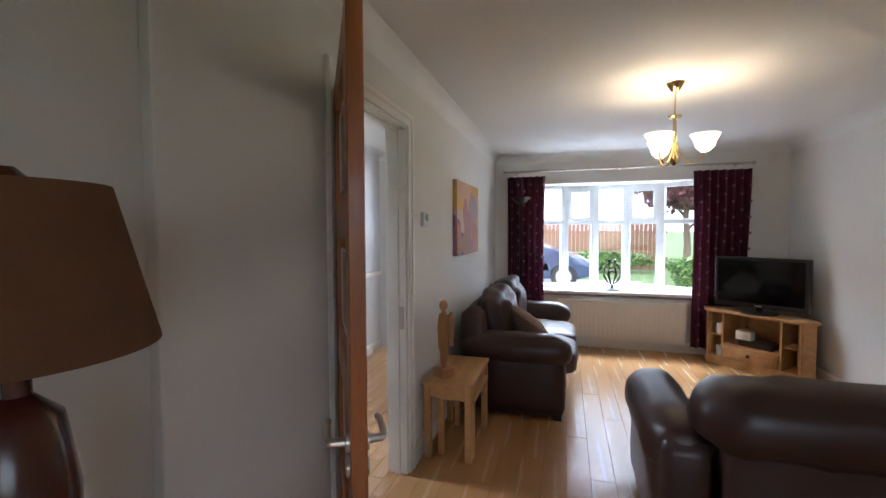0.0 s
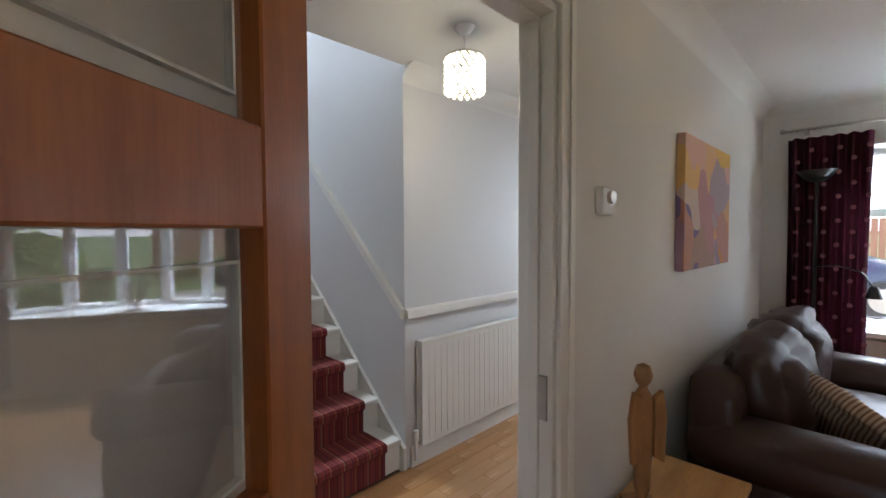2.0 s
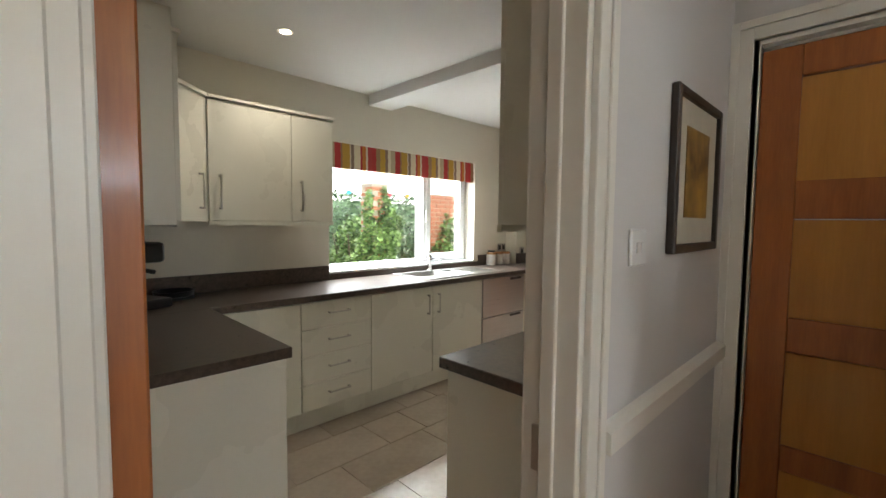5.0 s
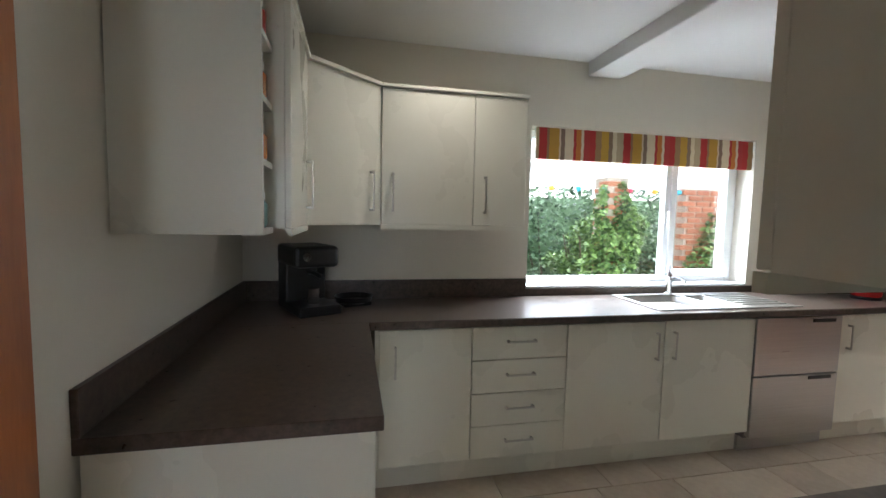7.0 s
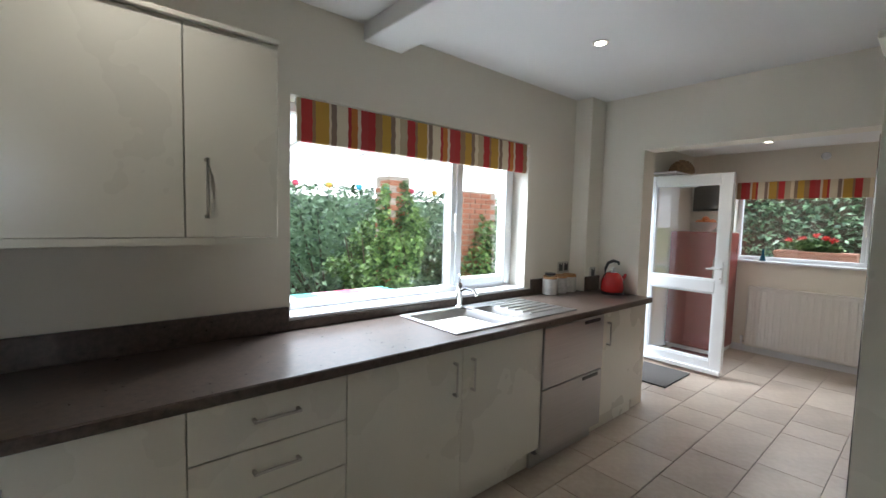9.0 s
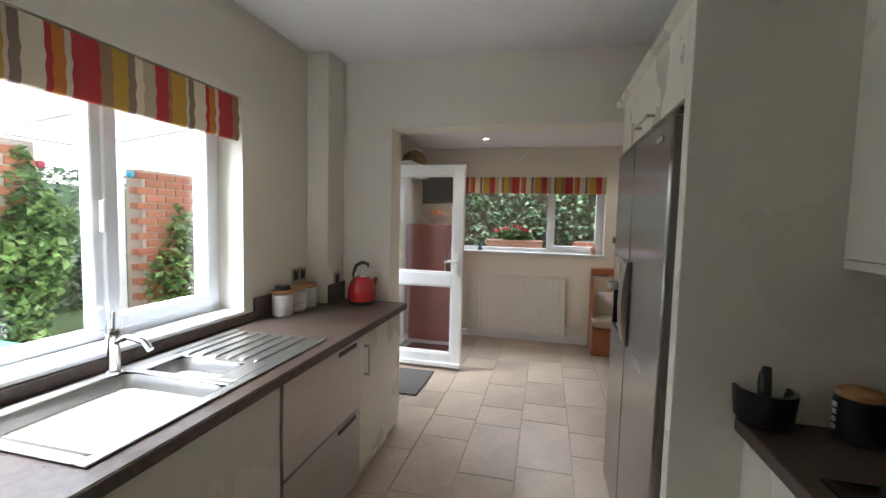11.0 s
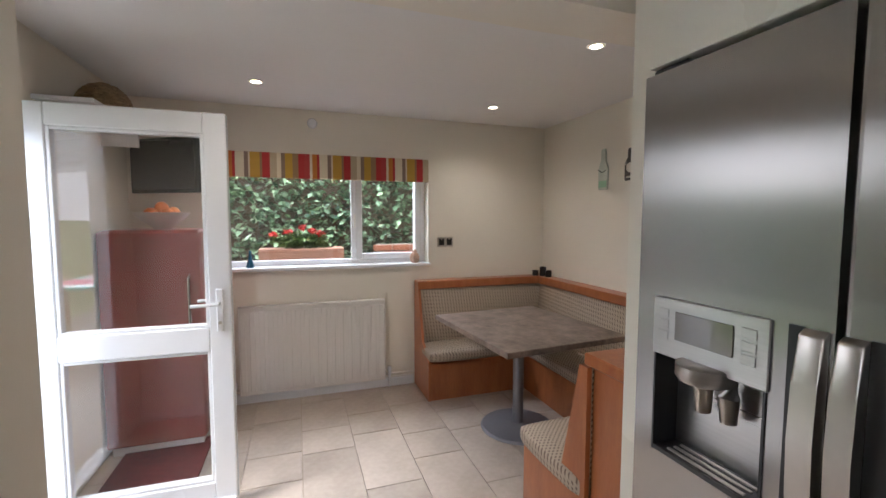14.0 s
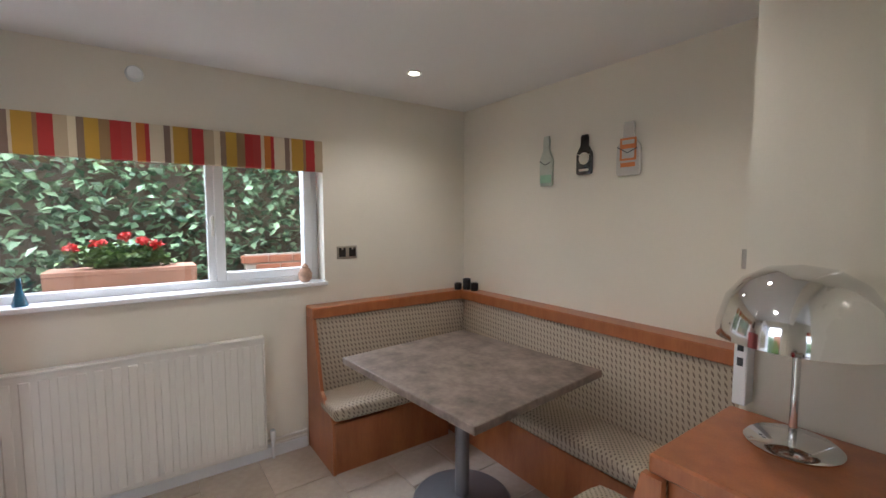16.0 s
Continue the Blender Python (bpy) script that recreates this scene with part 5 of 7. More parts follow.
CORK = mat("cork_lid", (0.42, 0.22, 0.09), 0.8, vary=0.2, scale=40)
for i, (x, y) in enumerate(((-4.27, 0.86), (-4.12, 0.99))):
    cj = thing("storage_jar", "black jar with a cork lid and pale lettering", "jar", (x, y, 0.91), 0, "black storage jars")
    part("body", lathe([(0.045, 0), (0.055, 0.008), (0.055, 0.11), (0.05, 0.115)], 20), BLACK, cj, "", True)
    part("lid", lathe([(0.05, 0.115), (0.05, 0.13), (0.045, 0.133)], 20), CORK, cj, "", True)
    part("lettering", boxes(*[(-0.006, 0.006, -0.058, -0.054, 0.025 + 0.02 * k, 0.037 + 0.02 * k) for k in range(4)]), CERAMIC, cj)
kb = thing("knife_block", "black knife block with black handled knives", "knife block", (-4.22, 1.03, 0.91))
part("block", prism([(-0.06, 0), (0.06, 0), (0.06, 0.14), (0.0, 0.2), (-0.06, 0.14)], "y", -0.04, 0.04, bevel=0.004), BLACK, kb)
for k in range(4):
    part("knife", tube([(0.02 - 0.02 * k, -0.02 + 0.013 * k, 0.17), (-0.08 - 0.02 * k, -0.02 + 0.013 * k, 0.25)], 0.009, 6), BLACK, kb)

# fridge in its housing
fr = thing("fridge_freezer", "brushed steel side-by-side fridge freezer with ice dispenser", "fridge", (-4.45, 0.416, 0), 180)
FSTEEL = mat("fridge_steel", (0.40, 0.39, 0.38), 0.25, metal=1.0, vary=0.03, scale=1.2, fine=50, stretch=(1, 1, 8))
ft = FSTEEL.node_tree
ft.nodes["Principled BSDF"].inputs["Anisotropic"].default_value = 0.9
tan = ft.nodes.new("ShaderNodeTangent")
tan.direction_type, tan.axis = "RADIAL", "Z"
ft.links.new(tan.outputs[0], ft.nodes["Principled BSDF"].inputs["Tangent"])
part("cabinet", boxes((0.01, 1.0, -0.70, -0.08, 0.03, 1.79)), GREYMETAL, fr)
part("fridge_door", boxes((0.0, 0.586, -0.075, 0.0, 0.05, 1.815), bevel=0.012, seg=3), FSTEEL, fr, "brushed steel fridge door")
fd = part("freezer_door", boxes((0.593, 0.692, -0.075, 0.0, 0.05, 1.815), (0.952, 1.01, -0.075, 0.0, 0.05, 1.815), (0.692, 0.952, -0.075, 0.0, 1.155, 1.815), (0.692, 0.952, -0.075, 0.0, 0.05, 0.915)), FSTEEL, fr, "brushed steel freezer door")
part("dispenser_bay", boxes((0.692, 0.952, -0.074, -0.070, 0.915, 1.155)), STEEL, fd, "steel back of the dispenser recess")
part("bay_side", boxes((0.692, 0.697, -0.070, 0.003, 0.915, 1.155)), BLACK, fd, "black side of the dispenser recess")
part("bay_side", boxes((0.947, 0.952, -0.070, 0.003, 0.915, 1.155)), BLACK, fd, "black side of the dispenser recess")
part("drip_tray", boxes((0.697, 0.947, -0.070, 0.003, 0.915, 0.928), bevel=0.002), BLACK, fd, "black drip tray")
for k in range(3):
    part("tray_slot", boxes((0.73, 0.915, -0.055 + 0.02 * k, -0.047 + 0.02 * k, 0.928, 0.932), bevel=0.001), SATIN, fd)
part("control_panel", boxes((0.688, 0.956, 0.0005, 0.006, 1.155, 1.292), bevel=0.002), STEEL, fd, "grey dispenser control panel")
part("display", boxes((0.755, 0.892, 0.006, 0.009, 1.20, 1.265), bevel=0.001), mat("display_glass", (0.16, 0.14, 0.12), 0.04, coat=1.0), fd, "glossy display window")
for x in (0.71, 0.91):
    for k in range(3):
        part("button", boxes((x, x + 0.03, 0.006, 0.008, 1.195 + 0.026 * k, 1.215 + 0.026 * k), bevel=0.001), STEEL, fd)
part("ice_chute", lathe([(0.052, -0.022), (0.058, -0.012), (0.058, 0.012), (0.05, 0.016)], 22), STEEL, fd, "half-round steel chute", True, at=pose(0.822, -0.005, 1.15))
for x in (0.79, 0.85):
    part("paddle", tube([(x, -0.045, 1.15), (x, -0.035, 1.10), (x, -0.038, 1.045)], [0.018, 0.021, 0.016], 10), SATIN, fd, "pale dispenser paddle", True)
for a, b, c, d in ((0.504, 0.546, 0.546, 0.582), (0.637, 0.660, 0.598, 0.637)):
    # Grip recess drawn as a thin black strip on the door, without depth.
    part("grip_strip", boxes((a, b, 0.0005, 0.003, 0.915, 1.292)), BLACK, fr, "flat black strip in place of the grip recess")
    bow = [(0.0005, 0.915), (0.018, 0.925), (0.028, 1.0), (0.032, 1.10), (0.028, 1.20), (0.018, 1.282), (0.0005, 1.292)]
    part("door_handle", prism(bow, "x", c, d, bevel=0.004), SATIN, fr, "bowed flat steel handle", True)
part("badge", boxes((0.098, 0.187, 0.0, 0.003, 1.742, 1.760)), CHROME, fr)
for x in (0.0, 0.91):
    part("hinge_cover", boxes((x, x + 0.10, -0.12, -0.02, 1.815, 1.835), bevel=0.006), BLACK, fr)
for x in (0.06, 0.94):
    part("foot", boxes((x - 0.04, x + 0.04, -0.6, -0.1, 0, 0.04)), BLACK, fr)
fh = thing("fridge_housing", "cream tall housing with a lift-up cupboard over the fridge", "cabinet", (-4.37, 0.43, 0), 180)
part("side_panel", boxes((-0.04, 0.018, -0.715, 0.0, 0, 2.105), bevel=0.002), CREAM, fh)
part("side_panel", boxes((1.098, 1.195, -0.715, -0.04, 0, 2.105), bevel=0.002), CREAM, fh)
part("top_box", boxes((0.02, 1.096, -0.715, -0.022, 1.85, 2.105)), CREAM, fh)
td = part("lift_door", boxes((0.02, 1.096, -0.02, 0.0, 1.838, 2.105), bevel=0.002), CREAM, fh)
part("cornice", boxes((-0.05, 1.2, -0.715, 0.03, 2.106, 2.132), bevel=0.004), CREAM, fh)
part("handle", boxes((0.385, 0.63, 0.024, 0.032, 1.87, 1.88), (0.385, 0.397, 0, 0.032, 1.87, 1.88), (0.618, 0.63, 0, 0.032, 1.87, 1.88), bevel=0.002), SATIN, td)

# worktop things
cof = thing("coffee_machine", "black espresso machine on the corner worktop", "coffee machine", (-1.64, -1.19, 0.91), 25)
part("base", boxes((-0.11, 0.11, -0.02, 0.24, 0, 0.05), bevel=0.01, seg=2), BLACK, cof)
part("column", boxes((-0.11, 0.11, -0.12, 0.02, 0, 0.33), bevel=0.012, seg=2), BLACK, cof)
part("head", boxes((-0.115, 0.115, -0.12, 0.19, 0.24, 0.35), bevel=0.02, seg=2), BLACK, cof)
part("control_knob", lathe([(0.025, 0), (0.022, 0.02)], 16), CHROME, cof, "", True, at=pose(0.06, 0.19, 0.30, -90, 0, 0))
part("portafilter", tube([(0, 0.10, 0.22), (0, 0.12, 0.21), (0.0, 0.25, 0.20)], [0.03, 0.012, 0.012], 10), BLACK, cof, "", True)
part("jug", lathe([(0.03, 0), (0.036, 0.01), (0.03, 0.07), (0.033, 0.08)], 16), CHROME, cof, "", True, at=pose(0, 0.13, 0.05))
sc = thing("kitchen_scale", "flat black tray on the worktop", "tray", (-1.90, -1.27, 0.91), 20)
part("dish", lathe([(0.05, 0), (0.1, 0.02), (0.11, 0.05), (0.105, 0.05), (0.08, 0.015)], 24, cap=False), BLACK, sc, "", True)
part("base", boxes((-0.08, 0.08, -0.08, 0.08, 0, 0.02), bevel=0.004), BLACK, sc)
PATTERN = mat("patterned_ceramic", (0.66, 0.64, 0.60), 0.35, vary=0.15, scale=45, fine=90, bump=0.25)
for i, x in enumerate((-5.015, -5.145, -5.272)):
    cn_ = thing("canister", ("white canister with a grey sprig pattern and wooden lid", "white ribbed canister with a wooden lid", "white canister with a small pattern and wooden lid")[i], "canister", (x, -1.352, 0.91), 0, "worktop canisters")
    prof = [(0.05, 0), (0.056, 0.008), (0.056, 0.115), (0.05, 0.12)] if i != 1 else [(0.05, 0)] + [(0.053 + 0.004 * (k % 2), 0.008 + k * 0.0097) for k in range(12)] + [(0.05, 0.12)]
    part("pot", lathe(prof, 24), PATTERN, cn_, "", True)
    part("lid", lathe([(0.053, 0.12), (0.055, 0.125), (0.055, 0.138), (0.05, 0.142)], 24), CORK, cn_, "wooden lid", True)
    if i == 0:
        part("scoop", lathe([(0.02, 0.142), (0.04, 0.15), (0.042, 0.165), (0.036, 0.165)], 16), BLACK, cn_, "", True)
ket = thing("kettle", "glossy red dome kettle with a black handle", "kettle", (-5.475, -1.09, 0.91), 150)
part("base", lathe([(0.085, 0), (0.088, 0.012), (0.08, 0.02)], 28), BLACK, ket, "", True)
part("body", lathe([(0.082, 0.02), (0.088, 0.035), (0.086, 0.09), (0.070, 0.145), (0.045, 0.17), (0.04, 0.172)], 32), RED, ket, "", True)
part("lid", lathe([(0.042, 0.172), (0.035, 0.182), (0.012, 0.187), (0.010, 0.197), (0.015, 0.203), (0.012, 0.212)], 20), CHROME, ket, "", True)
part("handle", tube([(-0.07, 0, 0.13), (-0.065, 0, 0.2), (-0.045, 0, 0.245), (0, 0, 0.262), (0.045, 0, 0.25), (0.05, 0, 0.23)], [0.008, 0.010, 0.012, 0.013, 0.011, 0.009], 10), BLACK, ket, "", True)
part("spout", tube([(0.07, 0, 0.10), (0.098, 0, 0.13), (0.115, 0, 0.155)], [0.022, 0.016, 0.010], 10), RED, ket, "", True)


def socket(name, at, rz, wide, material, label):
    s = thing(name, label, "socket", at, rz)
    part("plate", boxes((-wide / 2, wide / 2, -0.008, -0.0005, -0.043, 0.043), bevel=0.003), material, s)
    for cx in ((-0.036, 0.036) if wide > 0.1 else (0.0,)):
        part("insert", boxes((cx - 0.024, cx + 0.024, -0.0095, -0.008, -0.03, 0.03)), BLACK, s)
        part("rocker", boxes((cx - 0.006, cx + 0.006, -0.012, -0.009, 0.018, 0.032)), material, s)
    return s


socket("socket", (-5.29, -1.43, 1.10), 180, 0.146, SATIN, "steel double socket over the worktop")
socket("socket", (-5.49, -1.28, 1.06), 180, 0.086, SATIN, "steel single socket beside the kettle")
socket("socket", (-8.253, 0.863, 1.265), 90, 0.146, SATIN, "steel double socket on the dining room wall")
socket("socket", (-6.23, 1.877, 1.315), 0, 0.086, SATIN, "steel single switch on the cream wall")

BLIND = [(0.07, (0.30, 0.19, 0.09)), (0.14, (0.42, 0.03, 0.03)), (0.21, (0.40, 0.04, 0.04)), (0.24, (0.62, 0.54, 0.40)), (0.30, (0.50, 0.17, 0.03)), (0.33, (0.40, 0.03, 0.03)), (0.43, (0.66, 0.58, 0.44)), (0.48, (0.22, 0.15, 0.12)), (0.50, (0.60, 0.5, 0.36)), (0.61, (0.46, 0.27, 0.04)), (0.64, (0.28, 0.16, 0.08)), (0.73, (0.42, 0.03, 0.03)), (0.81, (0.45, 0.36, 0.24)), (0.86, (0.66, 0.58, 0.42)), (0.91, (0.24, 0.17, 0.12)), (1.0, (0.48, 0.29, 0.04))]
BLINDX = bands("striped_blind_kitchen", BLIND, 0.62, 0)
BLINDY = bands("striped_blind_dining", BLIND, 0.62, 1)


def blind(name, label, at, w, h, axis, material):
    b = thing(name, label, "blind", at)
    bm = bmesh.new()
    prof = [(0.0, 0.0), (0.012, 0.002), (0.016, -0.03), (0.014, -h * 0.35), (0.022, -h * 0.5), (0.014, -h * 0.66), (0.020, -h * 0.85), (0.014, -h), (0.004, -h - 0.004), (0.0, -h + 0.01)]
    if axis == "x":
        prism([(p[0], p[1]) for p in prof], "x", 0, w, bm)
    else:
        prism([(p[0], p[1]) for p in prof], "y", 0, w, bm)
    part("cloth", bm, material, b, "", True)
    if axis == "x":
        part("headrail", boxes((0, w, -0.02, -0.001, -0.03, 0.004)), UPVC, b)
    else:
        part("headrail", boxes((-0.02, -0.001, 0, w, -0.03, 0.004)), UPVC, b)
    return b


blind("roman_blind", "striped red, gold and cream roman blind over the kitchen window", (-4.775, -1.445, 2.02), 1.71, 0.20, "x", BLINDX)
blind("roman_blind", "striped red, gold and cream roman blind over the dining window", (-8.247, -1.045, 1.985), 1.745, 0.19, "y", BLINDY)

LED = mat("lit_spot", (0.9, 0.85, 0.75), 0.4, glow=(1.0, 0.86, 0.66, 14.0))
for x, y, hh in ((-2.37, -0.75, HK), (-4.48, -0.71, HK), (-7.595, -0.627, HD), (-7.677, 1.055, HD), (-6.40, -0.60, HD), (-6.44, 1.03, HD)):
    dl_ = thing("downlight", "small lit recessed spotlight with a chrome ring", "ceiling light", (x, y, hh), 0, "recessed spotlights")
    part("ring", lathe([(0.044, -0.001), (0.044, -0.006), (0.030, -0.008), (0.030, -0.001)], 24, cap=False), CHROME, dl_, "", True)
    part("lens", lathe([(0.030, -0.003), (0.028, -0.005)], 20), LED, dl_)
    spot("downlight_beam", (x, y, hh - 0.02), 6 if hh == HK else 9)
det = thing("motion_sensor", "small round white alarm sensor high on the wall", "sensor", (-8.253, -0.27, 2.232))
part("body", lathe([(0.04, 0), (0.04, 0.015), (0.03, 0.04), (0.01, 0.045)], 20), UPVC, det, "", True, at=pose(0, 0, 0, 0, 90, 0))

# ---- dining room ----
gd = thing("garden_door", "white upvc half-glazed garden door standing open", "door", (-6.965, -1.525, 0), 89)
w, h, t = 0.81, 1.975, 0.06
for x0, x1, z0, z1 in ((0, 0.10, 0.03, h), (w - 0.10, w, 0.03, h), (0.10, w - 0.10, h - 0.10, h), (0.10, w - 0.10, 0.03, 0.15), (0.10, w - 0.10, 0.82, 0.94)):
    part("frame_bar", boxes((x0, x1, -t / 2, t / 2, z0, z1), bevel=0.005), UPVC, gd)
part("bead", boxes(*[b for a, c in ((0.15, 0.82), (0.94, h - 0.10)) for b in ((0.10, 0.115, -0.022, 0.022, a, c), (w - 0.115, w - 0.10, -0.022, 0.022, a, c), (0.115, w - 0.115, -0.022, 0.022, a, a + 0.015), (0.115, w - 0.115, -0.022, 0.022, c - 0.015, c))], bevel=0.003), UPVC, gd)
for a, c in ((0.155, 0.815), (0.945, h - 0.105)):
    o = part("glass_panel", boxes((0.105, w - 0.105, -0.004, 0.004, a, c)), PANE, gd)
    o.visible_shadow = False
part("weather_bar", boxes((0, w, -t / 2 - 0.03, -t / 2, 0.03, 0.07), bevel=0.006), UPVC, gd)
for s_ in (-1, 1):
    hp = part("handle_plate", boxes((w - 0.065, w - 0.035, s_ * (t / 2 + 0.006) - 0.006, s_ * (t / 2 + 0.006) + 0.006, 0.92, 1.13), bevel=0.004), UPVC, gd)
    part("lever", tube([(w - 0.05, s_ * t / 2, 1.06), (w - 0.05, s_ * (t / 2 + 0.045), 1.06), (w - 0.17, s_ * (t / 2 + 0.045), 1.055)], 0.009), UPVC, hp, "", True)
    part("lock", lathe([(0.008, 0), (0.008, 0.008)], 10), SATIN, hp, at=pose(w - 0.05, s_ * (t / 2 + 0.012), 0.965, -90 * s_, 0, 0))
struct("door_frame_garden", boxes((-6.948, -6.89, -1.64, -1.545, 0, 2.028), (-6.13, -6.072, -1.64, -1.545, 0, 2.028), (-6.89, -6.13, -1.64, -1.545, 1.97, 2.028), (-6.89, -6.13, -1.64, -1.545, 0, 0.03), bevel=0.004), UPVC, "white upvc garden door frame", "door frame")
MATGREY = mat("grey_coir", (0.085, 0.08, 0.075), 0.95, vary=0.25, scale=60, fine=250, bump=0.6)
dm = thing("doormat", "dark grey doormat inside the garden door", "mat", (-6.525, -1.21, 0.001))
part("mat_body", boxes((-0.29, 0.29, -0.27, 0.27, 0, 0.014), bevel=0.004), MATGREY, dm)
rm = thing("red_mat", "small dark red mat in front of the red cabinet", "mat", (-7.47, -1.20, 0.001))
part("mat_body", boxes((-0.28, 0.28, -0.24, 0.24, 0, 0.012), bevel=0.004), RUG, rm)
# Red muted: the garden door glass's reflections are put into this colour.
VEILEDRED = mat("veiled_red_enamel", (0.24, 0.04, 0.035), 0.3, vary=0.08, coat=0.2)
rc = thing("red_fridge", "tall red fridge in the corner, its colour muted as through the door glass", "fridge", (-7.935, -1.245, 0))
part("body", boxes((-0.30, 0.26, -0.28, 0.26, 0.05, 1.40), bevel=0.02, seg=3), VEILEDRED, rc)
part("door", boxes((0.265, 0.30, -0.28, 0.26, 0.06, 1.39), bevel=0.012, seg=2), VEILEDRED, rc)
part("handle", tube([(0.30, 0.20, 0.8), (0.33, 0.20, 0.82), (0.33, 0.20, 1.1), (0.30, 0.20, 1.12)], 0.010), CHROME, rc, "", True)
part("plinth", boxes((-0.28, 0.27, -0.26, 0.24, 0, 0.055)), UPVC, rc)
fb = thing("fruit_bowl", "white pierced pottery bowl full of oranges", "bowl", (-7.87, -1.24, 1.40))
part("bowl", lathe([(0.05, 0), (0.06, 0.02), (0.12, 0.06), (0.165, 0.11), (0.158, 0.11), (0.11, 0.065), (0.05, 0.025)], 28, cap=False), CERAMIC, fb, "", True)
ORANGE = mat("orange_peel", (0.62, 0.17, 0.015), 0.45, vary=0.1, scale=20, bump=0.2, fine=120)
for x, y, z, r in ((-0.06, -0.03, 0.10, 0.042), (0.05, -0.05, 0.10, 0.042), (0.0, 0.06, 0.10, 0.042), (0.07, 0.05, 0.10, 0.038), (0.0, 0.0, 0.14, 0.042), (-0.07, 0.05, 0.11, 0.04)):
    fruit = thing("orange", "orange in the fruit bowl", "fruit", (-7.87 + x, -1.24 + y, 1.40 + z), 0, "oranges")
    part("peel", lathe([(r * math.sin(a), -r * math.cos(a)) for a in [i * math.pi / 9 for i in range(10)]], 14), ORANGE, fruit, "", True)
wtv = thing("television", "small black wall television over the red fridge", "television", (-8.10, -1.26, 1.84), 55)
part("casing", boxes((-0.30, 0.30, -0.03, 0.02, -0.19, 0.19), bevel=0.008), BLACK, wtv)
part("screen", boxes((-0.28, 0.28, -0.034, -0.029, -0.165, 0.17)), SCREEN, wtv)
part("bracket", boxes((-0.03, 0.03, 0.02, 0.16, -0.03, 0.03)), BLACK, wtv)
hi = thing("wall_shelf", "white shelf high on the wall beside the garden door", "shelf", (-7.55, -1.54, 2.02))
part("board", boxes((-0.45, 0.45, 0, 0.24, 0, 0.022), bevel=0.003), UPVC, hi)
part("bracket", boxes((-0.3, -0.28, 0, 0.2, -0.10, 0), (0.28, 0.3, 0, 0.2, -0.10, 0)), UPVC, hi)
WICKER = mat("wicker", (0.26, 0.17, 0.09), 0.8, vary=0.4, scale=40, fine=120, bump=0.8)
bk = thing("basket", "round woven wicker basket on the high shelf", "basket", (-7.42, -1.37, 2.042))
bm = bmesh.new()
for j in range(9):
    a = j / 8
    r = 0.125 * math.sqrt(max(0.02, 1 - (a * 0.98) ** 2))
    tube([((r) * math.cos(k * math.pi / 12), r * math.sin(k * math.pi / 12), 0.012 + a * 0.13) for k in range(25)], 0.010, 6, bm)
part("weave", bm, WICKER, bk, "", True)

# bench seating round the table
WEAVE = mat("woven_seat_cloth", (0.42, 0.36, 0.28), 0.9, bump=0.5, fine=220)
wt_ = WEAVE.node_tree
vch = wt_.nodes.new("ShaderNodeTexCoord")
vmp = wt_.nodes.new("ShaderNodeMapping")
vmp.inputs["Rotation"].default_value = (0.0, 0.0, 0.0)
vsp = wt_.nodes.new("ShaderNodeSeparateXYZ")
wt_.links.new(vch.outputs["Object"], vmp.inputs[0])
wt_.links.new(vmp.outputs[0], vsp.inputs[0])


def saw(src, op_a, period, offset=0.0):
    a = wt_.nodes.new("ShaderNodeMath")
    a.operation = "MULTIPLY_ADD"
    a.inputs[1].default_value = 1 / period
    a.inputs[2].default_value = offset
    wt_.links.new(src, a.inputs[0])
    b = wt_.nodes.new("ShaderNodeMath")
    b.operation = "FRACT"
    wt_.links.new(a.outputs[0], b.inputs[0])
    c = wt_.nodes.new("ShaderNodeMath")
    c.operation = "LESS_THAN"
    c.inputs[1].default_value = op_a
    wt_.links.new(b.outputs[0], c.inputs[0])
    return c.outputs[0]


xy = wt_.nodes.new("ShaderNodeMath")
xy.operation = "ADD"
wt_.links.new(vsp.outputs[0], xy.inputs[0])
wt_.links.new(vsp.outputs[1], xy.inputs[1])
zy = wt_.nodes.new("ShaderNodeMath")
zy.operation = "MULTIPLY_ADD"
zy.inputs[1].default_value = 1.0
wt_.links.new(vsp.outputs[2], zy.inputs[0])
df = wt_.nodes.new("ShaderNodeMath")
df.operation = "SUBTRACT"
wt_.links.new(vsp.outputs[0], df.inputs[0])
wt_.links.new(vsp.outputs[1], df.inputs[1])
wt_.links.new(df.outputs[0], zy.inputs[2])
dm_ = wt_.nodes.new("ShaderNodeMath")
dm_.operation = "MULTIPLY"
wt_.links.new(saw(xy.outputs[0], 0.45, 0.026), dm_.inputs[0])
wt_.links.new(saw(zy.outputs[0], 0.5, 0.025), dm_.inputs[1])
wmx = wt_.nodes.new("ShaderNodeMix")
wmx.data_type = "RGBA"
wmx.inputs["A"].default_value = (0.41, 0.34, 0.26, 1)
wmx.inputs["B"].default_value = (0.17, 0.125, 0.095, 1)
wt_.links.new(dm_.outputs[0], wmx.inputs["Factor"])
wt_.links.new(wmx.outputs["Result"], wt_.nodes["Principled BSDF"].inputs["Base Color"])


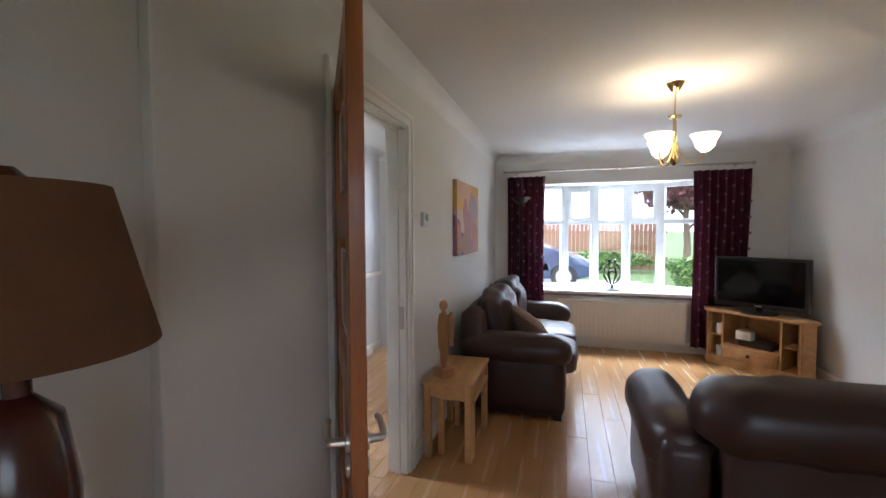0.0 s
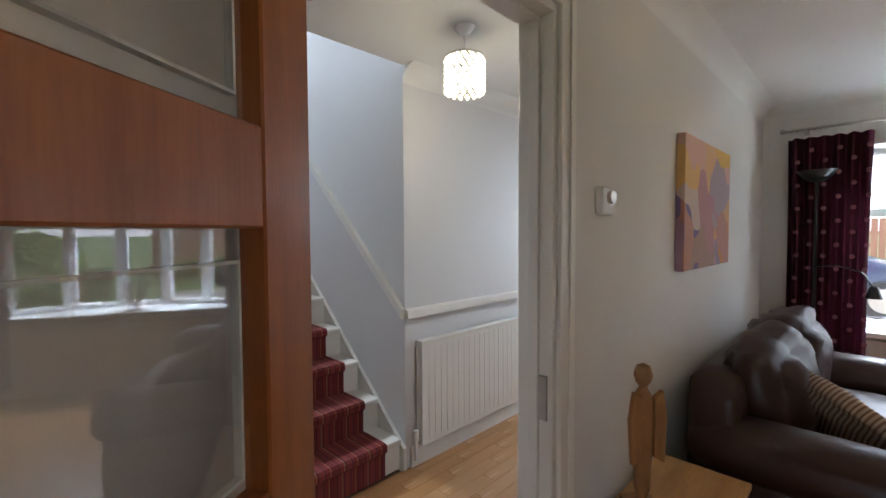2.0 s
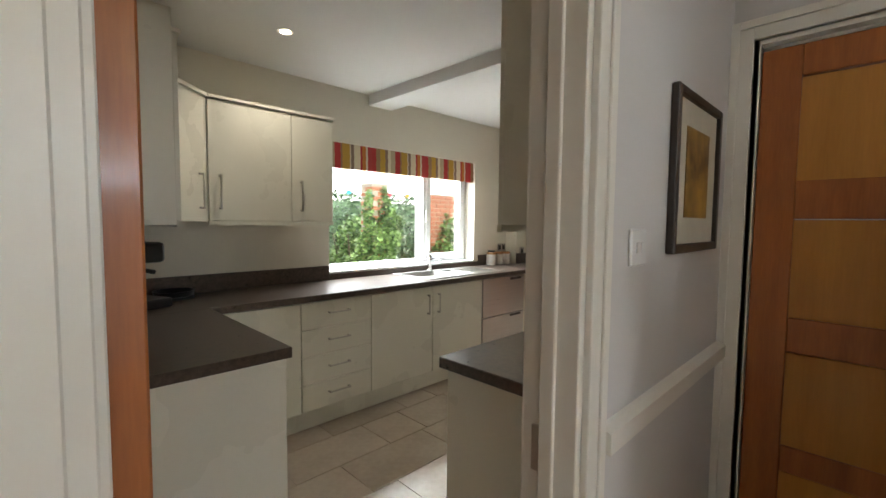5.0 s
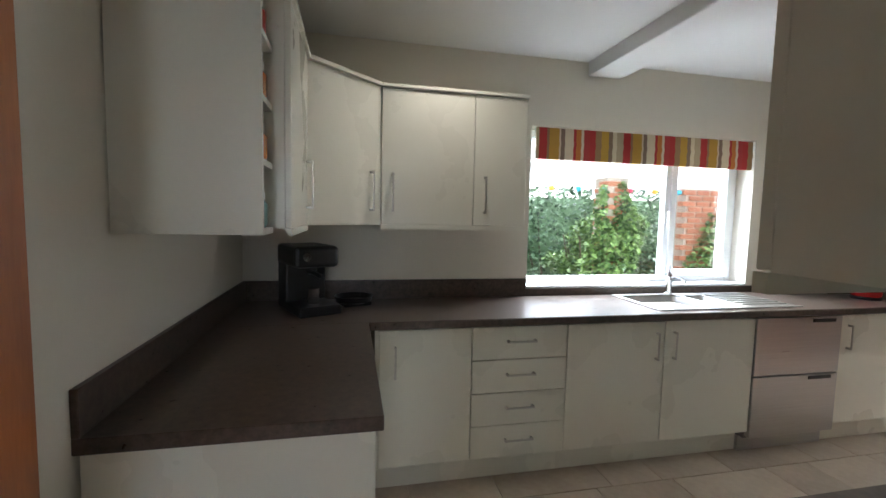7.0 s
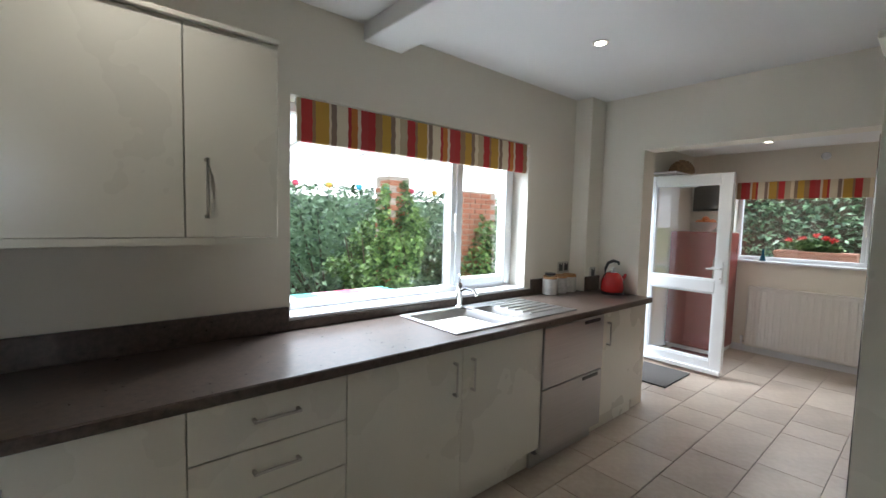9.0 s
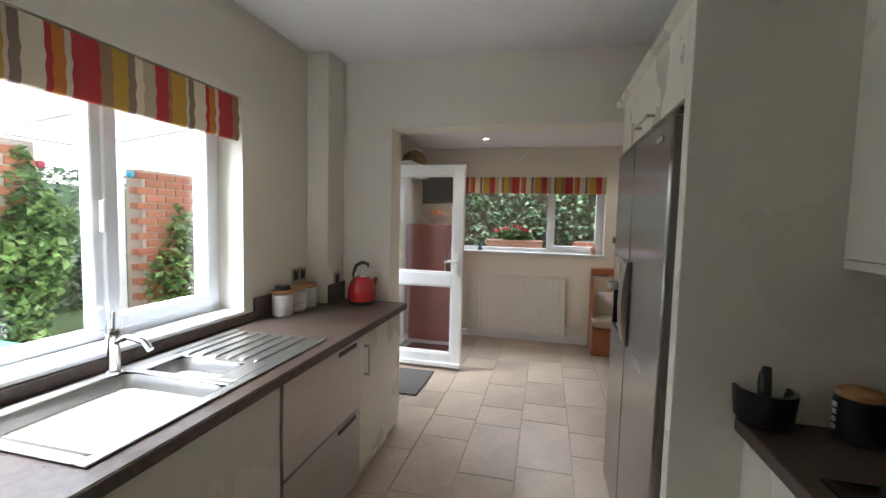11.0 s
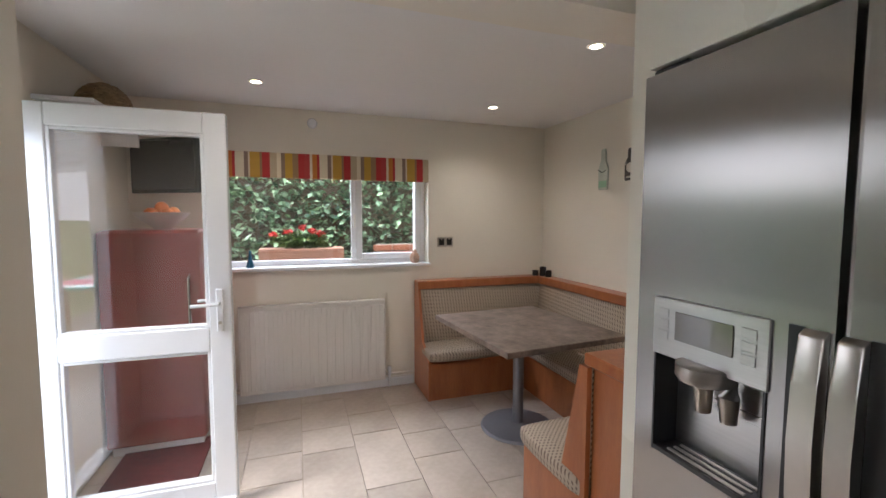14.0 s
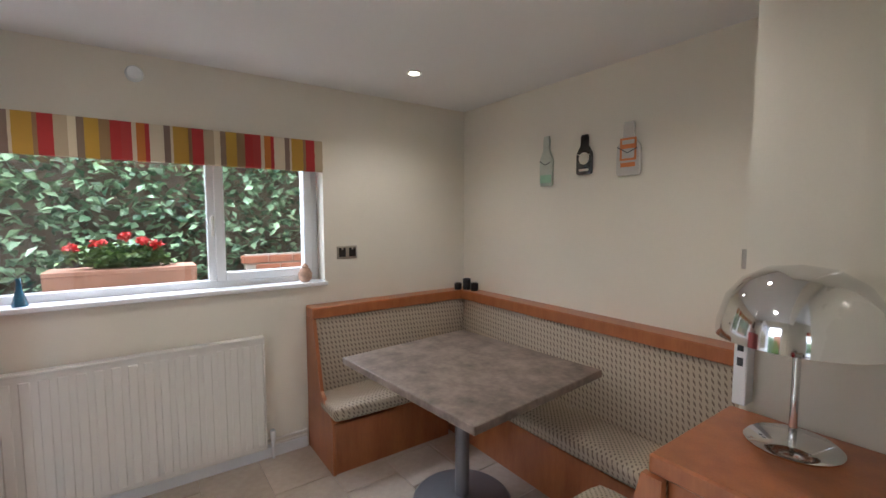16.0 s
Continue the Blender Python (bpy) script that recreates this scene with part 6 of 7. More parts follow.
def bench(label, at, rz, w, base_front, seat_front, ends=(0, 0), x_in=0.0, seat_from=0.0, seat_to=None):
    """Fixed bench with back against the wall at y=0, facing -y, x from 0 to w."""
    seat_to = w if seat_to is None else seat_to
    b = thing("fitted_bench", label, "bench", at, rz, "fitted bench seating")
    part("box_front", boxes((seat_from, seat_to, base_front, base_front + 0.02, 0.0, 0.31)), BENCHWOOD, b)
    part("top_rail", boxes((0, w, -0.135, -0.002, 0.865, 0.935), bevel=0.006), BENCHWOOD, b)
    part("seat_board", boxes((seat_from, seat_to, base_front, -0.03, 0.295, 0.315)), BENCHWOOD, b)
    part("seat_cushion", soft(seat_from + 0.01, seat_to - 0.01, seat_front, -0.15, 0.315, 0.415, 0.035, 0.012, cuts=7), WEAVE, b, "woven patterned seat pad")
    back = prism([(-0.17, 0.40), (-0.12, 0.865), (-0.04, 0.865), (-0.08, 0.40)], "x", 0.02, w - 0.02, bevel=0.012)
    part("back_cushion", back, WEAVE, b, "woven patterned back pad", True)
    for k, x in enumerate((0.0, w - 0.022)):
        if ends[k]:
            part("end_panel", prism([(0, 0), (base_front - 0.01, 0), (base_front - 0.01, 0.315), (-0.24, 0.44), (-0.135, 0.865), (0, 0.865)], "x", x, x + 0.022, bevel=0.003), BENCHWOOD, b)
    return b


bench("fitted cherry-wood bench with woven cushions under the window wall", (-8.251, 0.572, 0), 90, 1.30, -0.43, -0.47, (1, 0), seat_to=0.83)
bench("long fitted cherry-wood bench with woven cushions along the wall", (-8.115, 1.875, 0), 0, 2.08, -0.43, -0.47, (0, 0), seat_from=0.0)
su_ = thing("bench_cabinet", "cherry-wood bench end cabinet with a flat top", "cabinet", (-5.79, 0.71, 0))
part("top", boxes((-0.24, 0.20, -0.02, 0.435, 0.885, 0.935), bevel=0.006), BENCHWOOD, su_)
part("body", boxes((-0.20, 0.195, 0.0, 0.435, 0.0, 0.885)), BENCHWOOD, su_)
part("seat_box", boxes((-0.69, -0.20, -0.03, 0.505, 0.0, 0.315), bevel=0.003), BENCHWOOD, su_)
part("seat_cushion", soft(-0.73, -0.22, -0.045, 0.52, 0.315, 0.415, 0.035, 0.012, cuts=7), WEAVE, su_, "woven patterned seat pad")
part("back_cushion", prism([(-0.32, 0.40), (-0.24, 0.885), (-0.205, 0.885), (-0.205, 0.40)], "y", -0.008, 0.50, bevel=0.01), WEAVE, su_, "woven patterned back pad", True)
part("end_panel", prism([(-0.36, 0.0), (-0.36, 0.40), (-0.25, 0.885), (-0.20, 0.885), (-0.20, 0)], "y", -0.032, -0.01), BENCHWOOD, su_)

tb = thing("dining_table", "square pedestal dining table with a brown marbled top", "table", (-7.225, 1.085, 0), 5)
part("tabletop", boxes((-0.515, 0.515, -0.45, 0.45, 0.698, 0.735), bevel=0.005, seg=2), TABLETOP, tb)
part("column", tube([(0.0, -0.03, 0.03), (0.0, -0.03, 0.698)], 0.038, 20), GREYMETAL, tb, "grey steel column", True)
part("base_plate", lathe([(0.26, 0), (0.262, 0.006), (0.25, 0.018), (0.06, 0.035), (0.045, 0.04)], 40), GREYMETAL, tb, "round grey steel base", True, at=pose(0.0, -0.03, 0))
part("top_bracket", boxes((-0.23, 0.23, -0.06, 0.0, 0.683, 0.697), (-0.03, 0.03, -0.25, 0.19, 0.683, 0.697)), GREYMETAL, tb)

dl2 = thing("dome_lamp", "chrome dome table lamp on the bench cabinet", "lamp", (-5.84, 1.01, 0.935))
part("base", lathe([(0.096, 0), (0.10, 0.006), (0.09, 0.014), (0.014, 0.02)], 36), CHROME, dl2, "", True)
part("stem", tube([(0, 0, 0.01), (0, 0, 0.33)], 0.009, 12), CHROME, dl2, "", True)
part("dome", lathe([(0.172, 0.265), (0.170, 0.30), (0.153, 0.365), (0.119, 0.41), (0.068, 0.441), (0.002, 0.45), (0.002, 0.446), (0.068, 0.437), (0.116, 0.407), (0.149, 0.365), (0.166, 0.30), (0.168, 0.265)], 48, cap=False), CHROME, dl2, "mirror chrome dome shade", True)
rl = thing("wall_box", "small white plastic box with dark slots beside the lamp", "box", (-6.012, 1.19, 0.936))
part("casing", boxes((-0.018, 0.018, -0.03, 0.028, 0, 0.21), bevel=0.003), UPVC, rl)
for z in (0.12, 0.165):
    part("slot", boxes((-0.008, 0.008, -0.032, -0.0302, z, z + 0.025)), BLACK, rl)
for x, y, r, z in ((-8.16, 1.745, 0.028, 0.05), (-8.12, 1.80, 0.03, 0.085), (-8.03, 1.805, 0.028, 0.06)):
    ca = thing("candle_holder", "small dark candle holder on the bench rail", "candle holder", (x, y, 0.935), 0, "candle holders")
    part("pot", lathe([(r, 0), (r * 1.05, 0.01), (r * 1.05, z), (r * 0.8, z), (r * 0.75, z - 0.015)], 16), BLACK, ca, "", True)

# slumped glass bottle clocks
BGLASS = mat("pale_green_glass", (0.56, 0.60, 0.52), 0.1, coat=0.8, vary=0.15)
BBLACK = mat("black_glass", (0.012, 0.010, 0.010), 0.08, coat=0.8)
BCLEAR = mat("clear_slumped_glass", (0.56, 0.54, 0.50), 0.12, coat=0.8, vary=0.1)
LABEL = mat("orange_label", (0.62, 0.20, 0.06), 0.6)
PAPER = mat("label_paper", (0.66, 0.62, 0.52), 0.7)


def bottle(label, x, z, wd, ht, material, kind):
    b = thing("bottle_clock", label, "clock", (x, 1.876, z), 0, "bottle clocks")
    o = [(0.19, 1.0), (0.21, 0.97), (0.19, 0.94), (0.19, 0.72), (0.30, 0.64), (0.47, 0.56), (0.5, 0.50), (0.5, 0.06), (0.46, 0.01), (0.40, 0.0)]
    pts_ = [(p[0] * wd, p[1] * ht) for p in o]
    part("glass", prism(pts_ + [(-p[0], p[1]) for p in reversed(pts_)], "y", -0.016, -0.003, bevel=0.004), material, b, "", True)
    if kind == 0:
        part("label_band", boxes((-wd * 0.42, wd * 0.42, -0.019, -0.016, ht * 0.06, ht * 0.22)), mat("green_label", (0.30, 0.50, 0.34), 0.5), b)
    elif kind == 1:
        part("label_disc", lathe([(wd * 0.32, 0), (wd * 0.32, 0.002)], 24), PAPER, b, at=pose(0, -0.016, ht * 0.40, 90, 0, 0))
        part("label_band", boxes((-wd * 0.3, wd * 0.3, -0.018, -0.016, ht * 0.08, ht * 0.14)), PAPER, b)
    else:
        for a, c, d_ in ((0.50, 0.58, 0.34), (0.16, 0.24, 0.30)):
            part("label_band", boxes((-wd * d_, wd * d_, -0.018, -0.016, ht * a, ht * c)), LABEL, b)
        part("label_shield", boxes((-wd * 0.34, -wd * 0.26, -0.018, -0.016, ht * 0.3, ht * 0.68), (wd * 0.26, wd * 0.34, -0.018, -0.016, ht * 0.3, ht * 0.68), (-wd * 0.34, wd * 0.34, -0.0185, -0.016, ht * 0.66, ht * 0.70), (-wd * 0.34, wd * 0.34, -0.0185, -0.016, ht * 0.28, ht * 0.32)), LABEL, b)
    part("hand", boxes((-0.002, 0.002, -0.024, -0.020, 0, wd * 0.42)), BLACK if kind != 1 else PAPER, b, at=pose(0, 0, ht * 0.42, 0, 70, 0))
    part("hand", boxes((-0.002, 0.002, -0.026, -0.022, 0, wd * 0.5)), BLACK if kind != 1 else PAPER, b, at=pose(0, 0, ht * 0.42, 0, -60, 0))


bottle("flattened pale green glass bottle clock", -7.385, 1.70, 0.105, 0.315, BGLASS, 0)
bottle("flattened black glass bottle clock with a cream label", -7.098, 1.75, 0.11, 0.232, BBLACK, 1)
bottle("flattened clear glass bottle clock with an orange label", -6.82, 1.722, 0.138, 0.285, BCLEAR, 2)
sv = thing("sill_pot", "small painted pottery owl jar on the window sill", "ornament", (-8.30, 0.59, 1.082))
part("body", lathe([(0.025, 0), (0.042, 0.02), (0.045, 0.05), (0.03, 0.085), (0.02, 0.09), (0.022, 0.10), (0.006, 0.12)], 18), mat("pottery", (0.42, 0.26, 0.18), 0.5, vary=0.4, scale=30), sv, "", True)
sb = thing("sill_bottle", "small blue glass bottle on the window sill", "ornament", (-8.30, -0.76, 1.082))
part("body", lathe([(0.03, 0), (0.032, 0.01), (0.012, 0.08), (0.010, 0.13), (0.013, 0.135)], 16), mat("blue_glass", (0.02, 0.10, 0.16), 0.1, coat=0.6), sb, "", True)
pp = thing("pipework", "pair of pale heating pipes along the skirting", "pipe", (-8.22, 0.32, 0.06))
part("pipe", tube([(0, 0.0, 0.03), (0, 0.23, 0.03)], 0.008), ENAMEL, pp, "", True)
part("pipe", tube([(0, 0.0, 0.06), (0, 0.23, 0.06)], 0.008), ENAMEL, pp, "", True)

# ---- outdoors ----
rng = random.Random(7)


def leaves(count, spread, size, seed, shape="ball"):
    """Many small folded leaves scattered through an uneven crown."""
    r = random.Random(seed)
    verts, faces = [], []
    for _ in range(count):
        while True:
            p = Vector((r.uniform(-1, 1), r.uniform(-1, 1), r.uniform(-1, 1)))
            if shape == "box" or p.length < 0.72 + 0.45 * noise.noise(p * 2.1 + Vector((seed, 0, 0))):
                break
        c = Vector((p.x * spread[0], p.y * spread[1], p.z * spread[2]))
        a = Euler((r.uniform(-0.9, 0.9), r.uniform(-0.9, 0.9), r.uniform(0, 6.3))).to_matrix()
        s = size * r.uniform(0.6, 1.3)
        k = len(verts)
        for q in ((-0.5, 0, 0), (0, -0.32, 0.08), (0.55, 0, -0.05), (0, 0.32, 0.08)):
            verts.append(c + a @ (Vector(q) * s))
        faces += [(k, k + 1, k + 2), (k, k + 2, k + 3)]
    me = bpy.data.meshes.new("leaves")
    me.from_pydata(verts, [], faces)
    return me


def bush(name, label, at, spread, count, size, material, seed, shape="ball", category="bush", stems=5):
    b = thing(name, label, category, at)
    me = leaves(count, spread, size, seed, shape)
    me.materials.append(material)
    o = new("crown", me)
    o.parent = b
    o.location = (0, 0, spread[2] * 0.98)
    tagged(o, "", "", "", "stuff")
    bm = bmesh.new()
    r = random.Random(seed)
    for _ in range(stems):
        x, y = r.uniform(-0.6, 0.6) * spread[0], r.uniform(-0.5, 0.5) * spread[1]
        tube([(x * 0.3, y * 0.3, -0.05), (x * 0.7, y * 0.7, spread[2] * 0.7), (x, y, spread[2] * 1.5)], [0.03, 0.02, 0.008], 6, bm)
    part("stem", bm, BARK, b)
    return b


G = -0.12
struct("ground", boxes((-300, 300, -300, 300, G - 0.3, G)), GRASS, "green lawn ground reaching the horizon", "ground")
struct("pavement_front", boxes((-6, 2.2, 6.3, 13.8, G, G + 0.02)), PAVING, "pale concrete front drive", "pavement")
struct("pavement_rear", boxes((-8.3, -0.5, -4.0, -1.74, G, G + 0.03)), PAVING, "pale paved patio behind the house", "pavement")
struct("pavement_side", boxes((-9.9, -8.52, -4.0, 3.0, G, G + 0.03)), PAVING, "paved strip beside the house", "pavement")
struct("door_step", boxes((-7.0, -6.0, -2.2, -1.655, G, -0.02), bevel=0.01), PAVING, "concrete step below the garden door", "step")

# parked car
CARPAINT = mat("dark_blue_car_paint", (0.018, 0.035, 0.085), 0.15, coat=1.0, vary=0.05)
car = thing("car", "dark blue parked hatchback on the drive", "car", (-1.25, 12.3, G + 0.02))
prof = [(-2.0, 0.35), (-2.02, 0.75), (-1.9, 0.95), (-1.5, 1.05), (-1.0, 1.42), (-0.2, 1.46), (0.35, 1.38), (0.95, 0.98), (1.7, 0.85), (2.0, 0.65), (2.02, 0.35), (1.6, 0.25), (-1.6, 0.25)]
part("body", prism(prof, "y", -0.82, 0.82, bevel=0.06), CARPAINT, car, "", True)
part("side_window", prism([(-1.35, 1.03), (-0.95, 1.36), (-0.2, 1.40), (0.28, 1.33), (0.75, 1.0)], "y", -0.828, -0.80), SCREEN, car)
# The sky's reflection on the windscreen is put into its pale base colour.
part("windscreen", prism([(0.40, 1.37), (0.98, 0.99), (0.99, 1.02), (0.41, 1.40)], "y", -0.7, 0.7), mat("windscreen_reflection", (0.5, 0.55, 0.6), 0.05, coat=1.0), car)
for x in (-1.25, 1.3):
    for y in (-0.80, 0.80):
        wh = part("wheel", lathe([(0.0, -0.1), (0.31, -0.1), (0.33, -0.06), (0.33, 0.06), (0.31, 0.1), (0.0, 0.1)], 28), BLACK, car, "", True, at=pose(x, y, 0.33, 90, 0, 0))
        part("rim", lathe([(0.21, -0.115), (0.20, 0.115)], 20), SATIN, wh, "", True)
part("headlight", boxes((1.85, 2.0, -0.72, -0.45, 0.62, 0.76), bevel=0.02), CHROME, car)
part("bumper", boxes((1.95, 2.06, -0.75, 0.75, 0.32, 0.55), bevel=0.03), CARPAINT, car)

fence = thing("fence", "brown close-board timber fence across the road", "fence", (-1.0, 18.0, G))
board = mesh_from("board", boxes((-0.07, 0.07, -0.012, 0.012, 0, 1.85)), FENCEWOOD)
for k in range(60):
    share("board", board, fence, pose(-4.5 + k * 0.155, 0, 0))
part("fence_rail", boxes((-4.6, 4.8, 0.012, 0.06, 0.4, 0.5), (-4.6, 4.8, 0.012, 0.06, 1.4, 1.5)), FENCEWOOD, fence)
bush("bush", "bright green shrub beside the drive", (2.7, 9.6, G), (0.9, 0.8, 0.65), 5000, 0.10, LEAF, 3)
bush("bush", "low green shrub in front of the fence", (0.4, 16.6, G), (3.6, 0.6, 0.45), 5000, 0.14, LEAF, 5)
bush("bush", "green shrub at the edge of the lawn", (4.6, 12.5, G), (1.4, 1.0, 0.9), 4000, 0.14, LEAF, 6)
tree = thing("tree", "copper-leaved ornamental tree beyond the drive", "tree", (3.8, 15.5, G))
part("trunk", tube([(0, 0, -0.1), (0.05, 0, 1.0), (0, 0.05, 2.0), (0.1, 0, 3.0)], [0.14, 0.11, 0.09, 0.04], 10), BARK, tree, "", True)
for k in range(5):
    a = k * 1.3
    part("limb", tube([(0.02, 0, 1.5 + 0.2 * k), (0.6 * math.cos(a), 0.6 * math.sin(a), 2.2 + 0.2 * k), (1.1 * math.cos(a), 1.1 * math.sin(a), 2.9 + 0.1 * k)], [0.05, 0.035, 0.012], 7), BARK, tree, "", True)
me = leaves(7000, (1.9, 1.6, 1.4), 0.16, 11)
me.materials.append(LEAFPURPLE)
cr = tagged(new("crown", me), "", "", "", "stuff")
cr.parent = tree
cr.location = (0, 0, 3.0)

# back garden
COLX, COLY = -5.32, -4.0
col = thing("garden_pillar", "brick garden pillar overgrown with bright climbing vine", "pillar", (COLX, COLY, G))
part("core", boxes((-0.15, 0.15, -0.15, 0.15, 0, 2.1)), MORTAR, col)
bmesh_brick = mesh_from("brick", boxes((-0.1, 0.1, -0.05, 0.05, -0.032, 0.032), bevel=0.004), BRICK)
for j in range(27):
    z = 0.04 + j * 0.076
    for k in range(4):
        off = 0.052 if (j + k) % 2 else -0.052
        share("brick", bmesh_brick, col, pose(0, 0, z, 0, 0, 90 * k) @ pose(off, -0.11, 0))
me = leaves(5200, (0.46, 0.40, 1.15), 0.085, 21)
me.materials.append(LEAF)
vine = tagged(new("vine", me), "bright green climbing vine", "", "", "stuff")
vine.parent = col
vine.location = (0, 0.14, 1.08)
bush("hedge", "tall dense dark green hedge at the end of the garden", (-6.2, -7.6, G), (6.5, 0.6, 1.12), 16000, 0.12, LEAFDARK, 31, "box", "hedge", 24)
hd = bpy.data.objects["hedge"]
part("hedge_core", boxes((-6.4, 6.4, -0.35, -0.1, 0, 2.0)), LEAFDARK, hd)
bush("bush", "loose blue-green garden shrub", (-3.1, -5.6, G), (1.3, 0.8, 0.95), 5000, 0.09, LEAFDARK, 33)
bush("bush", "bright green leafy garden shrub", (-5.9, -5.4, G), (0.9, 0.7, 0.85), 4500, 0.09, LEAF, 34)
bush("bush", "leafy shrub beside the pillar", (-7.4, -5.2, G), (1.0, 0.8, 0.95), 4500, 0.09, LEAFDARK, 35)
bush("bush", "light green young tree crown over the hedge", (-1.0, -7.0, G), (2.0, 1.0, 1.2), 5000, 0.11, LEAF, 36)
LAV = mat("lavender_flower", (0.26, 0.20, 0.42), 0.7, vary=0.3)
bush("lavender", "mauve lavender clump in the border", (-4.2, -4.7, G), (0.9, 0.4, 0.3), 1800, 0.05, LAV, 37)
bw = thing("brick_wall", "red brick garden wall behind the shrubs", "wall", (COLX - 1.45, COLY, G))
part("core", boxes((-0.35, 0.35, -0.1, 0.1, 0, 2.0)), MORTAR, bw)
for j in range(26):
    for k in range(3):
        share("brick", bmesh_brick, bw, pose(-0.24 + 0.225 * k + (0.1 if j % 2 else 0), 0.065, 0.04 + j * 0.076))
me = leaves(1500, (0.5, 0.25, 1.0), 0.085, 23)
me.materials.append(LEAF)
vw = tagged(new("vine", me), "climbing vine over the bricks", "", "", "stuff")
vw.parent = bw
vw.location = (-0.05, 0.2, 0.75)
# glazed canopy over the patio
CANOPY = glass("clear_roof_sheet", 0.2, (0.95, 0.97, 1.0), 0.1)
cp = thing("canopy", "white lean-to canopy roof over the patio", "canopy", (-3.9, -1.74, 2.45))
bm = prism([(-1.74 - 0.0, 0.0), (-1.74 - 2.3, -0.28), (-1.74 - 2.3, -0.26), (-1.74, 0.02)], "x", -2.4, 2.4)
bmesh.ops.translate(bm, verts=bm.verts, vec=(0, 1.74, 0))
o = part("roof_sheet", bm, CANOPY, cp, "clear roof sheet")
o.visible_shadow = False
for k in range(7):
    bm = prism([(0, -0.05), (-2.3, -0.33), (-2.3, -0.285), (0, -0.005)], "x", -2.4 + 0.8 * k - 0.02, -2.4 + 0.8 * k + 0.02)
    part("rafter", bm, UPVC, cp)
part("front_beam", boxes((-2.45, 2.45, -2.35, -2.28, -0.42, -0.30)), UPVC, cp)
for x in (-2.4, 2.4):
    part("post", boxes((x - 0.04, x + 0.04, -2.36, -2.28, -2.55, -0.42)), UPVC, cp)
bt = thing("garden_table", "garden table with a bright striped cloth under the window", "table", (-3.35, -2.55, G + 0.03))
STRIPE = bands("bright_table_cloth", [(0.25, (0.60, 0.08, 0.14)), (0.5, (0.66, 0.30, 0.36)), (0.75, (0.10, 0.45, 0.42)), (1.0, (0.62, 0.62, 0.60))], 0.8, 0)
part("tabletop", boxes((-1.1, 0.75, -0.3, 0.2, 0.873, 0.903), bevel=0.005), STRIPE, bt, "striped table cloth")
for sx in (-0.65, 0.65):
    for sy in (-0.22, 0.15):
        part("leg", boxes((sx - 0.02, sx + 0.02, sy - 0.02, sy + 0.02, 0, 0.873)), FENCEWOOD, bt)
flag_cols = [(0.05, 0.35, 0.5), (0.6, 0.35, 0.03), (0.5, 0.05, 0.1), (0.1, 0.45, 0.4)]
bunting = thing("bunting", "string of small coloured ornaments across the garden", "bunting", (-4.2, COLY + 0.1, 1.85))
part("string", tube([(-2.2 + 0.2 * k, 0, 0.03 * math.cos(k * 1.3)) for k in range(23)], 0.004, 5), UPVC, bunting)
for k in range(12):
    part("pendant", lathe([(0.002, -0.05), (0.035, -0.03), (0.035, 0.01), (0.002, 0.02)], 8), mat("bunting_colour", flag_cols[k % 4], 0.5), bunting, at=pose(-2.1 + 0.38 * k, 0, -0.02))

# ivy wall outside the dining window
iw = thing("ivy_wall", "garden wall thick with glossy ivy", "hedge", (-9.75, -0.15, G))
part("core", boxes((-0.2, -0.05, -3.2, 3.2, 0, 2.25)), BARK, iw)
me = leaves(19000, (0.19, 3.2, 1.22), 0.082, 41, "box")
me.materials.append(LEAFDARK)
ivy = tagged(new("ivy", me), "dense ivy leaves", "", "", "stuff")
ivy.parent = iw
ivy.location = (0.05, 0, 1.15)
bf = thing("brick_planter", "low stack of red bricks showing through the ivy", "wall", (-9.50, 0.85, G))
for j in range(9):
    for k in range(4):
        share("brick", bmesh_brick, bf, pose(0, -0.32 + 0.21 * k + (0.1 if j % 2 else 0), 0.95 + j * 0.076 - 0.3, 0, 0, 90))
part("core", boxes((-0.04, 0.04, -0.4, 0.5, 0, 1.3)), MORTAR, bf)
tr = thing("flower_trough", "terracotta trough of red geraniums outside the window", "planter", (-8.69, -0.36, 1.04))
part("trough", prism([(-0.09, 0), (0.09, 0), (0.115, 0.14), (0.125, 0.14), (0.125, 0.165), (-0.125, 0.165), (-0.125, 0.14), (-0.115, 0.14)], "y", -0.36, 0.36, bevel=0.004), TERRACOTTA, tr)
part("ledge", boxes((-0.13, 0.13, -1.2, 1.2, -0.05, -0.001)), PAVING, tr)
part("support", boxes((-0.1, 0.1, -1.1, -1.0, -1.12, -0.05), (-0.1, 0.1, 1.0, 1.1, -1.12, -0.05)), PAVING, tr)
me = leaves(900, (0.11, 0.33, 0.11), 0.05, 51)
me.materials.append(LEAF)
gl_ = tagged(new("foliage", me), "", "", "", "stuff")
gl_.parent = tr
gl_.location = (0, 0, 0.23)
GER = mat("geranium_red", (0.62, 0.02, 0.015), 0.6, vary=0.2)
for y, z in ((-0.12, 0.31), (0.0, 0.35), (0.09, 0.32), (-0.24, 0.29), (0.15, 0.30)):
    me = leaves(60, (0.045, 0.05, 0.03), 0.03, int(100 + y * 100))
    me.materials.append(GER)
    o = new("blossom", me)
    o.parent = tr
    o.location = (0.03, y, z)

# ---- floor pieces ----


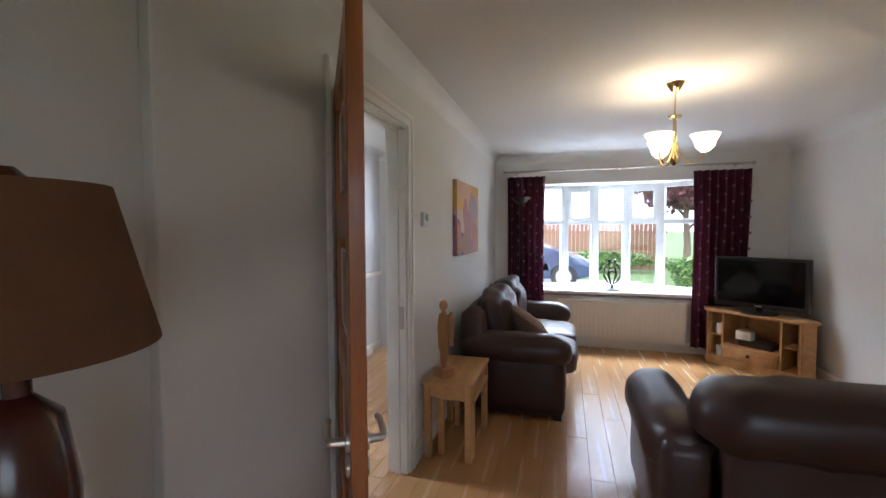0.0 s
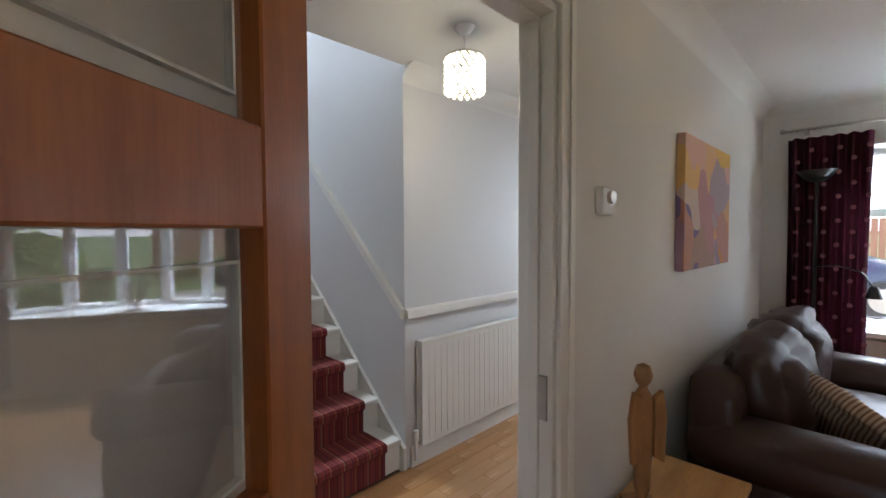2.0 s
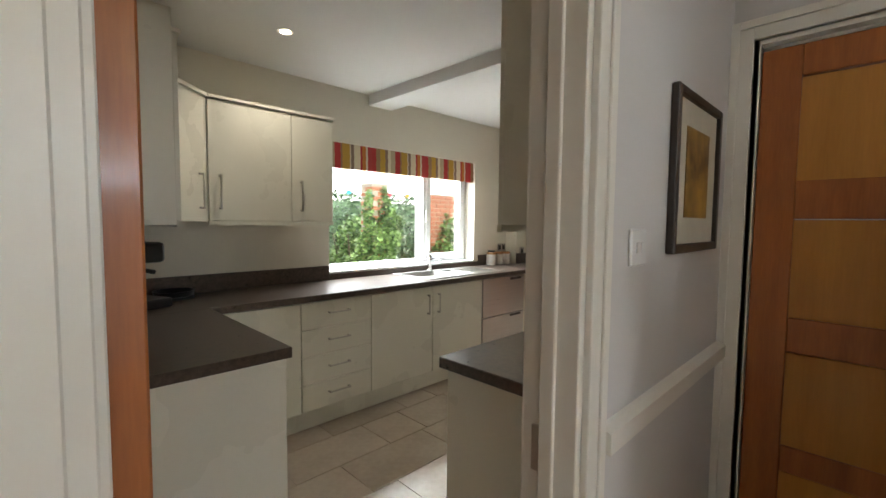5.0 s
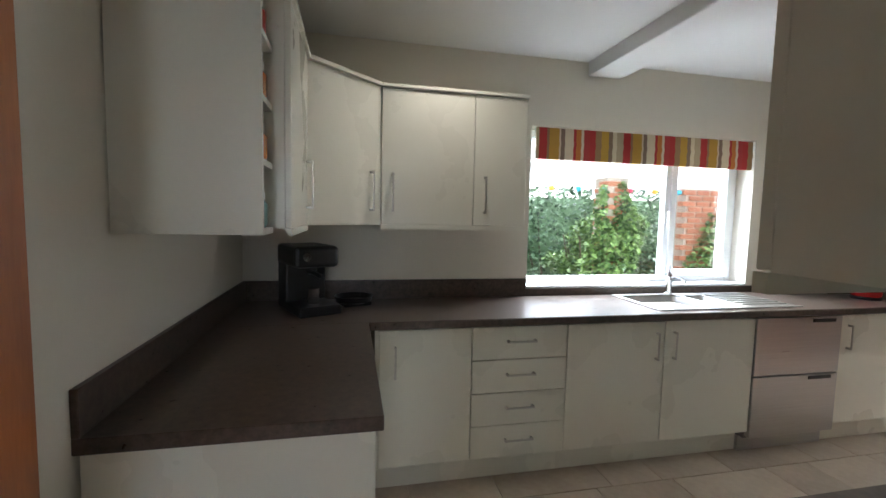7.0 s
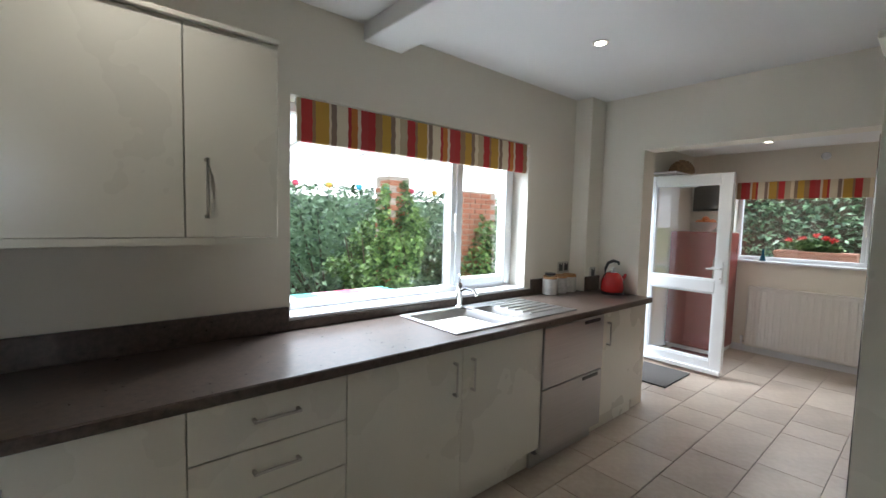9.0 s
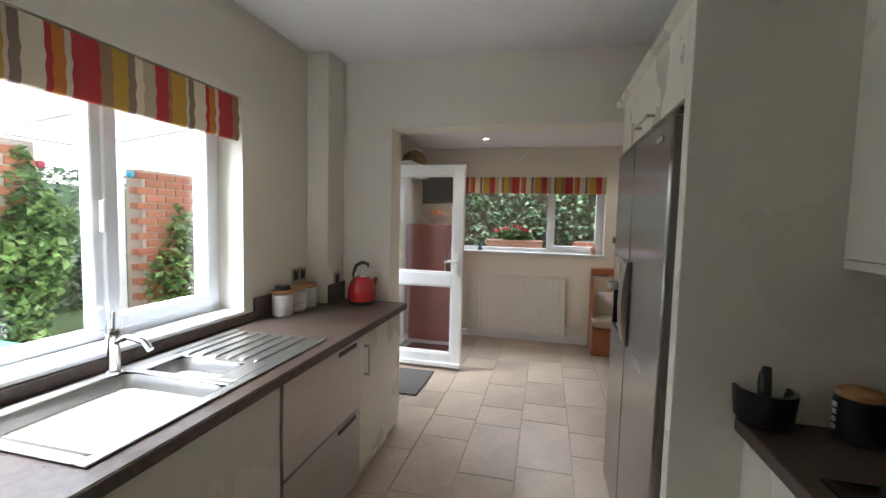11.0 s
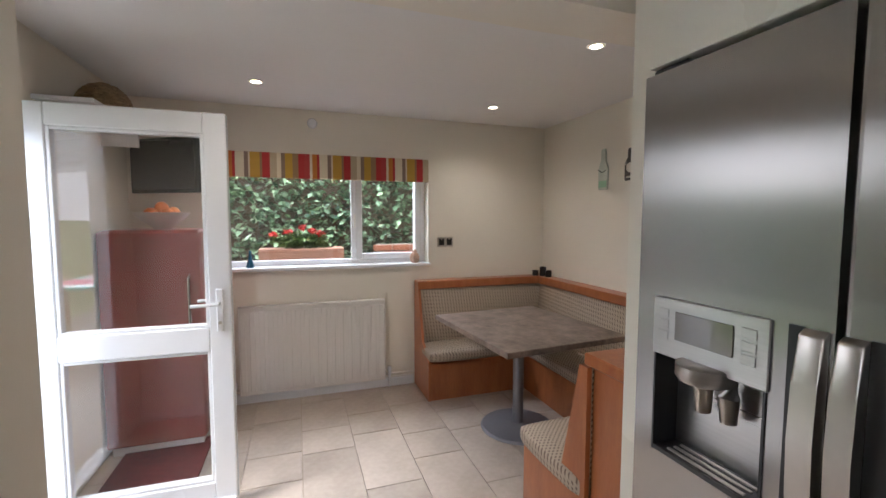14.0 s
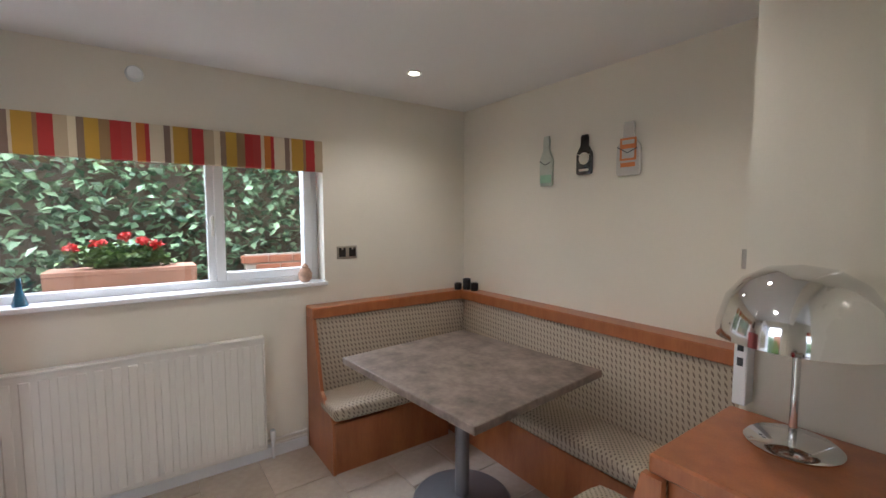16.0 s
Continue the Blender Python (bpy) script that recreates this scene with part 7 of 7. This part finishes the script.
def lay(parent, name, rects, top, thick, gap, material, turn=False):
    """Boards or tiles, one object each, alike sizes on one mesh."""
    made = {}
    for x0, x1, y0, y1 in rects:
        if x1 - x0 < 0.03 or y1 - y0 < 0.03:
            continue
        key = (round(x1 - x0, 3), round(y1 - y0, 3))
        if key not in made:
            a, b = key[0] / 2 - gap, key[1] / 2 - gap
            made[key] = mesh_from(name, boxes((-a, a, -b, b, -thick, 0), bevel=0.0012), material)
        share(name, made[key], parent, pose((x0 + x1) / 2, (y0 + y1) / 2, top + rng.uniform(-0.0004, 0.0004)))


def clip(r, region):
    x0, x1, y0, y1 = max(r[0], region[0]), min(r[1], region[1]), max(r[2], region[2]), min(r[3], region[3])
    return (x0, x1, y0, y1) if x1 - x0 > 0.02 and y1 - y0 > 0.02 else None


def boards(region, width, length):
    out, x, k = [], region[0], 0
    while x < region[1]:
        y = region[2] - length * ((k * 0.37) % 1)
        while y < region[3]:
            c = clip((x, x + width, y, y + length), region)
            if c:
                out.append(c)
            y += length
        x += width
        k += 1
    return out


lay(floor_lounge, "board", boards((-0.82, 2.46, -1.43, 5.75), 0.135, 1.35), 0.0, 0.012, 0.0004, OAK)
hall_rects = boards((-2.06, -0.82, 1.21, 4.95), 0.09, 0.45)
hall_rects += boards((-4.2, -2.06, 1.21, 2.04), 0.09, 0.45)
lay(floor_hall, "block", hall_rects[:300], 0.0, 0.012, 0.0008, OAKX)
lay(floor_hall, "block", hall_rects[300:], 0.0, 0.012, 0.0008, OAKX)
tiles = []
y, k = -1.70, 0
while y < 1.95:
    x = -8.62 + (0.0, 0.21, 0.37)[k % 3]
    x -= 0.62
    j = 0
    while x < -1.17:
        L = (0.47, 0.31, 0.62)[(j + k) % 3]
        for region in ((-8.30, -1.25, -1.66, 1.21), (-8.30, -5.77, 1.21, 1.90)):
            c = clip((x, x + L, y, y + 0.325), region)
            if c:
                tiles.append(c)
        x += L
        j += 1
    y += 0.325
    k += 1
lay(floor_kitchen, "tile", tiles, 0.0, 0.010, 0.0022, TILE)
